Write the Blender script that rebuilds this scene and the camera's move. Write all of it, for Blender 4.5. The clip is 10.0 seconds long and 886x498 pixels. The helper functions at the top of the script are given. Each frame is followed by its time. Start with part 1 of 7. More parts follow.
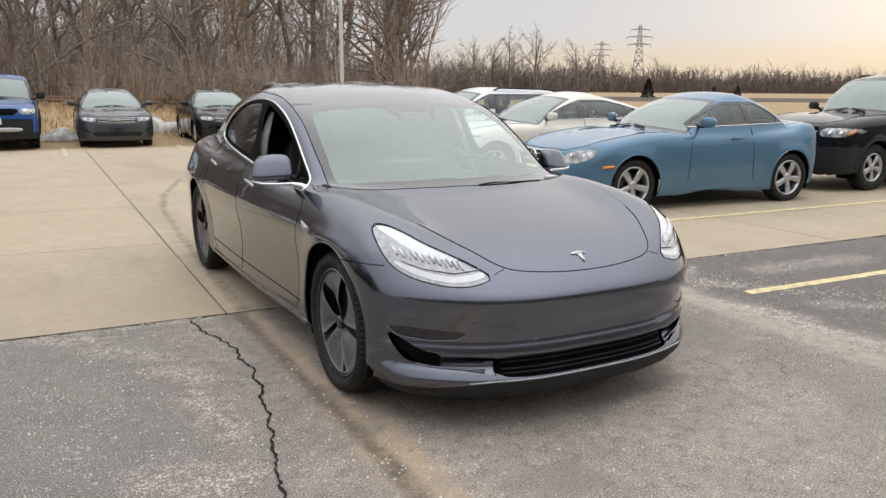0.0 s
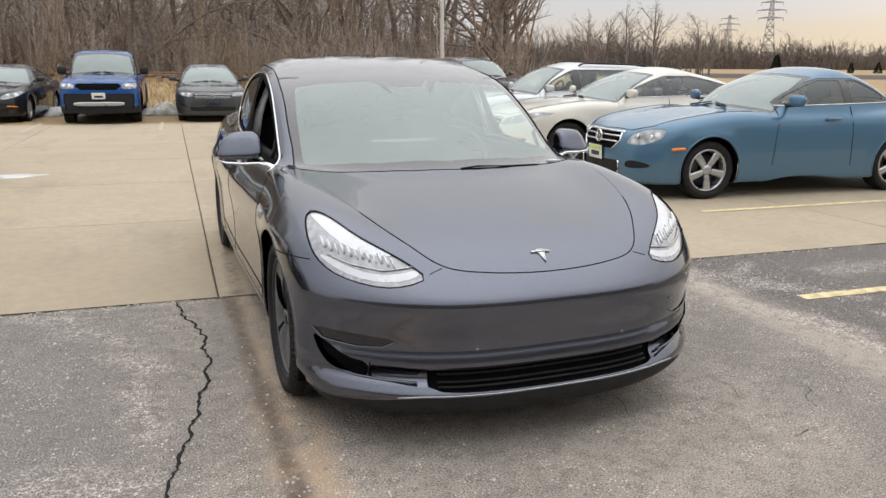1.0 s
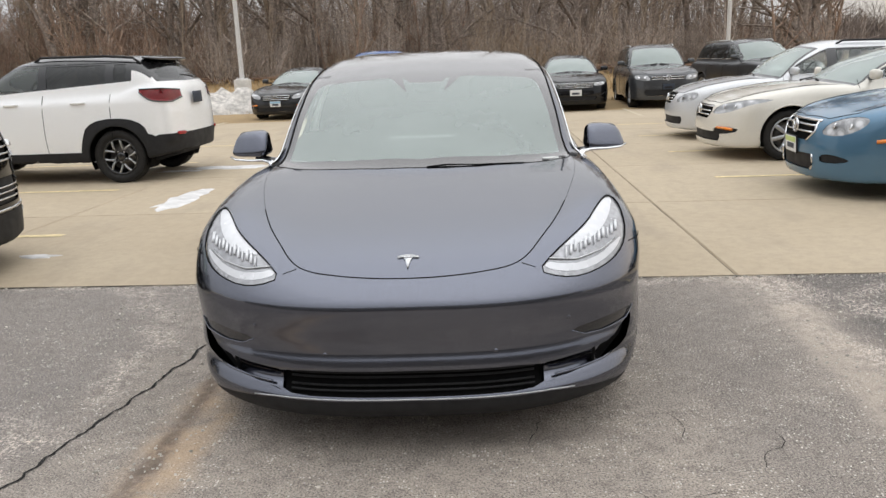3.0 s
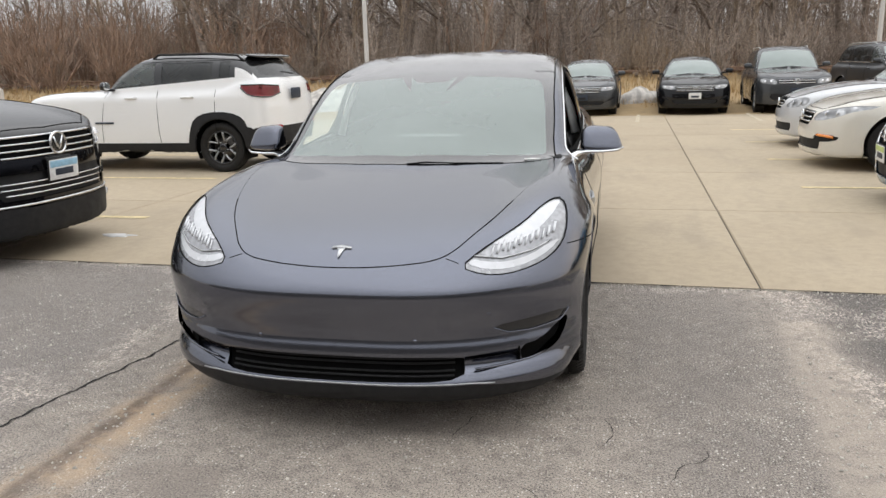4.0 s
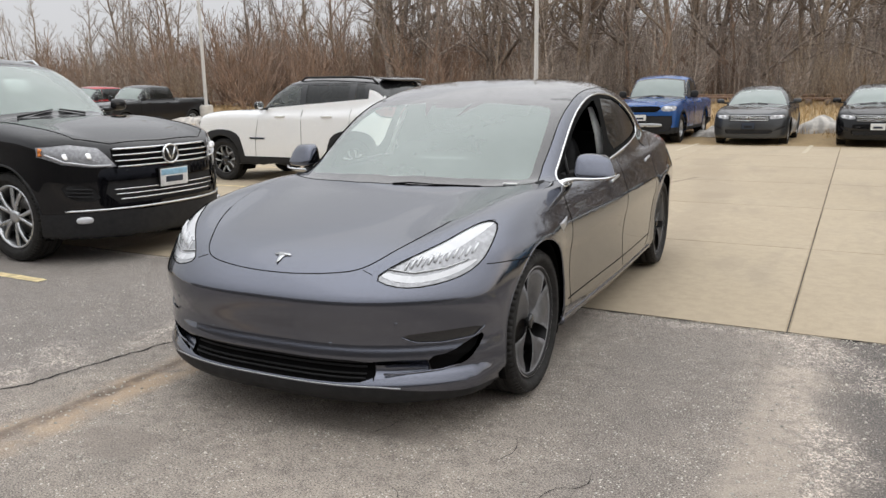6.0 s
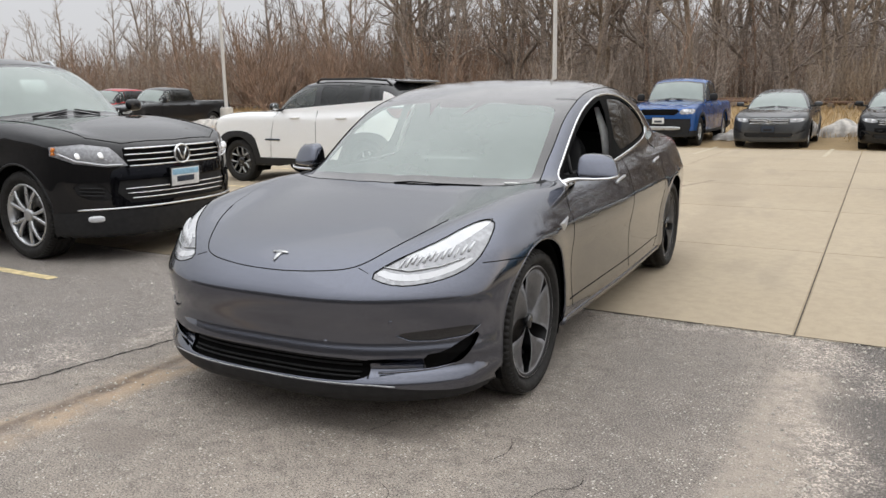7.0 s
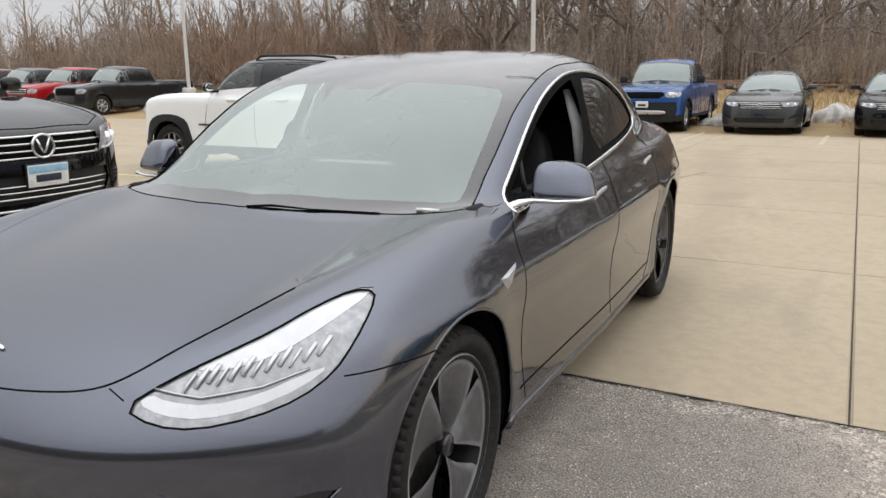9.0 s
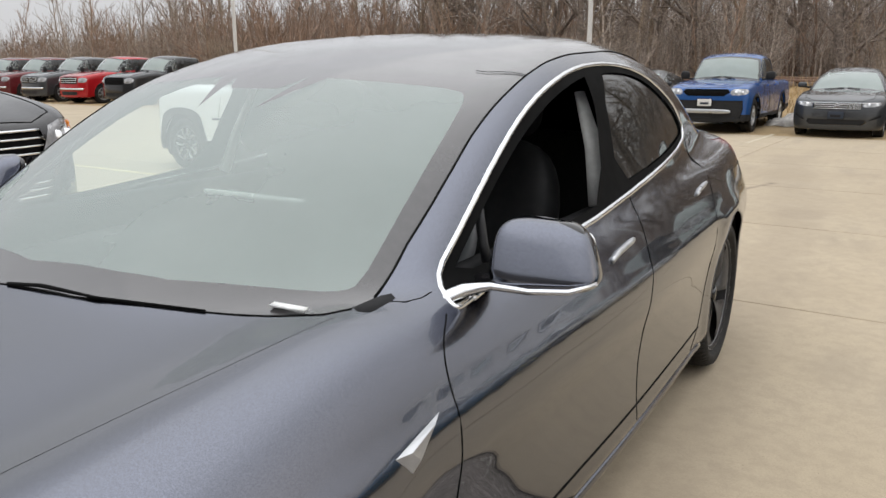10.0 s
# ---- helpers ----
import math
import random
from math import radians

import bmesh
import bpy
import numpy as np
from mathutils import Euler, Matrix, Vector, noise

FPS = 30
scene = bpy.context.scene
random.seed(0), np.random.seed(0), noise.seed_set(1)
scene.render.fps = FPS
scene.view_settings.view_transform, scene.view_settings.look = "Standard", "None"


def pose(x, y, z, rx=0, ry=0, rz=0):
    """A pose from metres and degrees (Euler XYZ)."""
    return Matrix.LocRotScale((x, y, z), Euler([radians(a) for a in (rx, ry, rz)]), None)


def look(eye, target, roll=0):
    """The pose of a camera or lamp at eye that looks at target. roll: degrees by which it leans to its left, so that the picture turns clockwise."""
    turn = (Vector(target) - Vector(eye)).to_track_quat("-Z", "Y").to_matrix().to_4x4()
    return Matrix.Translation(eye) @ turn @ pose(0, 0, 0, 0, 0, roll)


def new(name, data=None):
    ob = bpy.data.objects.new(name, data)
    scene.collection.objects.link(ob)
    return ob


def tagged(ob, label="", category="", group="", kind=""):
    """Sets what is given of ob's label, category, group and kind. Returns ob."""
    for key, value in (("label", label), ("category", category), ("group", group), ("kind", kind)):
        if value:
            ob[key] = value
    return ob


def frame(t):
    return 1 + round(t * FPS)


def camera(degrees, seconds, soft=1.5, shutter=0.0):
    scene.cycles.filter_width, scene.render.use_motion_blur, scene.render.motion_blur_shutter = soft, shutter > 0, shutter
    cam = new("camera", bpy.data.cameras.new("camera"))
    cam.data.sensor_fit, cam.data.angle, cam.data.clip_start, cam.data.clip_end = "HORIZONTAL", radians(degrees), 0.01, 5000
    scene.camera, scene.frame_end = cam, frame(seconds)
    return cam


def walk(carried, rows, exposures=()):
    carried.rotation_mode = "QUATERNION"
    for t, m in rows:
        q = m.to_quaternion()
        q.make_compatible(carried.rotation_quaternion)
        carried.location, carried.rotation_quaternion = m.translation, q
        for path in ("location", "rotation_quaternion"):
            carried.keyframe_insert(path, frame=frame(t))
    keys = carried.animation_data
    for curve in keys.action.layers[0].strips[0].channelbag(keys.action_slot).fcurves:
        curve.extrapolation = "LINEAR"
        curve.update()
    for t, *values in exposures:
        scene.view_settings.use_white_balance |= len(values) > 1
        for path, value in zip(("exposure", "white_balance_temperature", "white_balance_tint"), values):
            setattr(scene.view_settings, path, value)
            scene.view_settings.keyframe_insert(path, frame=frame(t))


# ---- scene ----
cam = camera(59.7, 10.0)
PATH = [
    (0, (-1.982, -3.35, 1.412), (-1.101, -1.602, 1.003), 0.5),
    (0.5, (-1.592, -3.27, 1.383), (-0.829, -1.475, 0.94), 0.7),
    (1, (-1.205, -3.228, 1.394), (-0.592, -1.382, 0.926), 0.5),
    (1.5, (-0.784, -3.327, 1.399), (-0.351, -1.435, 0.915), 0.0),
    (2, (-0.422, -3.269, 1.372), (-0.188, -1.344, 0.884), -0.8),
    (2.2, (-0.275, -3.226, 1.384), (-0.118, -1.291, 0.904), -0.8),
    (2.5, (-0.046, -3.219, 1.406), (-0.014, -1.279, 0.922), -1.7),
    (3, (0.367, -3.309, 1.394), (0.209, -1.374, 0.913), -2.3),
    (3.2, (0.517, -3.346, 1.384), (0.284, -1.418, 0.907), -2.2),
    (4.3, (1.309, -3.287, 1.376), (0.728, -1.432, 0.905), -1.5),
    (4.5, (1.427, -3.3, 1.397), (0.791, -1.462, 0.927), -1.3),
    (5, (1.65, -3.198, 1.365), (0.89, -1.404, 0.912), -0.9),
    (5.5, (1.856, -3.145, 1.39), (0.994, -1.393, 0.96), -0.8),
    (6, (2.13, -3.122, 1.376), (1.188, -1.404, 0.971), -1.0),
    (7.5, (2.211, -2.96, 1.352), (1.223, -1.267, 0.955), -0.9),
    (8, (2.049, -2.613, 1.352), (1.089, -0.908, 0.937), -0.6),
    (8.5, (1.902, -2.188, 1.338), (0.963, -0.476, 0.906), -0.6),
    (9, (1.781, -1.67, 1.324), (0.84, 0.039, 0.882), -0.6),
    (9.5, (1.611, -1.13, 1.338), (0.637, 0.558, 0.89), -0.5),
    (10, (1.527, -0.552, 1.322), (0.466, 1.08, 0.864), -0.0),
]
walk(cam, [(t, look(eye, target, roll)) for t, eye, target, roll in PATH])
from mathutils.geometry import delaunay_2d_cdt

# ---- light: an overcast winter sky with a paler, warm rim ----
world = bpy.data.worlds.new("overcast_sky")
scene.world = world
world.use_nodes = True
wt = world.node_tree
wt.nodes.clear()
w_out, w_bg = wt.nodes.new("ShaderNodeOutputWorld"), wt.nodes.new("ShaderNodeBackground")
w_sky, w_geo = wt.nodes.new("ShaderNodeTexSky"), wt.nodes.new("ShaderNodeTexCoord")
w_sky.sky_type, w_sky.sun_disc = "NISHITA", False
w_sky.sun_elevation, w_sky.sun_rotation = radians(14), radians(62)
w_sky.dust_density = 4.0
w_sep, w_ramp, w_scale, w_mix = (wt.nodes.new("ShaderNode" + k) for k in ("SeparateXYZ", "ValToRGB", "VectorMath", "Mix"))
wt.links.new(w_geo.outputs["Generated"], w_sep.inputs[0])
wt.links.new(w_sep.outputs[2], w_ramp.inputs[0])
w_ramp.color_ramp.interpolation = "EASE"
w_warm, w_dot, w_map, w_both = (wt.nodes.new("ShaderNode" + k) for k in ("ValToRGB", "VectorMath", "MapRange", "Mix"))
GREY = [(0.0, (0.62, 0.62, 0.63)), (0.12, (0.66, 0.665, 0.69)), (0.3, (0.84, 0.85, 0.88)), (1.0, (1.85, 1.88, 1.94))]
WARM = [(0.0, (0.62, 0.55, 0.46)), (0.026, (0.72, 0.62, 0.49)), (0.045, (0.68, 0.61, 0.525)), (0.066, (0.62, 0.625, 0.65)), (0.12, (0.60, 0.61, 0.64)), (0.3, (0.84, 0.85, 0.88)), (1.0, (1.85, 1.88, 1.94))]
for ramp, stops in ((w_ramp, GREY), (w_warm, WARM)):
    for i, (p, col) in enumerate(stops):
        el = ramp.color_ramp.elements[i] if i < 2 else ramp.color_ramp.elements.new(p)
        el.position, el.color = p, (*col, 1)
w_dot.operation = "DOT_PRODUCT"
w_dot.inputs[1].default_value = (0.80, 0.60, 0.0)
w_map.interpolation_type = "SMOOTHSTEP"
w_map.inputs["From Min"].default_value, w_map.inputs["From Max"].default_value = 0.80, 0.97
w_both.data_type = "RGBA"
wt.links.new(w_geo.outputs["Generated"], w_dot.inputs[0])
wt.links.new(w_sep.outputs[2], w_warm.inputs[0])
wt.links.new(w_dot.outputs["Value"], w_map.inputs["Value"])
wt.links.new(w_map.outputs[0], w_both.inputs["Factor"])
wt.links.new(w_ramp.outputs[0], w_both.inputs["A"])
wt.links.new(w_warm.outputs[0], w_both.inputs["B"])
w_scale.operation = "SCALE"
w_scale.inputs["Scale"].default_value = 0.08
wt.links.new(w_sky.outputs[0], w_scale.inputs[0])
w_mix.data_type = "RGBA"
w_mix.inputs["Factor"].default_value = 0.93
wt.links.new(w_scale.outputs[0], w_mix.inputs["A"])
wt.links.new(w_both.outputs["Result"], w_mix.inputs["B"])
wt.links.new(w_mix.outputs["Result"], w_bg.inputs[0])
w_bg.inputs[1].default_value = 1.08
wt.links.new(w_bg.outputs[0], w_out.inputs[0])

sun = new("sun", bpy.data.lights.new("sun", "SUN"))
sun.data.energy, sun.data.angle, sun.data.color = 0.5, radians(130), (1.0, 0.95, 0.88)
sun.matrix_world = look((0, 0, 40), (-18, -14, 0))


# ---- materials ----
class Nodes:
    """Short hand for a material's node tree."""

    def __init__(self, name):
        self.mat = bpy.data.materials.new(name)
        self.mat.use_nodes = True
        self.tree = self.mat.node_tree
        self.bsdf = self.tree.nodes["Principled BSDF"]
        self.out = self.tree.nodes["Material Output"]

    def put(self, socket, value):
        if isinstance(value, bpy.types.NodeSocket):
            self.tree.links.new(value, socket)
        elif isinstance(value, (tuple, list)) and len(socket.default_value) == 4:
            socket.default_value = (*value[:3], 1)
        else:
            socket.default_value = value

    def add(self, kind, outlet=0, props=None, **inputs):
        n = self.tree.nodes.new("ShaderNode" + kind)
        props = props or {}
        if "operation" in props:
            n.operation, n.use_clamp = props["operation"], props["use_clamp"]
        if "feature" in props:
            n.feature = props["feature"]
        if "interpolation_type" in props:
            n.interpolation_type = props["interpolation_type"]
        for k, v in inputs.items():
            k = k.replace("_", " ")
            self.put(n.inputs[int(k[1:])] if k[0] == "i" and k[1:].isdigit() else n.inputs[k], v)
        return n.outputs[outlet]

    def place(self, scale=(1, 1, 1)):
        return self.add("Mapping", i0=self.add("TexCoord", 3), Scale=scale)

    def noise(self, scale, detail=4.0, rough=0.55, at=None, distort=0.0):
        return self.add("TexNoise", 0, Scale=scale, Detail=detail, Roughness=rough, Distortion=distort, Vector=self.place() if at is None else at)

    def calc(self, op, a, b=0.0, clamp=False):
        return self.add("Math", 0, {"operation": op, "use_clamp": clamp}, i0=a, i1=b)

    def step(self, v, lo, hi, a=0.0, b=1.0):
        return self.add("MapRange", 0, {"interpolation_type": "SMOOTHSTEP"}, Value=v, From_Min=lo, From_Max=hi, To_Min=a, To_Max=b)

    def blend(self, fac, a, b, how="MIX"):
        n = self.tree.nodes.new("ShaderNodeMix")
        n.data_type, n.blend_type = "RGBA", how
        self.put(n.inputs["Factor"], fac)
        self.put(n.inputs["A"], a)
        self.put(n.inputs["B"], b)
        return n.outputs["Result"]

    def bump(self, height, strength, distance=0.01, over=None):
        kw = {} if over is None else {"Normal": over}
        return self.add("Bump", 0, Height=height, Strength=strength, Distance=distance, **kw)

    def set(self, **kw):
        for k, v in kw.items():
            self.put(self.bsdf.inputs[k.replace("_", " ")], v)
        return self.mat


def plain(name, colour, rough=0.5, metal=0.0, vary=0.12, scale=30.0, bump=0.0, coat=0.0, shine=0.5):
    """A simple surface with a little variation in tone and gloss."""
    n = Nodes(name)
    v = n.noise(scale)
    n.set(Base_Color=n.blend(n.step(v, 0.3, 0.75), tuple(c * (1 - vary) for c in colour), tuple(min(1, c * (1 + vary)) for c in colour)),
          Roughness=n.step(n.noise(scale * 0.3), 0.3, 0.7, max(0.02, rough - 0.06), min(1, rough + 0.08)), Metallic=metal, Coat_Weight=coat, Coat_Roughness=0.05, Specular_IOR_Level=shine)
    if bump:
        n.set(Normal=n.bump(v, bump, 0.004))
    return n.mat


def paint(name, colour, flake=0.35, rough=0.38, dust=0.12, coat=1.5, edge=1.0):
    """Metallic car paint under clear coat, with road dust low down in soft blotches."""
    n = Nodes(name)
    grain = n.noise(900.0, 1.0)
    blot = n.noise(2.2, 5.0)
    dirt = n.calc("MULTIPLY", n.step(blot, 0.35, 0.8), dust)
    base = n.blend(n.step(grain, 0.35, 0.7), tuple(c * 0.82 for c in colour), tuple(min(1, c * 1.2) for c in colour))
    n.set(Base_Color=n.blend(dirt, base, (0.30, 0.28, 0.25)), Metallic=flake, Roughness=rough, Specular_IOR_Level=0.0, Specular_Tint=(edge, edge, edge), Coat_Weight=1.0, Coat_IOR=coat,
          Coat_Roughness=n.step(blot, 0.3, 0.8, 0.015, 0.05))
    return n.mat


def glass(name, tint, sheen_share=0.0, sheen_colour=(0.5, 0.55, 0.53)):
    """Thin pane: sees through with a tint, mirrors the sky by its slant; its pale diffuse film is light dust plus sky
    reflection put in as colour.
    """
    n = Nodes(name)
    clear = n.add("BsdfTransparent", Color=tint)
    dust_sheen = n.add("BsdfDiffuse", Color=sheen_colour)
    gloss = n.add("BsdfGlossy", Color=(1, 1, 1), Roughness=0.02)
    body = n.add("MixShader", 0, None, i0=n.calc("MULTIPLY", n.step(n.noise(3.0), 0.2, 0.8, 0.94, 1.05), sheen_share), i1=clear, i2=dust_sheen)
    full = n.add("MixShader", 0, None, i0=n.add("Fresnel", IOR=1.55), i1=body, i2=gloss)
    n.tree.links.new(full, n.out.inputs[0])
    return n.mat


M = {
    "hero": paint("graphite_paint", (0.122, 0.131, 0.163), 1.0, 0.19, 0.006, 1.52, 0.62),
    "blue": paint("pale_blue_paint", (0.085, 0.18, 0.275), 0.35, 0.35, 0.03),
    "cream": paint("cream_paint", (0.68, 0.65, 0.58), 0.10, 0.35, 0.02),
    "silver": paint("silver_paint", (0.60, 0.61, 0.62), 0.4, 0.35, 0.02),
    "white": paint("white_paint", (0.86, 0.862, 0.85), 0.0, 0.35, 0.012),
    "black": paint("black_paint", (0.004, 0.004, 0.005), 0.1, 0.3, 0.0),
    "charcoal": paint("charcoal_paint", (0.022, 0.023, 0.025), 0.4, 0.35, 0.01),
    "grey": paint("steel_grey_paint", (0.055, 0.058, 0.062), 0.5, 0.35, 0.02),
    "ranger": paint("deep_blue_paint", (0.022, 0.085, 0.27), 0.3, 0.35, 0.01),
    "red": paint("red_paint", (0.38, 0.010, 0.014), 0.15, 0.35, 0.01),
    "maroon": paint("maroon_paint", (0.12, 0.015, 0.018), 0.2, 0.4, 0.08),
    "trim": plain("black_plastic", (0.014, 0.014, 0.015), 0.62, vary=0.2, shine=0.35),
    "gloss_trim": plain("gloss_black_trim", (0.012, 0.012, 0.013), 0.12, vary=0.1, coat=0.6),
    "roof_glass": plain("dark_roof_glass", (0.040, 0.037, 0.038), 0.18, vary=0.1, coat=1.0),
    "gap": plain("shadow_gap_rubber", (0.006, 0.006, 0.006), 0.9, shine=0.08),
    "chrome": plain("chrome", (0.75, 0.76, 0.77), 0.10, 1.0, vary=0.04),
    "satin": plain("satin_alloy", (0.52, 0.53, 0.54), 0.32, 0.9, vary=0.08),
    "dark_alloy": plain("dark_grey_wheel_cover", (0.21, 0.208, 0.215), 0.38, 0.5, vary=0.12),
    "rubber": plain("tyre_rubber", (0.019, 0.018, 0.017), 0.75, vary=0.35, scale=60, bump=0.3, shine=0.3),
    "disc": plain("brake_disc_steel", (0.16, 0.15, 0.14), 0.4, 0.8, vary=0.3),
    "amber": plain("amber_lens", (0.75, 0.22, 0.02), 0.15, coat=0.8),
    "red_lens": plain("red_lens", (0.30, 0.008, 0.012), 0.14, coat=0.9),
    "lamp": plain("headlamp_reflector", (0.63, 0.64, 0.66), 0.22, 0.15, vary=0.06, scale=25, coat=1.0),
    "lamp_dark": plain("headlamp_bezel", (0.33, 0.335, 0.35), 0.2, 0.35, vary=0.22, scale=40, coat=1.0),
    "lamp_bowl": plain("lamp_bowl", (0.80, 0.81, 0.82), 0.12, 0.7, vary=0.05, coat=1.0),
    "plate_white": plain("plate_white", (0.75, 0.76, 0.76), 0.4),
    "plate_blue": plain("plate_blue", (0.30, 0.52, 0.68), 0.4),
    "plate_yellow": plain("plate_yellow_green", (0.55, 0.66, 0.22), 0.4),
    "ink": plain("plate_ink", (0.02, 0.03, 0.05), 0.5),
    "cabin": plain("black_cabin_trim", (0.012, 0.012, 0.013), 0.7, vary=0.25, shine=0.25),
    "cabin_light": plain("pale_grey_pillar_trim", (0.55, 0.55, 0.53), 0.7),
    "wheel_grey": plain("grey_wheel_leather", (0.10, 0.10, 0.105), 0.5),
    "seat_black": plain("black_seat_vinyl", (0.016, 0.016, 0.017), 0.55, vary=0.2, shine=0.3),
    "seat_tan": plain("tan_seat_leather", (0.42, 0.33, 0.22), 0.5),
    "wood": plain("pale_wood_dash_strip", (0.42, 0.36, 0.27), 0.5, vary=0.25, scale=50),
    "mirror": plain("mirror_glass", (0.85, 0.86, 0.87), 0.03, 1.0, vary=0.02),
    # high film shares on the screens paint in the bright sky reflection
    "ws": glass("windscreen_glass", (0.82, 0.92, 0.88), 0.35, (0.60, 0.70, 0.66)),
    "ws_far": glass("windscreen_glass_other", (0.82, 0.93, 0.88), 0.40, (0.62, 0.72, 0.68)),
    "clear": glass("side_glass", (0.88, 0.93, 0.91), 0.12),
    "tint": glass("tinted_glass", (0.05, 0.055, 0.055), 0.03),
    "paper": plain("white_paper", (0.8, 0.8, 0.78), 0.8),
}


def frayed(n, X, Y, wob):
    """Returns run(ax, ay, bx, by, half, soft): 1 near the segment a-b, its edge frayed."""
    def run(ax, ay, bx, by, half_, soft):
        dx, dy = bx - ax, by - ay
        ln = math.hypot(dx, dy)
        px = n.calc("SUBTRACT", X, ax)
        py = n.calc("SUBTRACT", Y, ay)
        t = n.calc("DIVIDE", n.calc("ADD", n.calc("MULTIPLY", px, dx / ln), n.calc("MULTIPLY", py, dy / ln)), ln)
        tc = n.calc("MINIMUM", n.calc("MAXIMUM", t, 0.0), 1.0)
        ex = n.calc("SUBTRACT", px, n.calc("MULTIPLY", tc, dx))
        ey = n.calc("SUBTRACT", py, n.calc("MULTIPLY", tc, dy))
        d = n.calc("SQRT", n.calc("ADD", n.calc("MULTIPLY", ex, ex), n.calc("MULTIPLY", ey, ey)))
        d = n.calc("ADD", d, n.calc("MULTIPLY", n.calc("SUBTRACT", wob, 0.5), soft * 2.2))
        return n.step(d, half_, half_ + soft, 1.0, 0.0)
    return run


def tarmac():
    """Worn asphalt: stone grain, bleached wheel lanes, dark oil, a tan run of silt, frost-white spalls."""
    n = Nodes("worn_asphalt")
    at = n.add("Mapping", i0=n.add("NewGeometry", 0))
    sep = n.tree.nodes.new("ShaderNodeSeparateXYZ")
    n.tree.links.new(at, sep.inputs[0])
    X, Y = sep.outputs[0], sep.outputs[1]
    wob = n.noise(1.9, 6.0, 0.65, at)
    stone = n.add("TexVoronoi", 0, {"feature": "F1"}, Vector=at, Scale=88.0)
    tone = n.add("TexVoronoi", 1, {"feature": "F1"}, Vector=at, Scale=88.0)
    pick = n.add("SeparateColor", 0, None, i0=tone)
    grit = n.noise(135.0, 3.0, 0.75, at)
    wide = n.noise(0.55, 6.0, 0.62, at)
    mid = n.noise(3.4, 7.0, 0.68, at)
    small = n.noise(14.0, 6.0, 0.7, at)
    base = n.blend(n.step(wide, 0.36, 0.66), (0.272, 0.240, 0.208), (0.405, 0.351, 0.298))
    base = n.blend(n.step(mid, 0.42, 0.70, 0.0, 0.5), base, (0.475, 0.412, 0.345))
    # cooler, darker paving beyond the crack on one side and past the wheel lane on the other
    edge_l = n.calc("ADD", X, n.calc("MULTIPLY", n.calc("SUBTRACT", wob, 0.5), 0.9))
    edge_r = n.calc("ADD", n.calc("ADD", X, n.calc("MULTIPLY", Y, 0.10)), n.calc("MULTIPLY", n.calc("SUBTRACT", wob, 0.5), 0.5))
    base = n.blend(n.step(edge_l, -1.75, -1.15, 0.62, 0.0), base, (0.185, 0.171, 0.164))
    base = n.blend(n.step(edge_r, 2.02, 2.32, 0.0, 0.88), base, (0.088, 0.081, 0.077))
    base = n.blend(n.calc("MULTIPLY", n.step(edge_r, 0.85, 1.25, 0.0, 0.5), n.step(edge_r, 1.65, 1.85, 1.0, 0.0)), base, (0.205, 0.184, 0.166))
    base = n.blend(n.step(n.noise(1.1, 6.0, 0.65, at, 0.6), 0.50, 0.68, 0.0, 0.38), base, (0.155, 0.138, 0.124))
    base = n.blend(n.step(small, 0.36, 0.54, 0.55, 0.0), base, (0.165, 0.145, 0.128))
    base = n.blend(n.step(grit, 0.37, 0.50, 0.85, 0.0), base, (0.050, 0.043, 0.039))
    base = n.blend(n.step(grit, 0.54, 0.63, 0.0, 0.75), base, (0.53, 0.465, 0.40))
    # single pale stones, thick in some places and thin in others
    dens = n.calc("MULTIPLY", n.step(pick, 0.66, 0.88), n.step(mid, 0.40, 0.62, 0.10, 1.0))
    base = n.blend(n.calc("MULTIPLY", dens, n.step(stone, 0.20, 0.42, 1.0, 0.0)), base, (0.84, 0.79, 0.73))
    run = frayed(n, X, Y, wob)
    silt = n.calc("MAXIMUM", run(-0.96, 1.4, -0.90, -0.25, 0.02, 0.10), run(-0.90, -0.25, -0.84, -2.6, 0.03, 0.17))
    base = n.blend(n.calc("MULTIPLY", silt, n.step(mid, 0.34, 0.62, 0.10, 0.75)), base, (0.507, 0.366, 0.237))
    base = n.blend(n.calc("MULTIPLY", run(-1.02, 1.4, -0.93, -0.9, 0.006, 0.06), n.step(small, 0.33, 0.58, 0.25, 0.85)), base, (0.137, 0.103, 0.079))
    base = n.blend(n.calc("MULTIPLY", run(-0.93, -0.9, -0.90, -2.8, 0.008, 0.06), n.step(small, 0.36, 0.58, 0.15, 0.8)), base, (0.137, 0.103, 0.079))
    flake = n.calc("MULTIPLY", n.step(n.noise(62.0, 5.0, 0.78, at), 0.50, 0.57), n.step(small, 0.40, 0.58, 0.12, 0.95))
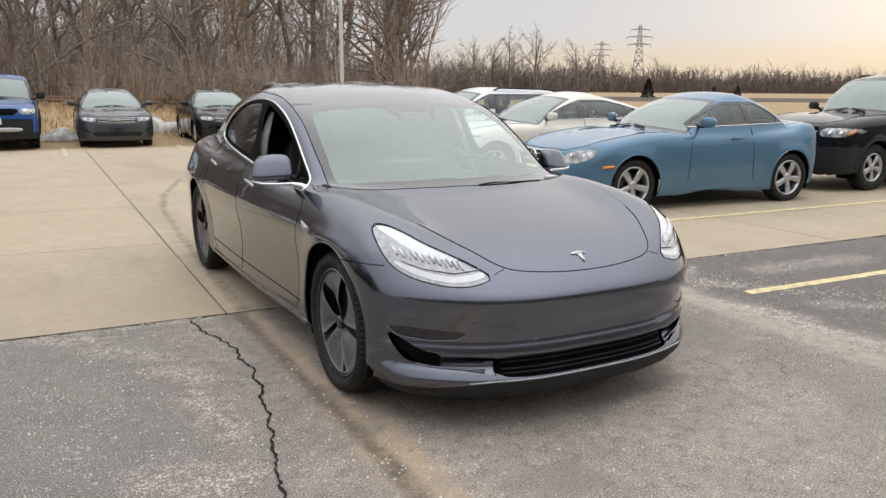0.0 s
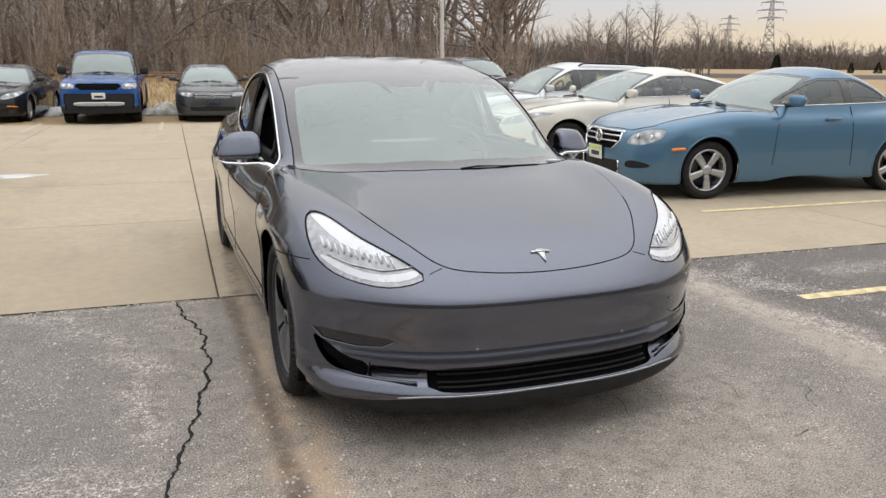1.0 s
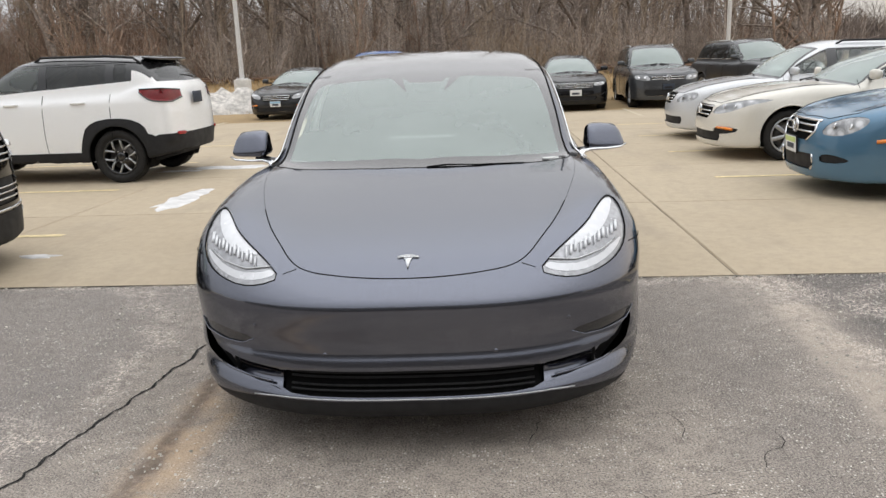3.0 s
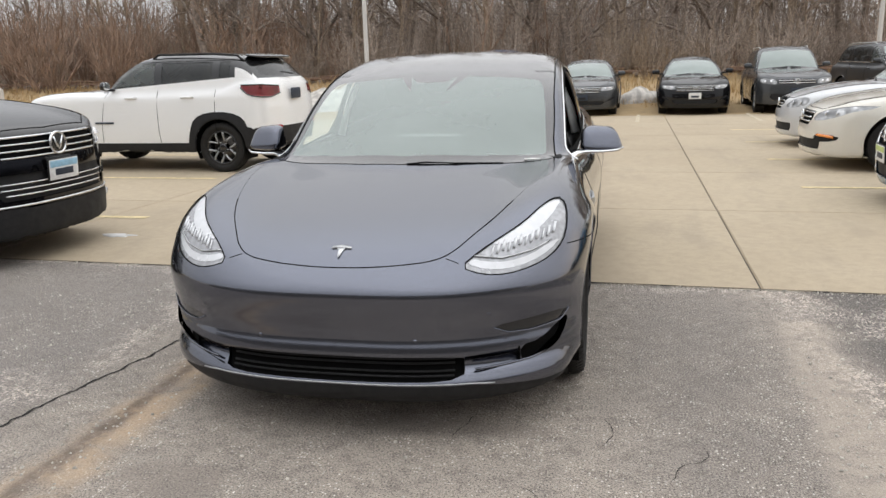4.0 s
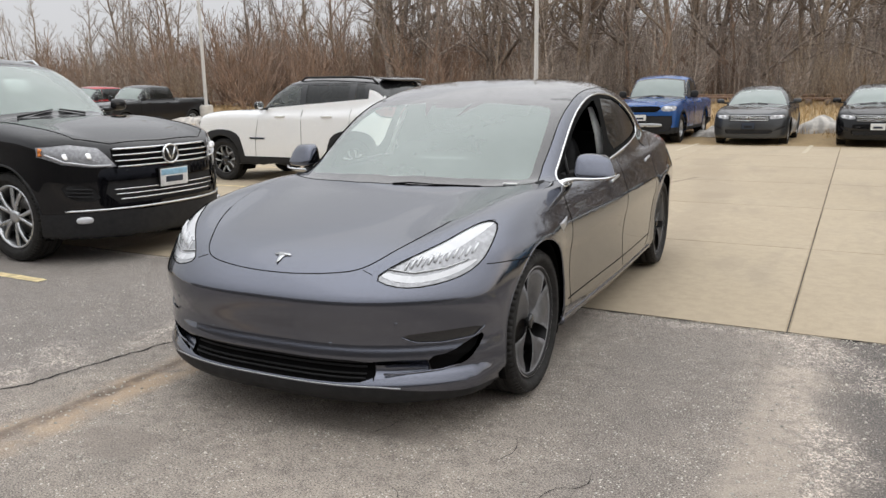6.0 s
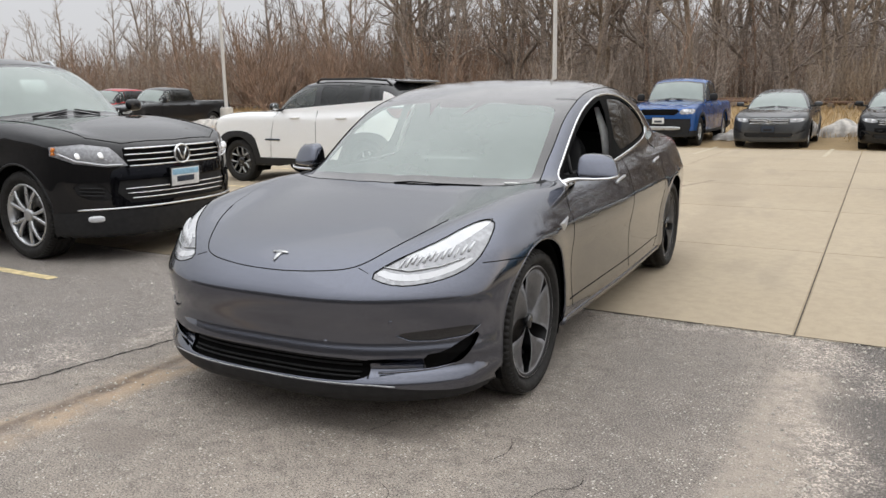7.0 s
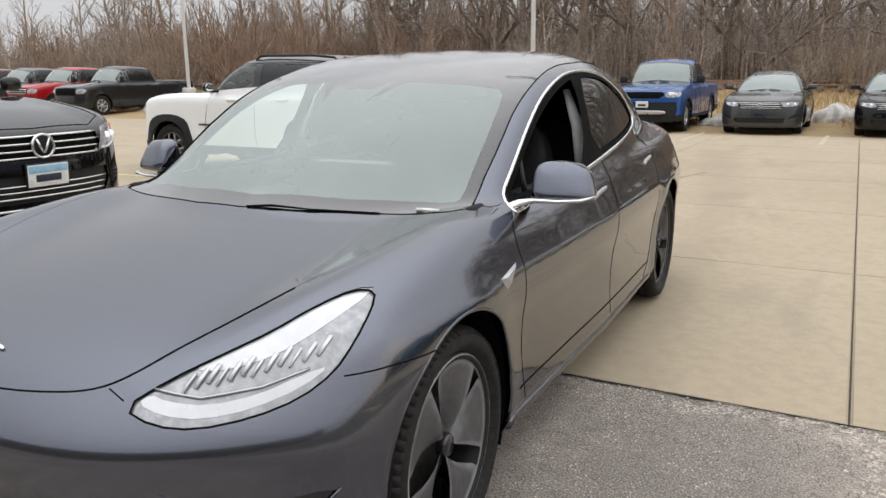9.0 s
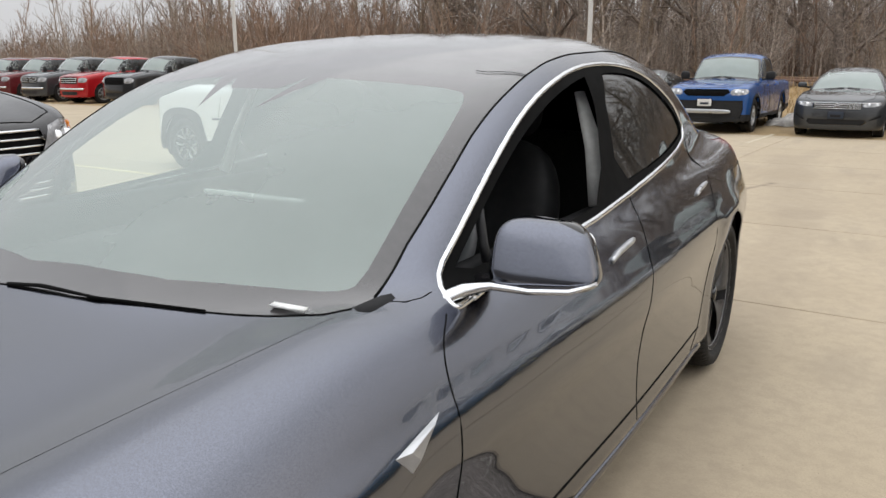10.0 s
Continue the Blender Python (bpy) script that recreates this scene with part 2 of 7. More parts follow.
    for seg in ((1.88, 1.38, 2.30, 0.78, 0.05, 0.13), (2.30, 0.78, 2.74, 0.31, 0.02, 0.10), (1.95, 1.20, 1.90, 0.55, 0.02, 0.11), (1.93, 0.45, 1.98, 0.05, 0.02, 0.10), (2.08, 0.12, 2.20, -0.22, 0.03, 0.12), (2.07, 0.14, 2.12, -0.77, 0.015, 0.11),
                (2.28, 0.95, 2.62, 1.25, 0.0, 0.10), (3.0, 0.9, 4.2, 0.9, 0.02, 0.22), (1.15, 1.34, 1.82, 1.43, 0.012, 0.07), (2.6, 0.0, 3.4, -0.5, 0.0, 0.16),
                (-2.17, 1.36, -1.85, 1.25, 0.01, 0.12), (-1.80, 1.05, -1.58, 0.80, 0.0, 0.16), (-1.62, 0.62, -1.42, 0.40, 0.0, 0.14), (-1.50, 0.15, -1.42, -0.25, 0.0, 0.15), (-1.75, -0.55, -1.5, -0.7, 0.0, 0.2), (-1.62, -0.9, -1.45, -1.0, 0.0, 0.12),
                (-4.0, 1.40, -1.2, 1.43, 0.010, 0.05)):
        base = n.blend(n.calc("MULTIPLY", run(*seg), flake), base, (0.790, 0.682, 0.593))
    base = n.blend(n.calc("MULTIPLY", run(1.90, 0.75, 1.86, -1.6, 0.07, 0.10), n.step(small, 0.3, 0.7, 0.30, 0.68)), base, (0.45, 0.385, 0.32))
    base = n.blend(n.calc("MULTIPLY", run(-0.56, -1.20, -0.38, -1.22, 0.07, 0.07), n.step(small, 0.3, 0.6, 0.15, 0.45)), base, (0.219, 0.183, 0.156))
    base = n.blend(n.calc("MULTIPLY", run(0.15, -0.66, 0.75, -0.62, 0.02, 0.08), n.step(small, 0.3, 0.6, 0.15, 0.45)), base, (0.183, 0.153, 0.133))
    high = n.calc("ADD", n.calc("MULTIPLY", stone, -0.7), n.calc("MULTIPLY", grit, 0.8))
    n.set(Base_Color=base, Roughness=n.step(mid, 0.3, 0.7, 0.76, 0.95), Normal=n.bump(high, 0.9, 0.008, n.bump(small, 0.35, 0.012)))
    return n.mat


def slab_concrete():
    """Tan broom-finished concrete, each slab of its own tone, with tyre smudges, drips and pits."""
    n = Nodes("tan_concrete")
    at = n.add("Mapping", i0=n.add("NewGeometry", 0))
    sep = n.tree.nodes.new("ShaderNodeSeparateXYZ")
    n.tree.links.new(at, sep.inputs[0])
    own = n.add("ObjectInfo", 5)
    wide = n.noise(0.8, 6.0, 0.6, at)
    small = n.noise(12.0, 6.0, 0.7, at)
    fine = n.noise(150.0, 3.0, 0.7, at)
    lane = n.noise(1.0, 6.0, 0.65, n.add("Mapping", i0=n.add("NewGeometry", 0), Scale=(1.5, 0.5, 1)))
    pits = n.step(n.add("TexVoronoi", 0, {"feature": "F1"}, Vector=at, Scale=30.0), 0.03, 0.10, 1.0, 0.0)
    base = n.blend(own, (0.400, 0.325, 0.226), (0.450, 0.371, 0.262))
    base = n.blend(n.step(wide, 0.35, 0.7, 0.0, 0.6), base, (0.478, 0.398, 0.288))
    base = n.blend(n.step(lane, 0.50, 0.74, 0.0, 0.5), base, (0.270, 0.225, 0.171))
    base = n.blend(n.step(small, 0.36, 0.60, 0.32, 0.0), base, (0.297, 0.243, 0.176))
    base = n.blend(n.calc("MULTIPLY", pits, n.step(n.noise(6.0, 3.0, 0.5, at), 0.50, 0.60, 0.0, 0.8)), base, (0.153, 0.126, 0.095))
    base = n.blend(n.step(fine, 0.3, 0.6, 0.35, 0.0), base, (0.270, 0.225, 0.162))
    run = frayed(n, sep.outputs[0], sep.outputs[1], n.noise(2.4, 6.0, 0.7, at))
    drip = n.step(small, 0.40, 0.58, 0.1, 0.75)
    for seg in ((-0.96, 1.46, -0.97, 2.6, 0.0, 0.07), (-0.97, 2.6, -0.94, 4.4, 0.0, 0.06), (-0.94, 4.4, -0.87, 6.3, 0.0, 0.06), (-0.87, 6.3, -0.68, 7.7, 0.0, 0.07), (-0.68, 7.7, -0.2, 9.6, 0.0, 0.08)):
        base = n.blend(n.calc("MULTIPLY", run(*seg), drip), base, (0.13, 0.10, 0.075))
    for seg in ((-0.7, 1.5, -0.95, 6.5, 0.06, 0.30), (0.85, 1.5, 0.4, 7.5, 0.06, 0.30), (0.4, 7.5, -0.6, 13.0, 0.1, 0.4)):
        base = n.blend(n.calc("MULTIPLY", run(*seg), 0.28), base, (0.26, 0.21, 0.155))
    n.set(Base_Color=base, Roughness=0.86, Normal=n.bump(n.calc("ADD", fine, n.calc("MULTIPLY", pits, -1.0)), 0.3, 0.003))
    return n.mat


def soil():
    """Winter ground: straw-coloured mown field, brush litter under the trees, a ploughed strip beyond."""
    n = Nodes("dormant_grass")
    at = n.place()
    sep = n.tree.nodes.new("ShaderNodeSeparateXYZ")
    n.tree.links.new(at, sep.inputs[0])
    a, b, f = n.noise(0.25, 6.0, 0.6), n.noise(4.0, 6.0, 0.7), n.noise(60.0, 3.0, 0.7)
    base = n.blend(n.step(a, 0.35, 0.65), (0.36, 0.25, 0.125), (0.46, 0.33, 0.17))
    base = n.blend(n.step(b, 0.4, 0.7, 0.0, 0.6), base, (0.25, 0.18, 0.10))
    base = n.blend(n.step(f, 0.35, 0.6, 0.5, 0.0), base, (0.14, 0.10, 0.06))
    wood = n.calc("MULTIPLY", n.step(n.calc("ADD", sep.outputs[1], n.calc("MULTIPLY", a, 8.0)), 33.0, 38.0), n.step(sep.outputs[0], 12.0, 26.0, 1.0, 0.0))
    base = n.blend(wood, base, n.blend(n.step(b, 0.3, 0.7), (0.17, 0.12, 0.08), (0.31, 0.23, 0.155)))
    far = n.calc("ADD", sep.outputs[1], n.calc("MULTIPLY", sep.outputs[0], 0.55))
    plough = n.calc("MULTIPLY", n.step(far, 118.0, 124.0), n.step(far, 190.0, 200.0, 1.0, 0.0))
    base = n.blend(plough, base, (0.075, 0.055, 0.042))
    n.set(Base_Color=base, Roughness=0.95, Normal=n.bump(b, 0.6, 0.05))
    return n.mat


def far_lamp():
    """Headlamp seen through its cover: bright bowls between darker facets."""
    n = Nodes("clear_headlamp")
    cell = n.add("TexVoronoi", 0, {"feature": "F1"}, Vector=n.place(), Scale=13.0)
    n.set(Base_Color=n.blend(n.step(cell, 0.15, 0.75), (0.62, 0.63, 0.64), (0.20, 0.205, 0.21)), Metallic=0.35, Roughness=n.step(cell, 0.1, 0.7, 0.10, 0.3), Coat_Weight=1.0, Coat_Roughness=0.02,
          Normal=n.bump(cell, 0.2, 0.01))
    return n.mat


M["lamp_far"] = far_lamp()
M["tarmac"], M["concrete"], M["soil"] = tarmac(), slab_concrete(), soil()
M["chips"] = plain("stone_chips", (0.50, 0.465, 0.41), 0.9, vary=0.45, scale=40)
M["joint"] = plain("joint_filler", (0.05, 0.042, 0.034), 0.9, vary=0.4)
M["crack"] = plain("open_crack", (0.008, 0.007, 0.006), 1.0)
M["yellow"] = plain("worn_yellow_line", (0.66, 0.54, 0.30), 0.8, vary=0.25, scale=14)
M["faded"] = plain("faded_parking_line", (0.50, 0.44, 0.32), 0.85, vary=0.2, scale=9)
M["snow"] = plain("old_snow", (0.62, 0.61, 0.60), 0.6, vary=0.2, scale=6, bump=0.8)
M["snow_dirty"] = plain("dirty_snow", (0.50, 0.47, 0.43), 0.7, vary=0.35, scale=5, bump=1.0)
M["pole"] = plain("white_painted_steel", (0.62, 0.61, 0.59), 0.5, vary=0.08)
M["pier"] = plain("pier_concrete", (0.55, 0.52, 0.47), 0.9, vary=0.12, scale=8, bump=0.4)
M["bark"] = plain("grey_bark", (0.345, 0.285, 0.238), 0.95, vary=0.45, scale=9, bump=0.8)
M["bark_dark"] = plain("dark_bark", (0.225, 0.182, 0.150), 0.95, vary=0.45, scale=9, bump=0.8)
M["bark_tan"] = plain("tan_bark", (0.29, 0.225, 0.165), 0.95, vary=0.35, scale=9, bump=0.6)
M["brush"] = plain("reddish_brush", (0.29, 0.200, 0.145), 0.95, vary=0.4, scale=2.0)
M["straw"] = plain("dry_grass_blades", (0.44, 0.31, 0.155), 0.9, vary=0.4, scale=3)
M["cedar"] = plain("dark_cedar", (0.035, 0.035, 0.018), 0.95, vary=0.4)
M["wall"] = plain("building_front", (0.20, 0.19, 0.18), 0.8, vary=0.15, scale=1.5)
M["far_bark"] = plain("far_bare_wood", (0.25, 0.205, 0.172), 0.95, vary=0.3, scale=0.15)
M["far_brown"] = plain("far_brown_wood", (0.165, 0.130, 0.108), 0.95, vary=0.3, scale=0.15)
# kept pale: distance haze on the pylons is put into this tone
M["steel"] = plain("galvanised_steel", (0.40, 0.39, 0.39), 0.7, 0.1, vary=0.15)
M["rail"] = plain("rusty_rail", (0.17, 0.10, 0.065), 0.85, vary=0.4)

# ---- vehicle body engine: a smooth solid, cut into panels along outlines ----
def curve(*pts):
    """A smooth curve through points, without overshoot."""
    xs, ys = np.array([p[0] for p in pts], float), np.array([p[1] for p in pts], float)
    h, d = np.diff(xs), np.diff(ys) / np.diff(xs)
    m = np.zeros(len(xs))
    m[0], m[-1] = d[0], d[-1]
    for i in range(1, len(xs) - 1):
        if d[i - 1] * d[i] > 0:
            w1, w2 = 2 * h[i] + h[i - 1], h[i] + 2 * h[i - 1]
            m[i] = (w1 + w2) / (w1 / d[i - 1] + w2 / d[i])

    def at(q):
        q = np.clip(q, xs[0], xs[-1])
        i = np.clip(np.searchsorted(xs, q, side="right") - 1, 0, len(h) - 1)
        t = (q - xs[i]) / h[i]
        return ((1 + 2 * t) * (1 - t) ** 2 * ys[i] + t * (1 - t) ** 2 * h[i] * m[i]
                + t * t * (3 - 2 * t) * ys[i + 1] + t * t * (t - 1) * h[i] * m[i + 1])
    return at


def soft_max(k, *fs):
    f = np.stack(fs)
    top = f.max(0)
    return top + k * np.log(np.exp((f - top) / k).sum(0))


def solid(c, P):
    """Negative inside the vehicle c, positive outside. Nose towards -y, front axle at y = 0."""
    x, y, z = np.abs(P[:, 0]), P[:, 1], P[:, 2]
    hw = c["hw"]
    u = np.minimum(x / hw, 1.3)
    flare = sum(c.get("flare", 0.0) * np.exp(-(((y - a[0]) ** 2 + (z - a[1]) ** 2) ** 0.5 - a[2]) ** 2 / 0.006) for a in c["arches"])
    side = x - hw * c["wz"](z) * c["plan"](y) - flare
    front = c["nose"] + c["pf"](z) + c["fb"] * u ** c["fn"] - y
    rear = y - (c["tail"] - c["pr"](z) - c["rb"] * u ** c["rn"])
    ridge = c.get("ridge")
    lift = ridge(y) * np.exp(-((x - c["ridge_x"](y)) / c["ridge_w"]) ** 2) if ridge else 0.0
    deck = z - (c["deck"](y) - c["crown"](y) * u ** 2 + lift)
    low = soft_max(c["k"], side, soft_max(c.get("kf", c["k"]), front, deck), rear)
    low = soft_max(0.012, low, c["zb"](y) - z)
    s = np.clip((y - c["ym"]) / 0.8 + 0.5, 0, 1)
    bow = c["bow"](z) if callable(c["bow"]) else c["bow"]
    yy = y + (-bow * (1 - s) + c["bow_r"] * s) * (x / 0.7) ** 2
    house = soft_max(c["kg"], x - c["gw"](z) * c["gplan"](y), z - c["gh"](yy) + c["gcrown"] * (x / 0.6) ** 2,
                     y - c["gtail"](z) + c.get("gtail_bow", 0.05) * (x / 0.6) ** 2, 0.5 - z)
    return -soft_max(c["ku"], -low, -house)


def slopes(c, P):
    e = 2e-3
    n = np.stack([solid(c, P + d) - solid(c, P - d) for d in np.eye(3) * e], 1)
    return n / np.maximum(np.linalg.norm(n, axis=1, keepdims=True), 1e-9)


def spread(c, P):
    """Surface points to the flat chart: a map of the directions from the middle, straight up in its centre."""
    q = (P - c["mid"]) * (1, c["sy"], 1)
    rho = np.arccos(np.clip(q[:, 2] / np.linalg.norm(q, axis=1), -1, 1))
    az = np.arctan2(q[:, 1], q[:, 0])
    return np.stack([rho * np.cos(az), rho * np.sin(az)], 1)


def wrap(c, Q):
    """Chart points back to the surface."""
    rho, az = np.hypot(Q[:, 0], Q[:, 1]), np.arctan2(Q[:, 1], Q[:, 0])
    way = np.stack([np.sin(rho) * np.cos(az), np.sin(rho) * np.sin(az) / c["sy"], np.cos(rho)], 1)
    lo, hi = np.full(len(Q), 0.05), np.full(len(Q), 6.0)
    for _ in range(34):
        mid = (lo + hi) / 2
        out = solid(c, c["mid"] + way * mid[:, None]) > 0
        hi, lo = np.where(out, mid, hi), np.where(out, lo, mid)
    return c["mid"] + way * ((lo + hi) / 2)[:, None]


AXIS = {"s": (1, 2, 0), "f": (0, 2, 1), "r": (0, 2, 1), "t": (0, 1, 2)}


def press(c, pts, view):
    """Points of a side, front, rear or top drawing laid on the surface, from outside."""
    i, j, k = AXIS[view]
    pts = np.asarray(pts, float)
    a, b = {"s": (1.35, 0.0), "f": (c["nose"] - 0.3, c["nose"] + 2.2), "r": (c["tail"] + 0.3, c["tail"] - 2.2), "t": (2.4, 0.0)}[view]
    P = np.zeros((len(pts), 3))
    P[:, i], P[:, j] = pts[:, 0], pts[:, 1]
    lo, hi, found = np.full(len(pts), a), np.full(len(pts), b), np.zeros(len(pts), bool)
    last = np.full(len(pts), a)
    for v in np.linspace(a, b, 90):
        P[:, k] = v
        hit = (solid(c, P) < 0) & ~found
        lo, hi = np.where(hit, last, lo), np.where(hit, v, hi)
        found |= hit
        last = np.where(found, last, v)
    for _ in range(26):
        m = (lo + hi) / 2
        P[:, k] = m
        inside = solid(c, P) < 0
        hi, lo = np.where(inside, m, hi), np.where(inside, lo, m)
    P[:, k] = (lo + hi) / 2
    return P, found


def rounded(pts, times=2, closed=True):
    """Corner cutting."""
    pts = [tuple(p) for p in pts]
    for _ in range(times):
        new_pts = []
        n = len(pts)
        for i in range(n if closed else n - 1):
            (ax, ay), (bx, by) = pts[i], pts[(i + 1) % n]
            new_pts += [(0.75 * ax + 0.25 * bx, 0.75 * ay + 0.25 * by), (0.25 * ax + 0.75 * bx, 0.25 * ay + 0.75 * by)]
        pts = new_pts if closed else [pts[0]] + new_pts + [pts[-1]]
    return pts


def dense(pts, step, closed=True):
    out = []
    n = len(pts)
    for i in range(n if closed else n - 1):
        a, b = np.array(pts[i], float), np.array(pts[(i + 1) % n], float)
        m = max(1, int(np.linalg.norm(b - a) / step))
        out += [tuple(a + (b - a) * t / m) for t in range(m)]
    return out if closed else out + [tuple(pts[-1])]


def within(pts, poly):
    x, y = pts[:, 0], pts[:, 1]
    inside = np.zeros(len(pts), bool)
    for (ax, ay), (bx, by) in zip(poly, poly[1:] + poly[:1]):
        if ay != by:
            inside ^= ((ay > y) != (by > y)) & (x < (bx - ax) * (y - ay) / (by - ay) + ax)
    return inside


def circle(cy, cz, r, n=40):
    return [(cy + r * math.cos(math.tau * i / n), cz + r * math.sin(math.tau * i / n)) for i in range(n)]


def panels(c, regions, fine, dense_front=False):
    """Cuts the half solid into regions [(name, view, outline)]. Returns {name: (points, normals, triangles)}; what is in none is 'body'."""
    lowest = 2.05
    n = int(lowest / fine)
    Q = [(X, Y) for i in range(n + 1) for j in range(-n, n + 1)
         for X, Y in [(i * fine * 0.9, (j + 0.5 * (i % 2)) * fine)] if math.hypot(X, Y) < lowest and math.hypot(X, Y) > 0.01]
    Q += [(0, 0)] + [(lowest * math.cos(a), lowest * math.sin(a)) for a in np.linspace(-math.pi / 2, math.pi / 2, n * 3)]
    if dense_front:
        f2 = fine * 0.42
        Q += [(i * f2 * 0.9 + 0.004, -(j + 0.5 * (i % 2)) * f2) for i in range(int(1.3 / f2)) for j in range(int(0.9 / f2), int(lowest / f2))
              if 1.50 < math.hypot(i * f2 * 0.9, (j + 0.5 * (i % 2)) * f2) < 1.86]
    Q = [(X if abs(X) > 1e-9 else 0.0, Y) for X, Y in Q]
    E = []
    for name, view, line in regions:
        P, ok = press(c, line, view)
        S = spread(c, P)
        base = len(Q)
        Q += [tuple(s if abs(s) > 1e-6 else 0.0 for s in p) for p in S]
        m = len(line)
        for i in range(m):
            k = (i + 1) % m
            if ok[i] and ok[k] and np.linalg.norm(P[i] - P[k]) < 0.3:
                E.append((base + i, base + k))
    V, _, F, *_ = delaunay_2d_cdt([Vector(q) for q in Q], E, [], 0, 1e-6)
    V = np.array([(v[0], v[1]) for v in V])
    F = np.array([f for f in F if len(f) == 3])
    P = wrap(c, V)
    P[np.abs(V[:, 0]) < 1e-7, 0] = 0.0
    N = slopes(c, P)
    mid = P[F].mean(1)
    nm = slopes(c, wrap(c, V[F].mean(1)))
    label = np.full(len(F), "body", dtype=object)
    free = np.ones(len(F), bool)
    for name, view, line in regions:
        i, j, k = AXIS[view]
        on = free & within(mid[:, [i, j]], list(line))
        if view == "s":
            on &= nm[:, 0] > 0.25
        elif view == "f":
            on &= (nm[:, 1] < 0.2) & (mid[:, 1] < c["nose"] + 0.8)
        elif view == "r":
            on &= (nm[:, 1] > -0.2) & (mid[:, 1] > c["tail"] - c.get("rear_reach", 0.45))
        else:
            on &= nm[:, 2] > 0.12
        label[on] = name
        free &= ~on
    out = {}
    for name in dict.fromkeys(label):
        tri = F[label == name]
        used, inv = np.unique(tri, return_inverse=True)
        tri = inv.reshape(-1, 3)
        a, b, d = P[used][tri[:, 0]], P[used][tri[:, 1]], P[used][tri[:, 2]]
        flip = (np.cross(b - a, d - a) * N[used][tri[:, 0]]).sum(1) < 0
        tri[flip] = tri[flip][:, ::-1]
        out[name] = (P[used], N[used], tri)
    return out


def sheet(name, panel, material, parent, sides=(1, -1), sink=0.0, label=""):
    """A panel as one mesh; sides (1, -1): both halves joined; (1,) or (-1,): one half."""
    P, N, T = panel
    P = P - N * sink
    verts, norms, tris = [], [], []
    for s in sides:
        base = len(verts)
        verts += [(s * p[0], p[1], p[2]) for p in P]
        norms += [(s * q[0], q[1], q[2]) for q in N]
        tris += [tuple(int(base + i) for i in (t if s > 0 else t[::-1])) for t in T]
    me = bpy.data.meshes.new(name)
    me.from_pydata(verts, [], tris)
    me.polygons.foreach_set("use_smooth", [True] * len(tris))
    me.update()
    if len(me.vertices) == len(norms):
        me.normals_split_custom_set_from_vertices(norms)
    me.materials.append(material)
    ob = new(name, me)
    ob.parent = parent
    if label:
        ob["label"] = label
    return ob


# ---- geometry helpers ----
def part(name, bm, material, parent, label="", smooth=True):
    """Links a bmesh as one mesh object under a thing or a part."""
    me = bpy.data.meshes.new(name)
    bm.to_mesh(me)
    bm.free()
    me.polygons.foreach_set("use_smooth", [smooth] * len(me.polygons))
    me.materials.append(material)
    ob = new(name, me)
    ob.parent = parent
    if label:
        ob["label"] = label
    return ob


def raw(name, verts, faces, material, parent, label="", smooth=True):
    me = bpy.data.meshes.new(name)
    me.from_pydata([tuple(map(float, v)) for v in verts], [], [tuple(map(int, f)) for f in faces])
    me.polygons.foreach_set("use_smooth", [smooth] * len(me.polygons))
    me.update()
    me.materials.append(material)
    ob = new(name, me)
    ob.parent = parent
    if label:
        ob["label"] = label
    return ob


def again(ob, parent, m, name=None):
    """Another object on the same mesh."""
    o = new(name or ob.name.split(".")[0], ob.data)
    o.parent, o.matrix_basis = parent, m
    return o


def box_bm(sx, sy, sz, at=(0, 0, 0), bevel=0.0, segments=2, bm=None, turn=None):
    bm = bm or bmesh.new()
    m = Matrix.Translation(at) @ (turn or Matrix()) @ Matrix.Diagonal((sx, sy, sz, 1))
    vs = bmesh.ops.create_cube(bm, size=1.0, matrix=m)["verts"]
    if bevel:
        es = {e for v in vs for e in v.link_edges}
        bmesh.ops.bevel(bm, geom=list(es), offset=bevel, segments=segments, affect="EDGES", profile=0.5)
    return bm


def lathe(profile, n=48, bm=None, ends=False):
    """A ring about the x axis from (x, radius) points."""
    bm = bm or bmesh.new()
    rings = [[bm.verts.new((x, r * math.cos(math.tau * i / n), r * math.sin(math.tau * i / n))) for i in range(n)] for x, r in profile]
    for a, b in zip(rings, rings[1:]):
        for i in range(n):
            bm.faces.new((a[i], a[(i + 1) % n], b[(i + 1) % n], b[i]))
    if ends:
        bm.faces.new(rings[-1])
        bm.faces.new(rings[0][::-1])
    bmesh.ops.recalc_face_normals(bm, faces=bm.faces)
    return bm


def sweep(points, radius, sides=6, flat=1.0, bm=None, closed=False, up=(0, 0, 1)):
    """A tube along points; flat squeezes it along up; radius may be a list."""
    bm = bm or bmesh.new()
    pts = [Vector(p) for p in points]
    n = len(pts)
    rings = []
    for i, p in enumerate(pts):
        a, b = pts[(i - 1) % n if closed else max(0, i - 1)], pts[(i + 1) % n if closed else min(n - 1, i + 1)]
        way = (b - a).normalized()
        u = Vector(up)
        u = (u - way * u.dot(way)).normalized() if abs(way.dot(u)) < 0.98 else way.orthogonal().normalized()
        w = way.cross(u)
        r = radius[i] if isinstance(radius, (list, tuple)) else radius
        rings.append([bm.verts.new(p + (u * math.cos(math.tau * k / sides) * flat + w * math.sin(math.tau * k / sides)) * r) for k in range(sides)])
    pairs = list(zip(rings, rings[1:])) + ([(rings[-1], rings[0])] if closed else [])
    for a, b in pairs:
        for k in range(sides):
            bm.faces.new((a[k], a[(k + 1) % sides], b[(k + 1) % sides], b[k]))
    if not closed:
        bm.faces.new(rings[0][::-1])
        bm.faces.new(rings[-1])
    return bm


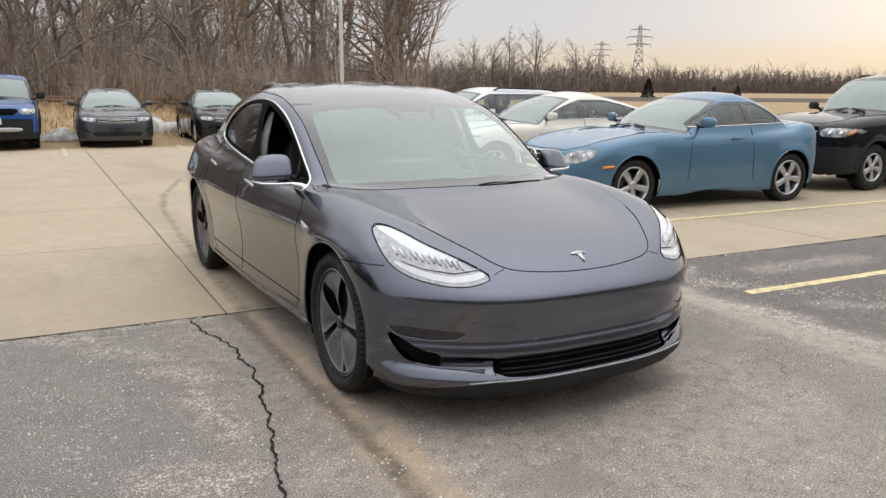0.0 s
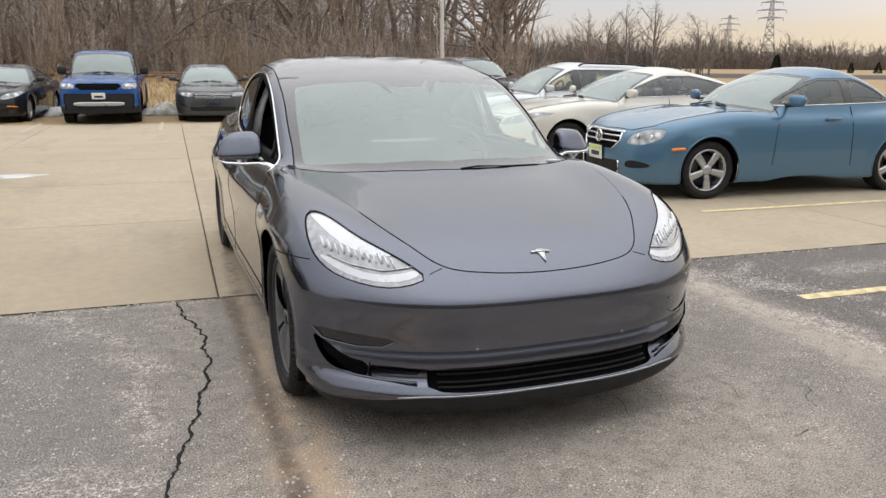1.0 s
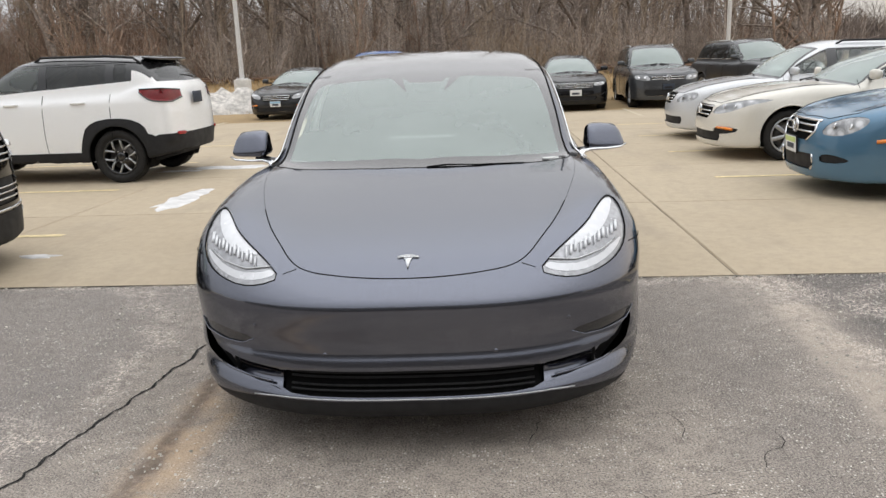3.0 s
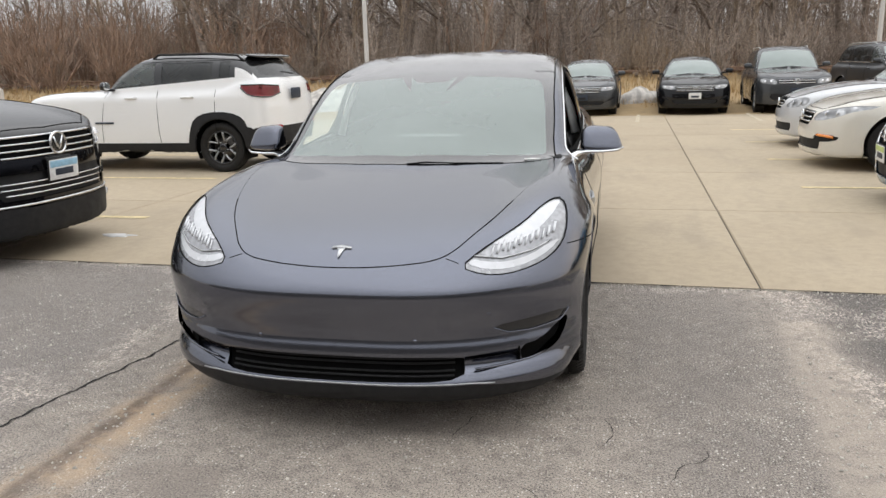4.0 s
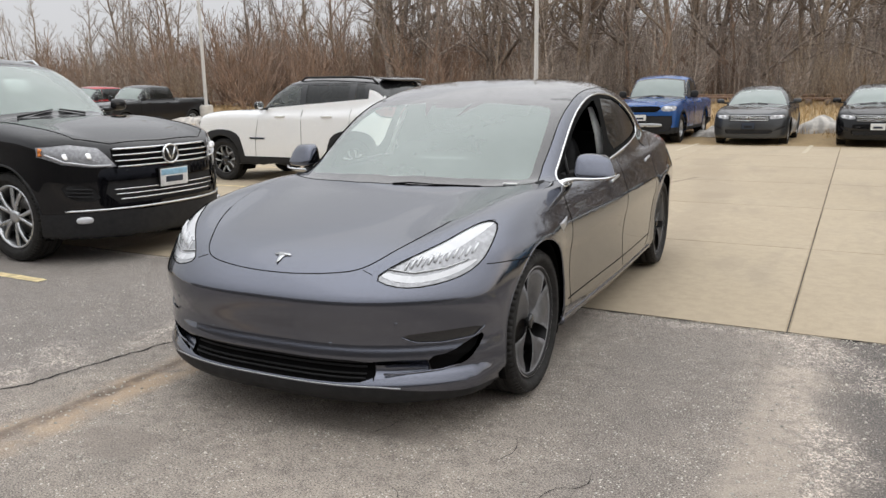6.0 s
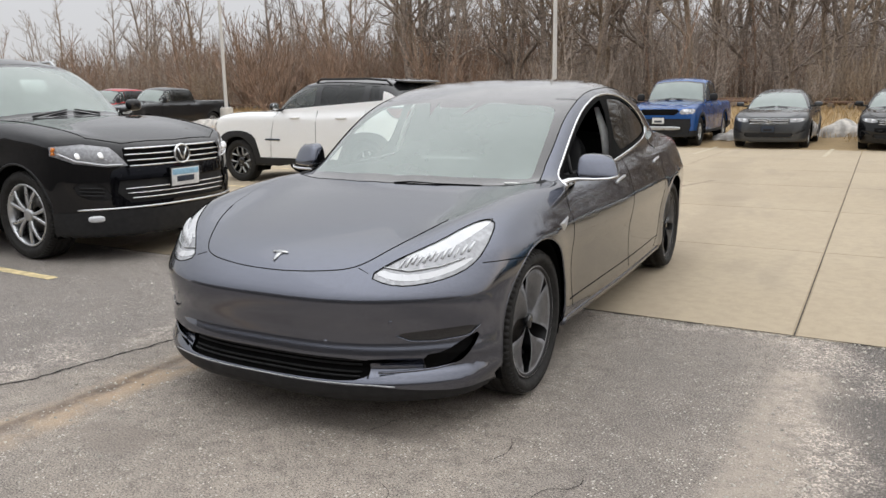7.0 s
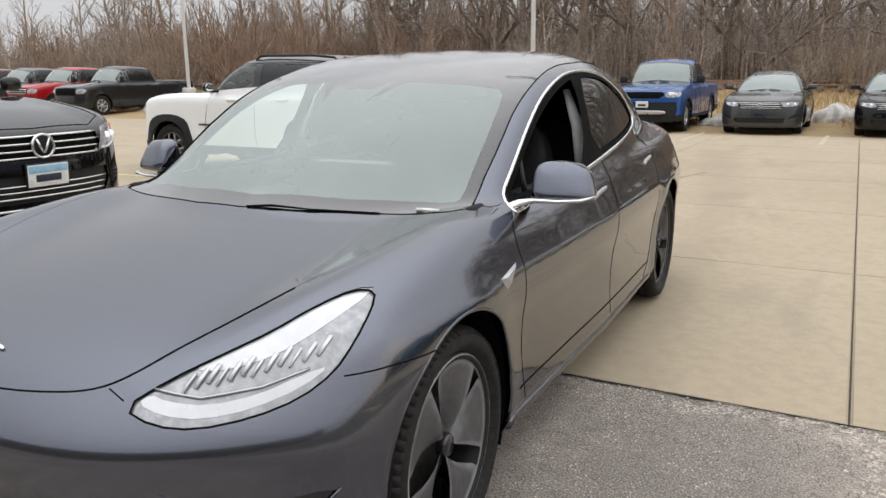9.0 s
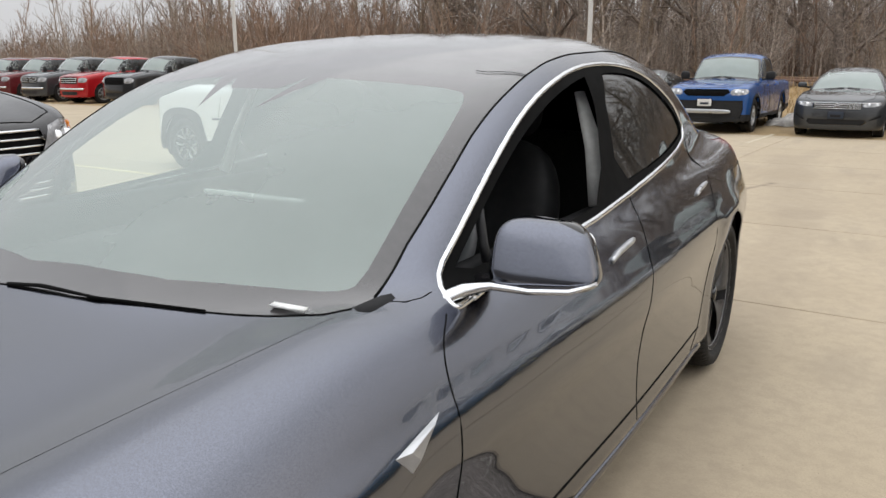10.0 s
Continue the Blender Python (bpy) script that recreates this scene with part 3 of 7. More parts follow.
def blob(size, power=2.6, n=24, m=14, shape=None):
    """A rounded box (superellipsoid) of full size; shape(p) may bend it."""
    def pw(v, e):
        return math.copysign(abs(v) ** e, v)
    bm = bmesh.new()
    e = 2.0 / power
    rows = []
    for j in range(1, m):
        f = -math.pi / 2 + math.pi * j / m
        rows.append([(pw(math.cos(f), e) * pw(math.cos(math.tau * i / n), e), pw(math.cos(f), e) * pw(math.sin(math.tau * i / n), e), pw(math.sin(f), e)) for i in range(n)])

    def v(p):
        p = Vector((p[0] * size[0] / 2, p[1] * size[1] / 2, p[2] * size[2] / 2))
        return bm.verts.new(shape(p) if shape else p)
    vs = [[v(p) for p in row] for row in rows]
    for a, b in zip(vs, vs[1:]):
        for i in range(n):
            bm.faces.new((a[i], a[(i + 1) % n], b[(i + 1) % n], b[i]))
    bm.faces.new(vs[0][::-1])
    bm.faces.new(vs[-1])
    return bm


def moved(bm, m):
    bmesh.ops.transform(bm, matrix=m, verts=bm.verts)
    return bm


def extruded(outline, depth, bm=None, m=None):
    """A flat shape in x-y given thickness along z."""
    bm = bm or bmesh.new()
    lo = [bm.verts.new((x, y, 0)) for x, y in outline]
    hi = [bm.verts.new((x, y, depth)) for x, y in outline]
    n = len(lo)
    bm.faces.new(hi)
    bm.faces.new(lo[::-1])
    for i in range(n):
        bm.faces.new((lo[i], lo[(i + 1) % n], hi[(i + 1) % n], hi[i]))
    if m:
        bmesh.ops.transform(bm, matrix=m, verts=lo + hi)
    bmesh.ops.recalc_face_normals(bm, faces=bm.faces)
    return bm


# ---- vehicle parts ----
def laid(c, line, view, lift=0.0, side=1):
    """A drawn line on the surface, lifted off it."""
    P, ok = press(c, line, view)
    N = slopes(c, P)
    return [(side * p[0], p[1], p[2]) for p in (P + N * lift)[ok]]


def bead(name, c, line, view, radius, material, parent, lift=0.0, sides=6, closed=False, flat=1.0, both=True, label="", step=0.03):
    """A moulding or seam along a drawn line, on one or both halves, each its own mesh; a line across the middle joins."""
    pts = dense(line, step, closed)
    if both == "joined":
        half = laid(c, pts, view, lift)
        full = [(-x, y, z) for x, y, z in half[::-1]] + half[1 if abs(half[0][0]) < 1e-3 else 0:]
        return [part(name, sweep(full, radius, sides, flat, closed=closed), material, parent, label)]
    return [part(name, sweep(laid(c, pts, view, lift, s), radius, sides, flat, closed=closed), material, parent, label) for s in ((1, -1) if both else (1,))]


def spoke_bm(bm, angle, r0, r1, w0, w1, x0, x1, thick, sweep_angle=0.0):
    """One wheel spoke from hub to rim, with a raised middle."""
    rings = []
    for t in (0.0, 0.35, 0.7, 1.0):
        r, w, x = r0 + (r1 - r0) * t, w0 + (w1 - w0) * t, x0 + (x1 - x0) * t + 0.012 * math.sin(math.pi * t)
        a = angle + sweep_angle * t
        er, et = Vector((0, math.cos(a), math.sin(a))), Vector((0, -math.sin(a), math.cos(a)))
        o = er * r
        rings.append([bm.verts.new(o + et * s * w / 2 + Vector((x + d, 0, 0))) for s, d in ((-1, -thick), (-1, -0.008), (-0.6, 0.0), (0.6, 0.0), (1, -0.008), (1, -thick))])
    for a, b in zip(rings, rings[1:]):
        for i in range(6):
            bm.faces.new((a[i], a[(i + 1) % 6], b[(i + 1) % 6], b[i]))


def tyre_bm(R, rim, width):
    h = width / 2
    prof = [(-h * 0.72, rim), (-h * 0.98, rim + (R - rim) * 0.3), (-h, rim + (R - rim) * 0.55), (-h * 0.93, R - 0.022), (-h * 0.78, R - 0.006)]
    for g in (-0.45, 0.0, 0.45):
        c = g * h
        prof += [(c - 0.006, R), (c - 0.004, R - 0.007), (c + 0.004, R - 0.007), (c + 0.006, R)]
    prof += [(h * 0.78, R - 0.006), (h * 0.93, R - 0.022), (h, rim + (R - rim) * 0.55), (h * 0.985, rim + (R - rim) * 0.35), (h * 0.95, rim + (R - rim) * 0.28), (h * 0.72, rim)]
    bm = lathe(prof, 64)
    # shoulder blocks
    n = 72
    for i in range(n):
        a = math.tau * i / n
        for s in (-1, 1):
            m = Matrix.Rotation(a, 4, "X") @ Matrix.Translation((s * h * 0.84, 0, R - 0.0135)) @ Matrix.Rotation(s * 0.5, 4, "Y")
            box_bm(h * 0.26, math.tau * R / n * 0.80, 0.004, bm=bm, turn=m)
    return bm


def wheel_kit(style, R, rim, width):
    """Meshes of one wheel, its outer face towards +x, made once for each kind. [(name, bmesh, material)]"""
    kit = [("tyre", tyre_bm(R, rim, width), M["rubber"])]
    h = width / 2
    face = h * 0.80
    metal = {"cover": M["dark_alloy"], "five": M["satin"], "twin": M["satin"], "black_y": M["satin"], "plain": M["satin"]}[style]
    kit.append(("rim", lathe([(-h * 0.7, rim), (-h * 0.6, rim - 0.02), (face - 0.07, rim - 0.03), (face, rim - 0.016), (face + 0.008, rim - 0.004), (face, rim + 0.004)], 56), M["trim"] if style == "cover" else metal if style != "black_y" else M["gloss_trim"]))
    kit.append(("brake_disc", lathe([(face - 0.10, 0.06), (face - 0.10, rim * 0.78), (face - 0.12, rim * 0.78), (face - 0.12, 0.06)], 40), M["disc"]))
    kit.append(("hub_back", lathe([(face - 0.13, rim - 0.012), (face - 0.13, 0.02)], 32), M["gap"]))
    bm = bmesh.new()
    if style == "cover":
        n = 5
        for i in range(n):
            a0 = math.tau * i / n + 0.15
            cols = []
            for t in np.linspace(0, 1, 7):
                r = 0.035 + (rim - 0.012 - 0.035) * t
                lo = a0 - 0.05 + 0.10 * (1 - t)
                hi = a0 + (0.62 + 0.36 * min(1.0, t * 1.25)) * (1.0 if t > 0.2 else 0.75 + 1.2 * t)
                col = []
                for u in np.linspace(0, 1, 7):
                    a = lo + (hi - lo) * u
                    dish = face - 0.004 - 0.018 * (1 - t) ** 2 + (0.012 - 0.030 * u ** 2) * math.sin(math.pi * min(1, t + 0.12)) ** 0.7
                    col.append(bm.verts.new((dish, r * math.cos(a), r * math.sin(a))))
                cols.append(col)
            for a, b in zip(cols, cols[1:]):
                for u in range(6):
                    bm.faces.new((a[u], a[u + 1], b[u + 1], b[u]))
        bmesh.ops.solidify(bm, geom=list(bm.faces), thickness=0.012)
        lathe([(face - 0.004, rim - 0.020), (face + 0.004, rim - 0.010), (face + 0.004, rim - 0.003)], 56, bm)
        bmesh.ops.recalc_face_normals(bm, faces=bm.faces)
    elif style == "five":
        for i in range(5):
            spoke_bm(bm, math.tau * i / 5 + 0.3, 0.045, rim - 0.014, 0.062, 0.085, face - 0.012, face - 0.004, 0.03)
    elif style == "twin":
        for i in range(5):
            for d in (-0.17, 0.17):
                spoke_bm(bm, math.tau * i / 5 + d * 0.6, 0.05, rim - 0.014, 0.030, 0.034, face - 0.012, face - 0.004, 0.03, d)
    elif style == "black_y":
        for i in range(5):
            a = math.tau * i / 5 + 0.3
            for d in (-1, 1):
                spoke_bm(bm, a + d * 0.12, 0.10, rim - 0.014, 0.016, 0.030, face - 0.014, face - 0.002, 0.03, d * 0.26)
    else:
        for i in range(7):
            spoke_bm(bm, math.tau * i / 7, 0.045, rim - 0.014, 0.045, 0.050, face - 0.012, face - 0.004, 0.03)
    bmesh.ops.recalc_face_normals(bm, faces=bm.faces)
    if style == "cover":
        kit.append(("rim_edge", lathe([(face + 0.002, rim - 0.007), (face + 0.008, rim - 0.003), (face + 0.002, rim + 0.001)], 64), M["steel"]))
    kit.append(("wheel_cover" if style == "cover" else "spokes", bm, metal))
    cap = lathe([(face - 0.03, 0.060 if style != "cover" else 0.034), (face - 0.010, 0.056 if style != "cover" else 0.032), (face - 0.005, 0.030), (face - 0.004, 0.001)], 28)
    kit.append(("centre_cap", cap, M["satin"] if style not in ("cover", "black_y") else M["gloss_trim"]))
    if style not in ("cover",):
        for i in range(5):
            a = math.tau * i / 5
            nut = lathe([(face - 0.03, 0.011), (face - 0.012, 0.011), (face - 0.010, 0.001)], 6)
            kit.append(("wheel_nut", moved(nut, Matrix.Translation((0, 0.075 * math.cos(a), 0.075 * math.sin(a)))), M["steel"]))
    return kit


KITS = {}


def wheels(car, c, style, R, rim, width, track, wheelbase):
    """Four wheels under a vehicle, on shared meshes."""
    key = (style, R, rim, width)
    for side in (1, -1):
        for y in (0.0, wheelbase):
            hub = new("wheel")
            hub.parent = car
            hub.matrix_basis = pose(side * track / 2, y, R, 20 * (1 + side) + y * 31, 0, 0 if side > 0 else 180)
            if key not in KITS:
                KITS[key] = [part(nm, bm, mt, hub) for nm, bm, mt in wheel_kit(style, R, rim, width)]
            else:
                for o in KITS[key]:
                    again(o, hub, Matrix())


def liners(car, c, deep=0.34):
    """Dark inner wheel arches."""
    for side in (1, -1):
        for y, z, r in c["arches"]:
            bm = bmesh.new()
            x1 = c["hw"] * 0.97
            rows = []
            for x in (x1 - 0.03, x1 - deep):
                rows.append([bm.verts.new((side * x, y + r * 1.03 * math.cos(a), z + r * 1.03 * math.sin(a))) for a in np.linspace(-0.45, math.pi + 0.45, 25)])
            for i in range(24):
                bm.faces.new((rows[0][i], rows[0][i + 1], rows[1][i + 1], rows[1][i]))
            bm.faces.new(rows[1])
            part("wheel_arch_liner", bm, M["gap"], car)


def plate(car, y, z, tilt, back, lift=0.0, x=0.0, turn=0, kind=1):
    """A licence plate with plain bars, on its holder; back: the colour of its upper band."""
    m = pose(x, y, z, 90 + tilt, 0, turn)
    p = part("licence_plate", moved(box_bm(0.305, 0.152, 0.006, bevel=0.004), m), M["plate_white"] if back != M["ink"] else back, car, "plate with a dark plain bar")
    if back != M["ink"]:
        part("plate_band", moved(box_bm(0.292, 0.050, 0.004, (0, 0.044, 0.0025), 0.001), m), back, p)
    part("plate_bar", moved(box_bm(0.19, 0.050, 0.004, (0, -0.018, 0.0025), 0.001), m), M["ink"] if back != M["ink"] else M["trim"], p)
    part("plate_holder", moved(box_bm(0.325, 0.172, 0.012, (0, 0, -0.008), 0.005), m), M["trim"], p)
    return p


def seat_parts(car, y, x, material, z=0.30, high=True):
    b = part("front_seat", moved(blob((0.50, 0.52, 0.20), 3.2), pose(x, y, z + 0.1, -6)), material, car)
    part("seat_back", moved(blob((0.48, 0.16, 0.66), 3.2), pose(x, y + 0.30, z + 0.46, -16)), material, b)
    if high:
        part("headrest", moved(blob((0.27, 0.11, 0.19), 3.0), pose(x, y + 0.42, z + 0.87, -12)), material, b)


def inner(car, c, dash_y, dash_z, seat_y, roof, seat, rear=True, width=0.62):
    """A plain cabin seen through the glass: floor, dash, wheel, seats, rear bench."""
    part("cabin_floor", box_bm(width * 2 + 0.1, 2.1, 0.05, (0, dash_y + 1.10, 0.30)), M["cabin"], car)
    part("dashboard", moved(blob((width * 2 + 0.12, 0.55, 0.34), 4.0), pose(0, dash_y, dash_z - 0.15, 6)), M["cabin"], car)
    ring = [(0.19 * math.cos(math.tau * i / 28), 0.19 * math.sin(math.tau * i / 28), 0) for i in range(28)]
    sw = part("steering_wheel", moved(sweep(ring, 0.017, 8, closed=True), pose(0.36, dash_y + 0.40, dash_z + 0.02, 66)), M["cabin"], car)
    hub = box_bm(0.30, 0.05, 0.025, bevel=0.01)
    box_bm(0.05, 0.17, 0.025, (0, -0.09, 0), 0.01, bm=hub)
    part("steering_hub", moved(hub, pose(0.36, dash_y + 0.40, dash_z + 0.02, 66)), M["cabin"], sw)
    for x in (0.36, -0.36):
        seat_parts(car, seat_y, x, seat, roof - 1.12)
    if rear:
        b = part("rear_seat", moved(blob((1.2, 0.5, 0.22), 4.0), pose(0, seat_y + 0.85, roof - 1.0)), seat, car)
        part("rear_seat_back", moved(blob((1.2, 0.16, 0.62), 4.0), pose(0, seat_y + 1.12, roof - 0.68, -20)), seat, b)
    part("rear_view_mirror", moved(blob((0.24, 0.04, 0.07), 3.0), pose(0, dash_y + 0.72, roof - 0.16)), M["trim"], car)


def side_mirror(car, c, y, z, x, size, material, arm=0.12, cap=True):
    """A door mirror on each side: housing, glass, foot."""
    for s in (1, -1):
        def shape(p):
            k = 1 - 0.35 * max(0, p.z / size[2] + 0.5) * (0.5 + s * p.x / size[0])
            return Vector((p.x, p.y * (0.55 if p.y > 0 else 1.0) * k, p.z))
        h = part("door_mirror", moved(blob(size, 3.0, 24, 12, shape), pose(s * (x + arm + size[0] / 2), y, z, 0, 0, s * 8)), material, car)
        part("mirror_glass", moved(blob((size[0] * 0.84, 0.012, size[2] * 0.78), 3.2), pose(s * (x + arm + size[0] / 2), y + size[1] * 0.27, z, 0, 0, s * 8)), M["mirror"], h)
        part("mirror_foot", sweep([(s * (x - 0.03), y + 0.01, z - size[2] * 0.42), (s * (x + arm * 0.6), y, z - size[2] * 0.44), (s * (x + arm + 0.07), y, z - size[2] * 0.32)], [0.024, 0.02, 0.024], 8), M["trim"], h)

# ---- the dark grey sedan in the middle ----
HERO = dict(
    nose=-0.84, tail=3.855, hw=0.925,
    wz=curve((0.1, 0.90), (0.2, 0.938), (0.28, 0.972), (0.36, 0.974), (0.46, 0.975), (0.56, 0.982), (0.66, 0.996), (0.72, 0.992), (0.78, 0.968), (0.9, 0.920), (1.0, 0.895), (1.1, 0.87)),
    plan=curve((-0.9, 0.945), (-0.3, 0.967), (0.1, 0.981), (0.5, 0.979), (0.9, 0.986), (1.6, 1.0), (2.8, 0.985), (3.5, 0.93), (3.9, 0.88)),
    pf=curve((0.1, 0.10), (0.16, 0.03), (0.20, 0.0), (0.235, -0.006), (0.27, 0.012), (0.30, 0.034), (0.345, 0.014), (0.365, 0.017), (0.405, 0.029), (0.43, 0.028), (0.5, 0.0130), (0.53, 0.0072), (0.545, 0.0048), (0.555, 0.0037), (0.565, 0.0034), (0.575, 0.0045), (0.585, 0.0072), (0.595, 0.0114), (0.605, 0.0168), (0.62, 0.0260), (0.66, 0.054), (0.75, 0.12), (0.9, 0.3)),
    fb=0.44, fn=3.0,
    pr=curve((0.1, 0.12), (0.25, 0.03), (0.5, 0.0), (0.7, 0.03), (0.95, 0.10), (1.1, 0.2)),
    rb=0.36, rn=3.0,
    deck=curve((-0.84, 0.665), (-0.7, 0.715), (-0.5, 0.77), (-0.2, 0.83), (0.1, 0.88), (0.45, 0.925), (0.9, 0.945), (2.0, 0.965), (2.8, 0.985), (3.3, 1.02), (3.7, 1.05), (3.86, 1.045)),
    crown=curve((-0.8, 0.04), (-0.4, 0.02), (0.2, 0.04), (0.6, 0.06), (2.6, 0.05), (3.4, 0.10)),
    ridge=curve((-0.8, 0.0), (-0.55, 0.03), (-0.3, 0.050), (0.1, 0.043), (0.5, 0.022), (0.8, 0.0)),
    ridge_x=curve((-0.7, 0.64), (-0.3, 0.725), (0.5, 0.785)), ridge_w=0.16,
    zb=curve((-0.8, 0.142), (-0.45, 0.15), (-0.3, 0.165), (0.4, 0.17), (2.6, 0.18), (3.3, 0.22), (3.8, 0.30)),
    k=0.035, kf=0.05,
    ym=1.7, bow=curve((0.85, 0.21), (1.0, 0.17), (1.3, 0.06), (1.45, 0.05)), bow_r=0.16,
    gh=curve((-1.2, -0.1), (0.0, 0.76), (0.2, 0.893), (0.35, 0.983), (0.5, 1.066), (0.65, 1.144), (0.8, 1.215), (0.95, 1.280), (1.1, 1.334), (1.35, 1.396), (1.65, 1.435), (1.9, 1.443), (2.2, 1.425), (2.6, 1.36), (3.0, 1.255), (3.4, 1.12), (3.7, 1.0)),
    gw=curve((0.85, 0.832), (0.95, 0.806), (1.1, 0.765), (1.2, 0.735), (1.308, 0.69), (1.37, 0.645), (1.5, 0.55)),
    gplan=curve((0.2, 0.92), (0.6, 0.94), (1.0, 0.975), (1.4, 1.0), (1.9, 1.0), (2.5, 0.945), (3.0, 0.855), (3.6, 0.74)),
    gcrown=0.03, gtail=curve((0.5, 3.9), (1.5, 3.9)), kg=0.035, ku=0.02,
    arches=[(0.0, 0.345, 0.372), (2.875, 0.345, 0.372)], flare=0.012,
    mid=np.array([0, 1.45, 0.42]), sy=0.42,
)

# ---- ground, asphalt, concrete slabs ----
APRON = 1.46


def fall(y):
    """The pavement falls slightly away to the back."""
    return -0.008 * max(0.0, y - APRON)


def rise(x, y):
    """Height of the open ground."""
    base = -0.05 + fall(min(y, 19.0))
    bank = 0.5 + 0.5 * math.tanh((y - 27.0) / 5.2)
    left = 0.5 - 0.5 * math.tanh((x - 16.0) / 8.0)
    far = math.hypot(x, y)
    damp = 1.0 / (1 + (far / 140.0) ** 2)
    lump = 0.12 * noise.noise((x * 0.21, y * 0.21, 0.3)) * (1 if y > 20.5 or y < -30 or abs(x) > 40 else 0)
    hill = 4.5 * (0.5 + 0.5 * math.tanh((y - 95.0) / 30.0)) * left * (0.5 + 0.5 * math.tanh((x + 75.0) / 25.0)) / (1 + (y / 400.0) ** 2)
    return base + 0.95 * bank * left * damp + lump * damp + hill


def open_ground():
    xs = np.concatenate([-np.geomspace(3000, 60, 16), np.linspace(-56, 56, 57), np.geomspace(60, 3000, 16)])
    ys = np.concatenate([-np.geomspace(3000, 20, 12), np.linspace(-15, 60, 51), np.geomspace(66, 3000, 18)])
    verts = [(x, y, rise(x, y)) for y in ys for x in xs]
    n = len(xs)
    faces = [(j * n + i, j * n + i + 1, (j + 1) * n + i + 1, (j + 1) * n + i) for j in range(len(ys) - 1) for i in range(n - 1)]
    ob = raw("ground", verts, faces, M["soil"], None)
    return tagged(ob, "dormant straw-coloured grass and brush litter", "ground", kind="structure")


def asphalt():
    nx, ny = 60, 40
    xs, ys = np.linspace(-36, 24, nx), np.linspace(-26, APRON - 0.006, ny)
    verts = [(x, y, 0.0 if j < ny - 1 else -0.002) for j, y in enumerate(ys) for x in xs]
    faces = [(j * nx + i, j * nx + i + 1, (j + 1) * nx + i + 1, (j + 1) * nx + i) for j in range(ny - 1) for i in range(nx - 1)]
    ob = tagged(raw("road", verts, faces, M["tarmac"], None), "worn grey asphalt with cracks and pale spalling", "asphalt", kind="structure")

    def crack(name, pts, wide, seed):
        rnd = random.Random(seed)
        line = dense(rounded(pts, 1, False), 0.022, False)
        left, right = [], []
        for i, (x, y) in enumerate(line):
            a, b = line[max(0, i - 1)], line[min(len(line) - 1, i + 1)]
            tx, ty = b[0] - a[0], b[1] - a[1]
            ln = math.hypot(tx, ty)
            nx_, ny_ = -ty / ln, tx / ln
            j = 0.034 * noise.noise((x * 6, y * 6, seed)) + 0.022 * noise.noise((x * 19, y * 19, seed)) + 0.010 * noise.noise((x * 50, y * 50, seed))
            w = wide * (0.5 + 0.9 * rnd.random()) * min(1, i / 3 + 0.2, (len(line) - 1 - i) / 3 + 0.2)
            left.append((x + nx_ * (j + w), y + ny_ * (j + w), 0.003))
            right.append((x + nx_ * (j - w), y + ny_ * (j - w), 0.003))
        m = len(line)
        raw(name, left + right, [(i, i + 1, m + i + 1, m + i) for i in range(m - 1)], M["crack"], ob, "open dark crack")
    crack("crack", [(-1.33, 1.42), (-1.29, 1.22), (-1.21, 0.88), (-1.17, 0.58), (-1.185, 0.20), (-1.225, -0.05), (-1.255, -0.26), (-1.31, -0.55), (-1.365, -0.90), (-1.44, -1.08), (-1.58, -1.75), (-1.70, -2.6), (-1.9, -6)], 0.0062, 3)
    crack("crack", [(1.37, -0.60), (1.35, -0.72), (1.27, -0.80), (1.23, -0.92)], 0.0014, 5)
    crack("crack", [(0.74, -1.03), (0.80, -1.05), (0.83, -1.13)], 0.0015, 6)
    crack("crack", [(0.90, -1.06), (0.98, -1.05), (1.09, -1.02), (1.18, -1.06)], 0.0015, 7)
    crack("crack", [(1.00, -0.46), (1.02, -0.57), (1.00, -0.69)], 0.0018, 8)
    crack("crack", [(0.45, -0.75), (0.47, -0.62), (0.52, -0.50)], 0.0014, 9)
    # dark open gap between asphalt and concrete
    gx = np.linspace(-14, 14, 700)
    near = [(x, APRON - 0.010 - 0.016 * max(0.0, 0.45 + noise.noise((x * 7, 0.5, 1.7)) + 0.5 * noise.noise((x * 31, 0.2, 4.1))), 0.003) for x in gx]
    far_ = [(x, APRON - 0.004, 0.003) for x in gx]
    raw("edge_gap", near + far_, [(i, i + 1, 700 + i + 1, 700 + i) for i in range(699)], M["crack"], ob, "dark gap along the concrete edge")
    return ob


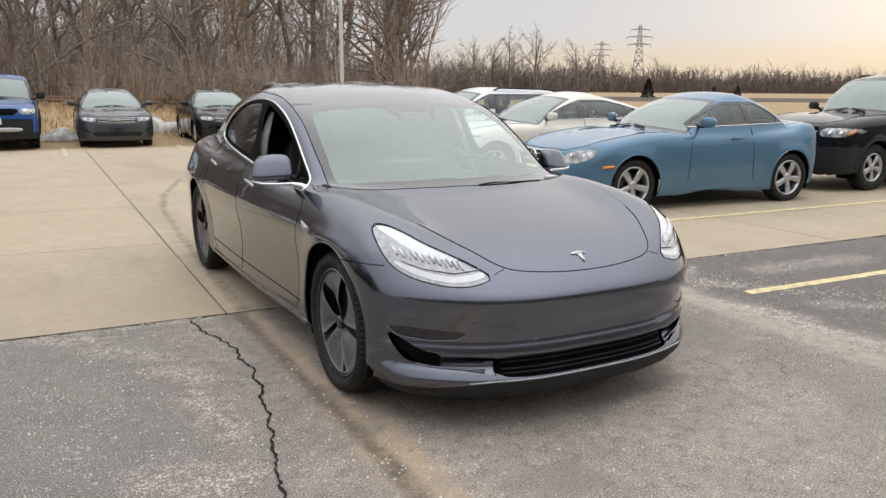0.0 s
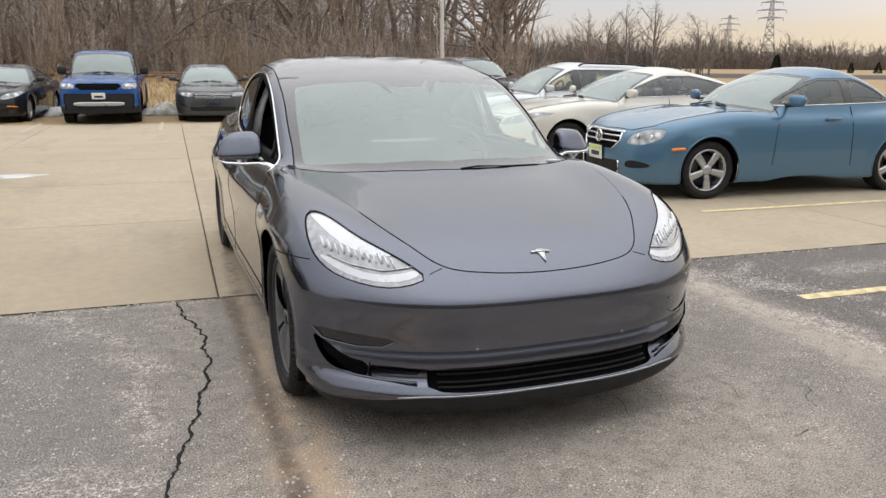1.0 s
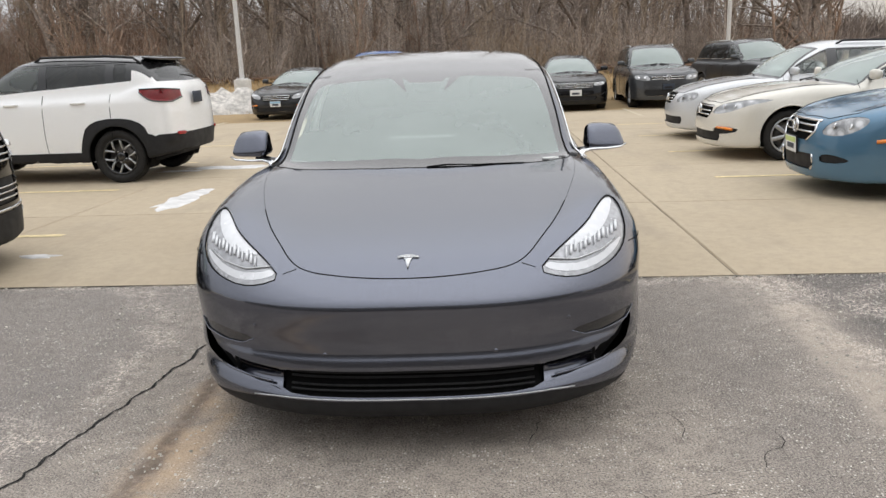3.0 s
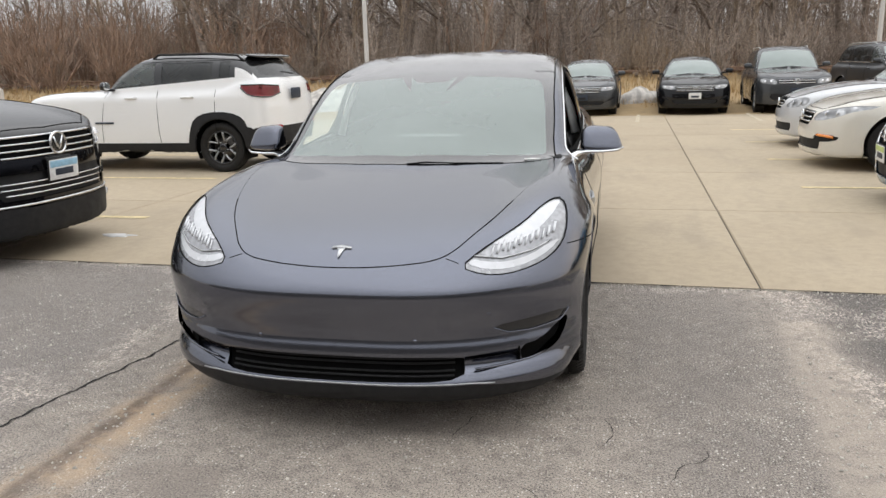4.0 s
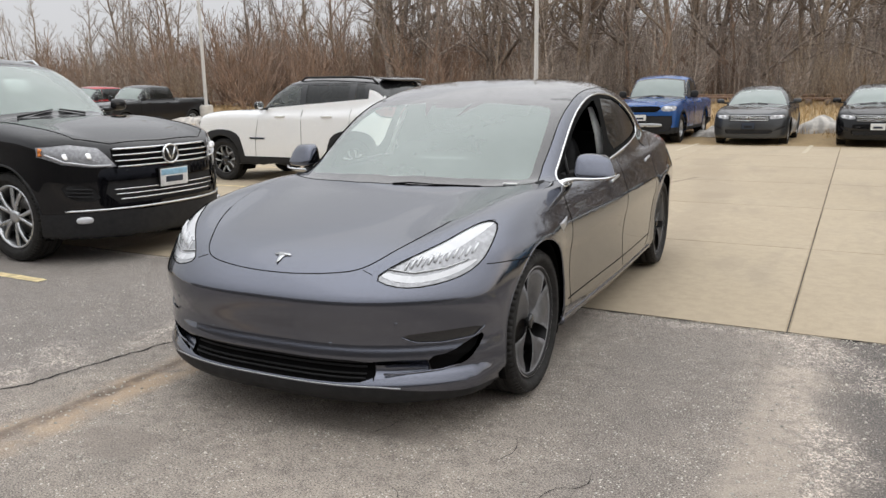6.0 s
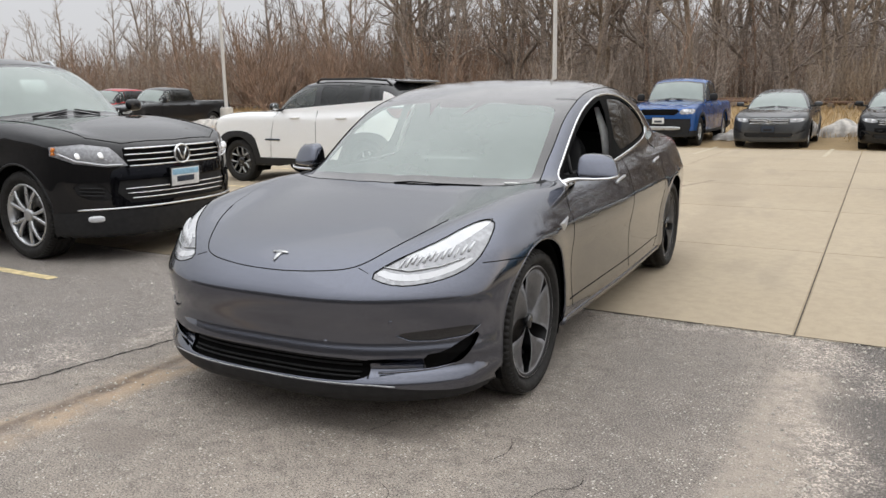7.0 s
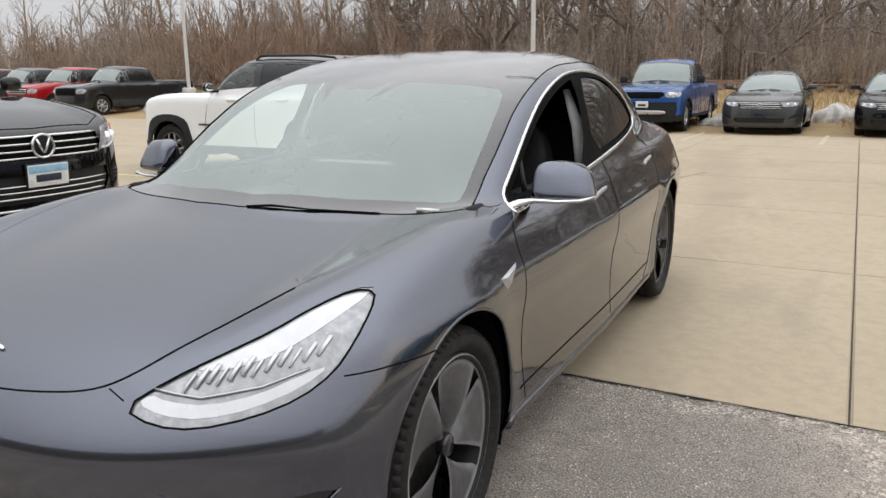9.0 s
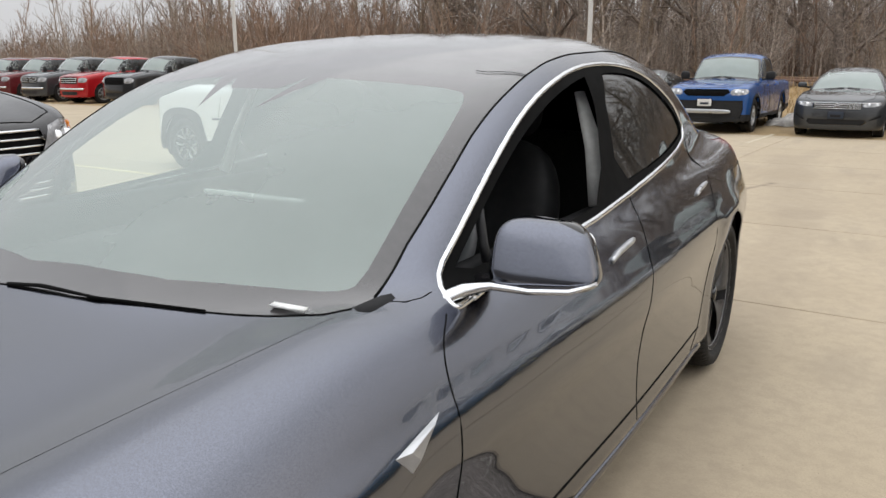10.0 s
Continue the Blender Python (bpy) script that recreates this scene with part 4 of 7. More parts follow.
def slabs():
    """Concrete slabs, each a piece with worn edges; four mesh shapes are shared."""
    lot = tagged(new("pavement"), "tan concrete slab pavement with dark joints", "pavement", kind="structure")
    xs = [1.82 - 2.9 * (12 - i) for i in range(19)]
    ys = [APRON, 4.07, 6.68, 9.29, 11.9, 14.51, 17.12, 19.73]
    bed_v = [(-36, APRON - 0.002, -0.012), (24, APRON - 0.002, -0.012), (24, 20.3, fall(20.3) - 0.012), (-36, 20.3, fall(20.3) - 0.012)]
    raw("joint_bed", bed_v, [(0, 1, 2, 3)], M["joint"], lot)

    def slab_mesh(seed, dx, dy):
        rnd = random.Random(seed)
        rim = []
        for (ax, ay), (bx, by) in (((0, 0), (dx, 0)), ((dx, 0), (dx, dy)), ((dx, dy), (0, dy)), ((0, dy), (0, 0))):
            for t in np.linspace(0, 1, 9)[:-1]:
                rim.append((ax + (bx - ax) * t, ay + (by - ay) * t))
        def inset(p, d):
            return (min(max(p[0], d), dx - d), min(max(p[1], d), dy - d))
        top = [(*inset(p, 0.009 + 0.006 * rnd.random()), 0.0) for p in rim]
        low = [(*inset(p, 0.004), -0.010) for p in rim]
        top, low = ([(x - 0.014 * y, y, z) for x, y, z in ring] for ring in (top, low))
        m = len(rim)
        me = bpy.data.meshes.new("slab")
        me.from_pydata(top + low, [], [tuple(range(m))] + [(i, i + m, (i + 1) % m + m, (i + 1) % m) for i in range(m)])
        me.materials.append(M["concrete"])
        return me
    for j in range(len(ys) - 1):
        dy = ys[j + 1] - ys[j]
        kinds = [slab_mesh(10 * j + k, 2.9, dy) for k in range(3)]
        for i in range(len(xs)):
            o = new("slab", kinds[(i * 7 + j * 3) % 3])
            o.parent = lot
            o.matrix_basis = Matrix.Translation((xs[i] - 0.014 * (ys[j] - APRON), ys[j], fall(ys[j]))) @ Matrix.Rotation(-math.atan(0.008), 4, "X")
    return lot


def stripe(x0, y0, x1, y1, wide=0.10, seed=0, tone="yellow"):
    """A worn painted line, lying on the pavement."""
    rnd = random.Random(seed)
    n = max(4, int(math.hypot(x1 - x0, y1 - y0) / 0.08))
    L = math.hypot(x1 - x0, y1 - y0)
    nx, ny = -(y1 - y0) / L * wide / 2, (x1 - x0) / L * wide / 2
    v = []
    for i in range(n + 1):
        t = i / n
        x, y = x0 + (x1 - x0) * t, y0 + (y1 - y0) * t
        a, b = 1 - 0.22 * rnd.random(), 1 - 0.22 * rnd.random()
        v += [(x + nx * a, y + ny * a, fall(y + ny) + 0.004), (x - nx * b, y - ny * b, fall(y - ny) + 0.004)]
    ob = raw("painted_line", v, [(2 * i, 2 * i + 1, 2 * i + 3, 2 * i + 2) for i in range(n)], M[tone], None, smooth=False)
    return tagged(ob, "worn yellow parking line on the pavement", "parking line", "parking lines", "structure")


def back_wall():
    """A plain unseen wall, added to close the lot behind the viewer and darken reflections in the paint."""
    ob = part("wall_south", box_bm(90, 0.4, 6.2, (0, -16.0, 3.1), 0.02), M["wall"], None)
    return tagged(ob, "plain grey-brown wall added behind the viewer, never in view", "wall", kind="structure")


open_ground()
asphalt()
back_wall()
for k, y in enumerate((3.1, 5.52, 8.05, 10.5, 13.0)):
    stripe(2.75 if k else 3.6, y, 8.6, y, seed=k)
for k, (y, xe) in enumerate(((0.42, -3.29), (3.13, -3.55), (5.78, -4.35), (8.5, -4.4), (11.1, -4.5))):
    stripe(-9.5, y, xe, y, seed=20 + k)
stripe(2.35, 0.42, 7.6, 0.42, seed=31)
for k, x in enumerate((-7.3, -4.55, -1.75, 0.95, 3.65, 6.4, 9.1)):
    stripe(x, 15.3, x, 19.5, seed=40 + k, tone="faded")

# outlines; halves with x >= 0, front and top as (x, z) and (x, y), side as (y, z)
HEADLAMP = rounded([(0.456, 0.658), (0.535, 0.633), (0.615, 0.626), (0.705, 0.640), (0.768, 0.664), (0.806, 0.702), (0.818, 0.752), (0.812, 0.802), (0.792, 0.832), (0.752, 0.838),
                    (0.710, 0.818), (0.660, 0.780), (0.60, 0.748), (0.52, 0.706)], 1)
HEADLAMP_TOP = rounded([(0.793, 0.836), (0.752, 0.841), (0.710, 0.821), (0.660, 0.783), (0.60, 0.751), (0.545, 0.722), (0.62, 0.722), (0.70, 0.745), (0.752, 0.785)], 1)
HEADLAMP_LOW = rounded([(0.478, 0.668), (0.54, 0.650), (0.62, 0.643), (0.70, 0.656), (0.765, 0.684), (0.798, 0.718), (0.755, 0.706), (0.70, 0.680), (0.62, 0.666), (0.54, 0.672), (0.495, 0.683)], 1)
HOOD_EDGE = rounded([(0.0, -0.757), (0.10, -0.7555), (0.228, -0.742), (0.36, -0.710), (0.428, -0.658), (0.482, -0.565), (0.543, -0.452), (0.592, -0.320), (0.632, -0.180), (0.670, -0.02), (0.702, 0.165), (0.714, 0.36)], 2, False)
COWL = [(0.0, 0.199), (0.2, 0.216), (0.36, 0.255), (0.5, 0.295), (0.62, 0.332), (0.688, 0.360), (0.713, 0.408), (0.715, 0.468)]
HOOD = HOOD_EDGE + COWL[::-1]
PILLAR_LINE = [(0.714, 0.474), (0.706, 0.515), (0.694, 0.612), (0.690, 0.715), (0.684, 0.805), (0.674, 0.908), (0.668, 1.010), (0.663, 1.122), (0.656, 1.228)]
SCREEN = COWL + PILLAR_LINE + [(0.58, 1.160), (0.45, 1.140), (0.25, 1.125), (0.0, 1.120)]
SCREEN_CLEAR = [(0.0, 0.272)] + rounded([(0.0, 0.272), (0.31, 0.312), (0.455, 0.365), (0.612, 0.432), (0.655, 0.462), (0.667, 0.490), (0.652, 0.627), (0.640, 0.765), (0.616, 0.940), (0.596, 1.020), (0.56, 1.040),
                                        (0.38, 1.015), (0.13, 1.005)], 1)[1:] + [(0.13, 1.005), (0.085, 0.930), (0.0, 0.925)]
ROOF_GLASS = [(0.0, 1.120), (0.25, 1.125), (0.45, 1.140), (0.58, 1.160), (0.655, 1.231), (0.647, 1.368), (0.640, 1.509), (0.632, 1.80), (0.61, 2.2), (0.57, 2.6), (0.52, 3.0), (0.47, 3.25), (0.40, 3.42), (0.0, 3.46)]
DLO = rounded([(0.592, 0.886), (0.600, 0.906), (0.635, 0.938), (0.713, 0.984), (0.817, 1.053), (0.923, 1.121), (1.039, 1.186), (1.163, 1.240), (1.298, 1.281), (1.459, 1.314), (1.635, 1.332), (1.843, 1.336), (2.07, 1.319), (2.288, 1.270),
               (2.521, 1.191), (2.645, 1.110), (2.660, 1.062), (2.600, 1.036), (2.42, 1.012), (2.011, 0.982), (1.673, 0.951), (1.34, 0.926), (1.0, 0.906), (0.75, 0.891), (0.65, 0.884), (0.605, 0.881)], 1)
WINDOW_F = rounded([(0.66, 0.922), (0.75, 0.975), (0.86, 1.048), (0.96, 1.108), (1.07, 1.166), (1.19, 1.216), (1.32, 1.256), (1.47, 1.287), (1.585, 1.302), (1.452, 0.962), (1.2, 0.944), (0.95, 0.928)], 1)
WINDOW_R = rounded([(1.595, 0.980), (1.668, 1.304), (1.85, 1.309), (2.05, 1.294), (2.26, 1.245), (2.48, 1.171), (2.605, 1.098), (2.615, 1.067), (2.42, 1.040), (2.0, 1.010)], 1)
CHIN = [(0.0, 0.0), (0.84, 0.0), (0.84, 0.20), (0.75, 0.205), (0.6, 0.224), (0.5, 0.236), (0.0, 0.238)]
FASCIA_FIN = rounded([(0.565, 0.440), (0.70, 0.452), (0.835, 0.458), (0.812, 0.418), (0.70, 0.405), (0.62, 0.410)], 1)
VENT = rounded([(0.665, 0.352), (0.735, 0.362), (0.79, 0.405), (0.832, 0.430), (0.812, 0.355), (0.77, 0.305), (0.70, 0.290), (0.665, 0.288)], 1)
VENT_INNER = [(0.475, 0.338), (0.62, 0.348), (0.664, 0.353), (0.664, 0.287), (0.60, 0.282), (0.52, 0.272), (0.475, 0.262)]
GRILLE = [(0.0, 0.342), (0.38, 0.342), (0.475, 0.334), (0.475, 0.272), (0.43, 0.256), (0.36, 0.252), (0.0, 0.250)]
PORT = circle(0.62, 0.0, 0.01)
LID = [(0.0, 3.47), (0.40, 3.43), (0.56, 3.40), (0.62, 3.62), (0.58, 3.80), (0.0, 3.84)]
TAIL_LAMP = rounded([(0.48, 0.97), (0.62, 0.985), (0.80, 0.96), (0.84, 0.88), (0.72, 0.85), (0.50, 0.86)], 1)


def hero_car():
    c = HERO
    car = tagged(new("sedan"), "dark grey electric sedan, front windows down, on asphalt and concrete", "car")
    regions = [("arch", "s", circle(*a, 56)) for a in c["arches"]]
    regions += [("window_front", "s", dense(WINDOW_F, 0.03)), ("window_rear", "s", dense(WINDOW_R, 0.03)), ("window_frame", "s", dense(DLO, 0.03)),
                ("screen_clear", "t", dense(SCREEN_CLEAR, 0.03)), ("screen_border", "t", dense(SCREEN, 0.03)), ("roof_glass", "t", dense(ROOF_GLASS, 0.04)),
                ("headlamp_top", "f", dense(HEADLAMP_TOP, 0.02)), ("headlamp_low", "f", dense(HEADLAMP_LOW, 0.02)), ("headlamp", "f", dense(HEADLAMP, 0.02)),
                ("fin", "f", dense(FASCIA_FIN, 0.02)), ("vent", "f", dense(VENT, 0.02)), ("vent_inner", "f", dense(VENT_INNER, 0.02)), ("grille", "f", dense(GRILLE, 0.02)),
                ("chin", "f", dense(CHIN, 0.03)), *[("bumper_crease", "f", dense([(0.0, z), (0.80, z), (0.80, z + 0.007), (0.0, z + 0.007)], 0.02)) for z in np.arange(0.541, 0.612, 0.007)], ("bumper_shelf", "f", dense([(0.0, 0.348), (0.60, 0.350), (0.62, 0.405), (0.0, 0.405)], 0.02)), ("hood", "t", dense(HOOD, 0.03)), ("trunk_lid", "t", dense(LID, 0.05)), ("tail_lamp", "r", dense(TAIL_LAMP, 0.03))]
    P = panels(c, regions, 0.021, True)
    sheet("body", P["body"], M["hero"], car)
    for nm in ("bumper_crease", "bumper_shelf"):
        sheet(nm, P[nm], M["hero"], car)
    sheet("hood", P["hood"], M["hero"], car)
    sheet("trunk_lid", P["trunk_lid"], M["hero"], car)
    ws = sheet("windscreen", P["screen_clear"], M["ws"], car, sink=0.003, label="green-tinted windscreen with pale sky sheen in its colour")
    ws.visible_shadow = False
    sheet("windscreen_border", P["screen_border"], M["roof_glass"], ws, sink=0.003)
    sheet("roof_glass", P["roof_glass"], M["roof_glass"], car, sink=0.003, label="black glass roof")
    for s in (1, -1):
        sheet("window_frame", P["window_frame"], M["gap"], car, (s,), 0.004)
        sheet("rear_window", P["window_rear"], M["tint"], car, (s,), 0.010, "dark tinted rear side window").visible_shadow = False
        lamp = sheet("headlamp", P["headlamp"], M["lamp_dark"], car, (s,), 0.004, "clear slanted headlamp with pale reflector")
        sheet("daylight_strip", P["headlamp_top"], M["lamp"], lamp, (s,), 0.003)
        sheet("lower_strip", P["headlamp_low"], M["lamp"], lamp, (s,), 0.003)
        sheet("fog_fin", P["fin"], M["gloss_trim"], car, (s,), 0.003)
        sheet("side_vent", P["vent"], M["gap"], car, (s,), 0.030)
        sheet("vent_floor", P["vent_inner"], M["hero"], car, (s,), 0.016)
        sheet("tail_lamp", P["tail_lamp"], M["red_lens"], car, (s,), 0.002)
    sheet("lower_grille", P["grille"], M["gap"], car, sink=0.035)
    sheet("chin_spoiler", P["chin"], M["trim"], car, sink=0.004)
    bead("window_trim", c, DLO, "s", 0.0080, M["chrome"], car, -0.0045, 8, closed=True, label="bright chrome window trim")
    bead("sill_trim", c, [(0.66, 0.884), (0.75, 0.891), (1.0, 0.907), (1.34, 0.927), (1.673, 0.952), (2.011, 0.983), (2.42, 1.013), (2.60, 1.036)], "s", 0.010, M["chrome"], car, -0.005, 8)
    # reflector ribs in the lamps
    for s in (1, -1):
        for i in range(12):
            x = 0.560 + 0.019 * i
            zt = 0.716 + 0.0040 * i + 0.004 * (i % 3)
            line = laid(c, dense([(x, zt - 0.030), (x + 0.005, zt)], 0.012, False), "f", 0.001, s)
            if len(line) > 1:
                part("lamp_rib", sweep(line, 0.0062 if i % 3 else 0.0035, 6, 0.5), M["lamp"], car)
        pr = laid(c, dense([(0.50, 0.690), (0.60, 0.678), (0.70, 0.692), (0.765, 0.716)], 0.02, False), "f", 0.000, s)
        part("light_guide", sweep(pr, 0.003, 6), M["satin"], car)
    # seams
    front_edge = [q for q in HOOD_EDGE if q[1] < -0.3]
    bead("hood_gap", c, front_edge, "t", 0.0024, M["gap"], car, both="joined")
    bead("hood_side_gap", c, [q for q in HOOD_EDGE if q[1] > -0.34], "t", 0.0012, M["gap"], car, -0.0008)
    bead("lamp_gap", c, HEADLAMP, "f", 0.0026, M["gap"], car, closed=True)
    bead("screen_gap", c, PILLAR_LINE + [(0.647, 1.368), (0.640, 1.509), (0.632, 1.80), (0.61, 2.2), (0.57, 2.6)], "t", 0.0026, M["gap"], car)
    bead("cowl_gap", c, COWL[:-1], "t", 0.0022, M["gap"], car, both="joined")
    bead("pillar_foot_gap", c, [(0.713, 0.430), (0.722, 0.464), (0.742, 0.479), (0.762, 0.500), (0.772, 0.540), (0.772, 0.575)], "t", 0.0017, M["gap"], car, -0.0004)
    bead("roof_gap", c, [(0.55, 1.157), (0.58, 1.163), (0.656, 1.231)], "t", 0.0009, M["gap"], car)
    bead("door_gap", c, rounded([(0.555, 0.880), (0.50, 0.850), (0.470, 0.80), (0.466, 0.70), (0.466, 0.59), (0.478, 0.42), (0.53, 0.27)], 2, False), "s", 0.0016, M["gap"], car)
    bead("door_gap", c, rounded([(1.652, 0.948), (1.628, 0.84), (1.60, 0.76), (1.55, 0.64), (1.525, 0.5), (1.535, 0.36), (1.57, 0.27)], 2, False), "s", 0.0016, M["gap"], car)
    bead("door_gap", c, rounded([(2.66, 1.04), (2.64, 0.92), (2.50, 0.72), (2.42, 0.50), (2.36, 0.34), (2.26, 0.27)], 2, False), "s", 0.0016, M["gap"], car)
    bead("sill_gap", c, [(0.47, 0.325), (1.5, 0.330), (2.36, 0.335)], "s", 0.003, M["gap"], car)
    bead("fender_gap", c, [(-0.44, 0.692), (-0.34, 0.688), (-0.25, 0.680), (-0.17, 0.674)], "s", 0.0022, M["gap"], car)
    bead("hood_corner_gap", c, [(0.40, 0.684), (0.448, 0.669)], "f", 0.0018, M["gap"], car)
    # satin bead stands in for the sky glint on the painted lip
    bead("lip_edge", c, [(0.0, 0.243), (0.36, 0.243), (0.50, 0.241), (0.58, 0.234)], "f", 0.003, M["satin"], car, 0.001, both="joined")
    bead("vent_sill", c, [(0.51, 0.283), (0.60, 0.286), (0.70, 0.292), (0.755, 0.305)], "f", 0.005, M["hero"], car, 0.001)
    bead("fin_edge", c, [(0.575, 0.432), (0.62, 0.409), (0.70, 0.404), (0.80, 0.414), (0.83, 0.452)], "f", 0.0025, M["hero"], car, 0.002)
    for z in (0.275, 0.289, 0.303, 0.317, 0.331):
        bead("grille_bar", c, [(0.0, z), (0.25, z), (0.44, z)], "f", 0.0045, M["trim"], car, -0.018, 5, both="joined")
    bead("sill_cover", c, [(0.42, 0.215), (1.4, 0.215), (2.45, 0.225)], "s", 0.022, M["hero"], car, -0.006, 8)
    # wheel arch lips
    for y, z, r in c["arches"]:
        arc = [(y + r * math.cos(a), z + r * math.sin(a)) for a in np.linspace(-0.35, math.pi + 0.35, 40)]
        bead("arch_lip", c, arc, "s", 0.006, M["hero"], car, -0.004, 8)
    # badge, fender arrow, handles, sensors
    Q, _ = press(c, [(0.0, 0.703)], "f")
    up = Vector(slopes(c, Q)[0])
    ahead = up.cross(Vector((1, 0, 0))).normalized()
    m = Matrix((Vector((1, 0, 0)), ahead, up)).transposed().to_4x4()
    part("emblem", extruded(rounded([(-0.041, 0.020), (0, 0.030), (0.041, 0.020), (0.036, 0.010), (0.013, 0.016), (0.002, -0.040), (-0.002, -0.040), (-0.013, 0.016), (-0.036, 0.010)], 1), 0.004,
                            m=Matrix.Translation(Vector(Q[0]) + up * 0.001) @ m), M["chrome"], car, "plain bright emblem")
    for s in (1, -1):
        b = laid(c, [(0.300, 0.737), (0.380, 0.750), (0.318, 0.720)], "s", 0.011, s)
        base = laid(c, [(0.268, 0.741), (0.414, 0.759), (0.304, 0.703)], "s", 0.001, s)
        bm = bmesh.new()
        tip = [bm.verts.new(p) for p in b]
        low = [bm.verts.new(p) for p in base]
        bm.faces.new(tip)
        for i in range(3):
            bm.faces.new((low[i], low[(i + 1) % 3], tip[(i + 1) % 3], tip[i]))
        bmesh.ops.recalc_face_normals(bm, faces=bm.faces)
        part("fender_marker", bm, M["satin"], car, "bright arrow-shaped side marker", False)
        for y0 in (1.32, 2.34):
            line = laid(c, dense([(y0, 0.822 + 0.034 * (y0 > 2)), (y0 + 0.06, 0.832 + 0.034 * (y0 > 2)), (y0 + 0.20, 0.842 + 0.034 * (y0 > 2))], 0.02, False), "s", 0.002, s)
            part("door_handle", sweep(line, [0.007] * 2 + [0.008] * (len(line) - 3) + [0.006], 8, 1.2), M["satin"], car, "flush satin door handle")
    for x, z in ((0.30, 0.40), (0.56, 0.49)):
        bead("parking_sensor", c, [(x - 0.006, z), (x + 0.006, z)], "f", 0.010, M["hero"], car, -0.0075, 10, step=0.004)
    # mirrors: housing, chrome line, glass, foot
    for s in (1, -1):
        def shape(p):
            tall, out = p.z / 0.135 + 0.5, s * p.x / 0.215 + 0.5
            return Vector((p.x * (1 - 0.24 * tall) - s * 0.012 * tall, (p.y * (1.0 if p.y < 0 else 0.45)) * (1 - 0.34 * tall) * (1 - 0.22 * out) + 0.026 * tall + 0.02 * out, p.z - 0.016 * tall * out ** 2))
        zm = 0.980 - s * 0.012
        m = pose(s * 0.932, 0.745, zm, 0, 0, s * 9)
        h = part("door_mirror", moved(blob((0.230, 0.17, 0.138), 4.0, 44, 26, shape), m), M["hero"], car)
        part("mirror_shell", moved(blob((0.20, 0.055, 0.126), 4.4, 32, 18, lambda p: Vector((p.x * (1 - 0.22 * (p.z / 0.126 + 0.5)) - s * 0.010, p.y, p.z))), m @ Matrix.Translation((0, 0.034, -0.001))), M["gloss_trim"], h)
        part("mirror_glass", moved(blob((0.165, 0.012, 0.095), 3.4), pose(s * 0.924, 0.806, zm - 0.002, 0, 0, s * 9)), M["mirror"], h)
        part("mirror_strip", sweep([(s * 0.768, 0.572, 0.872), (s * 0.777, 0.592, 0.888), (s * 0.803, 0.640, 0.903), (s * 0.85, 0.672, 0.910), (s * 0.93, 0.668, 0.911), (s * 1.00, 0.690, 0.915), (s * 1.038, 0.735, 0.925)], [0.006, 0.021, 0.019, 0.012, 0.009, 0.008, 0.006], 8, 0.75), M["chrome"], h)
        part("mirror_foot", sweep([(s * 0.77, 0.74, 0.895), (s * 0.83, 0.74, 0.905), (s * 0.90, 0.745, 0.920)], [0.026, 0.024, 0.034], 8, 0.6), M["gloss_trim"], h)
    # wipers
    for pts in (((0.03, 0.203, 0.002), (0.12, 0.216, 0.006), (0.26, 0.230, 0.005), (0.48, 0.290, 0.003)),):
        line = []
        for x, y, up2 in pts:
            q = laid(c, [(abs(x), y)], "t", up2)[0]
            line.append((x, q[1], q[2]))
        part("wiper", sweep(line, [0.006, 0.007, 0.004, 0.003], 6, 0.6), M["gap"], car)
    liners(car, c)
    wheels(car, c, "cover", 0.334, 0.254, 0.235, 1.535, 2.875)
    # cabin
    part("cabin_floor", box_bm(1.40, 2.9, 0.05, (0, 1.75, 0.27)), M["cabin"], car)
    for s in (1, -1):
        part("door_card", moved(box_bm(0.05, 2.3, 0.60, bevel=0.02), pose(s * 0.745, 1.55, 0.62, 0, -s * 4)), M["cabin"], car)
        part("pillar_trim", sweep([(s * 0.765, 1.535, 0.93), (s * 0.722, 1.575, 1.09), (s * 0.655, 1.61, 1.25)], [0.042, 0.034, 0.020], 8, 0.5), M["cabin_light"], car, "pale grey pillar trim")
        seat_parts(car, 1.28, s * 0.36, M["seat_black"], 0.32)
    part("dashboard", moved(blob((1.34, 0.66, 0.30), 4.0), pose(0, 0.74, 0.715, 3)), M["cabin"], car)
    bead("quarter_bar", c, [(0.815, 0.925), (0.840, 1.030)], "s", 0.011, M["trim"], car, -0.022, 6)
    part("dash_strip", box_bm(1.26, 0.012, 0.045, (0, 1.085, 0.80), 0.004), M["wood"], car, "pale wood dash strip")
    part("centre_screen", moved(box_bm(0.37, 0.018, 0.22, bevel=0.008), pose(-0.03, 0.955, 0.868, -12)), M["gloss_trim"], car)
    # white strip paints the light caught on the screen's top edge
    part("screen_edge", box_bm(0.36, 0.016, 0.012, (-0.03, 0.933, 0.976), 0.003), M["paper"], car)
    ring = [(0.185 * math.cos(math.tau * i / 36), 0.175 * math.sin(math.tau * i / 36), 0) for i in range(36)]
    sw = part("steering_wheel", moved(sweep(ring, 0.018, 8, closed=True), pose(0.37, 1.12, 0.86, 66)), M["wheel_grey"], car)
    hub = blob((0.17, 0.13, 0.05), 3.0)
    box_bm(0.32, 0.04, 0.022, bevel=0.008, bm=hub)
    part("steering_hub", moved(hub, pose(0.37, 1.12, 0.86, 66)), M["wheel_grey"], sw)
    b = part("rear_seat", moved(blob((1.25, 0.55, 0.24), 4.0), pose(0, 2.15, 0.44)), M["seat_black"], car)
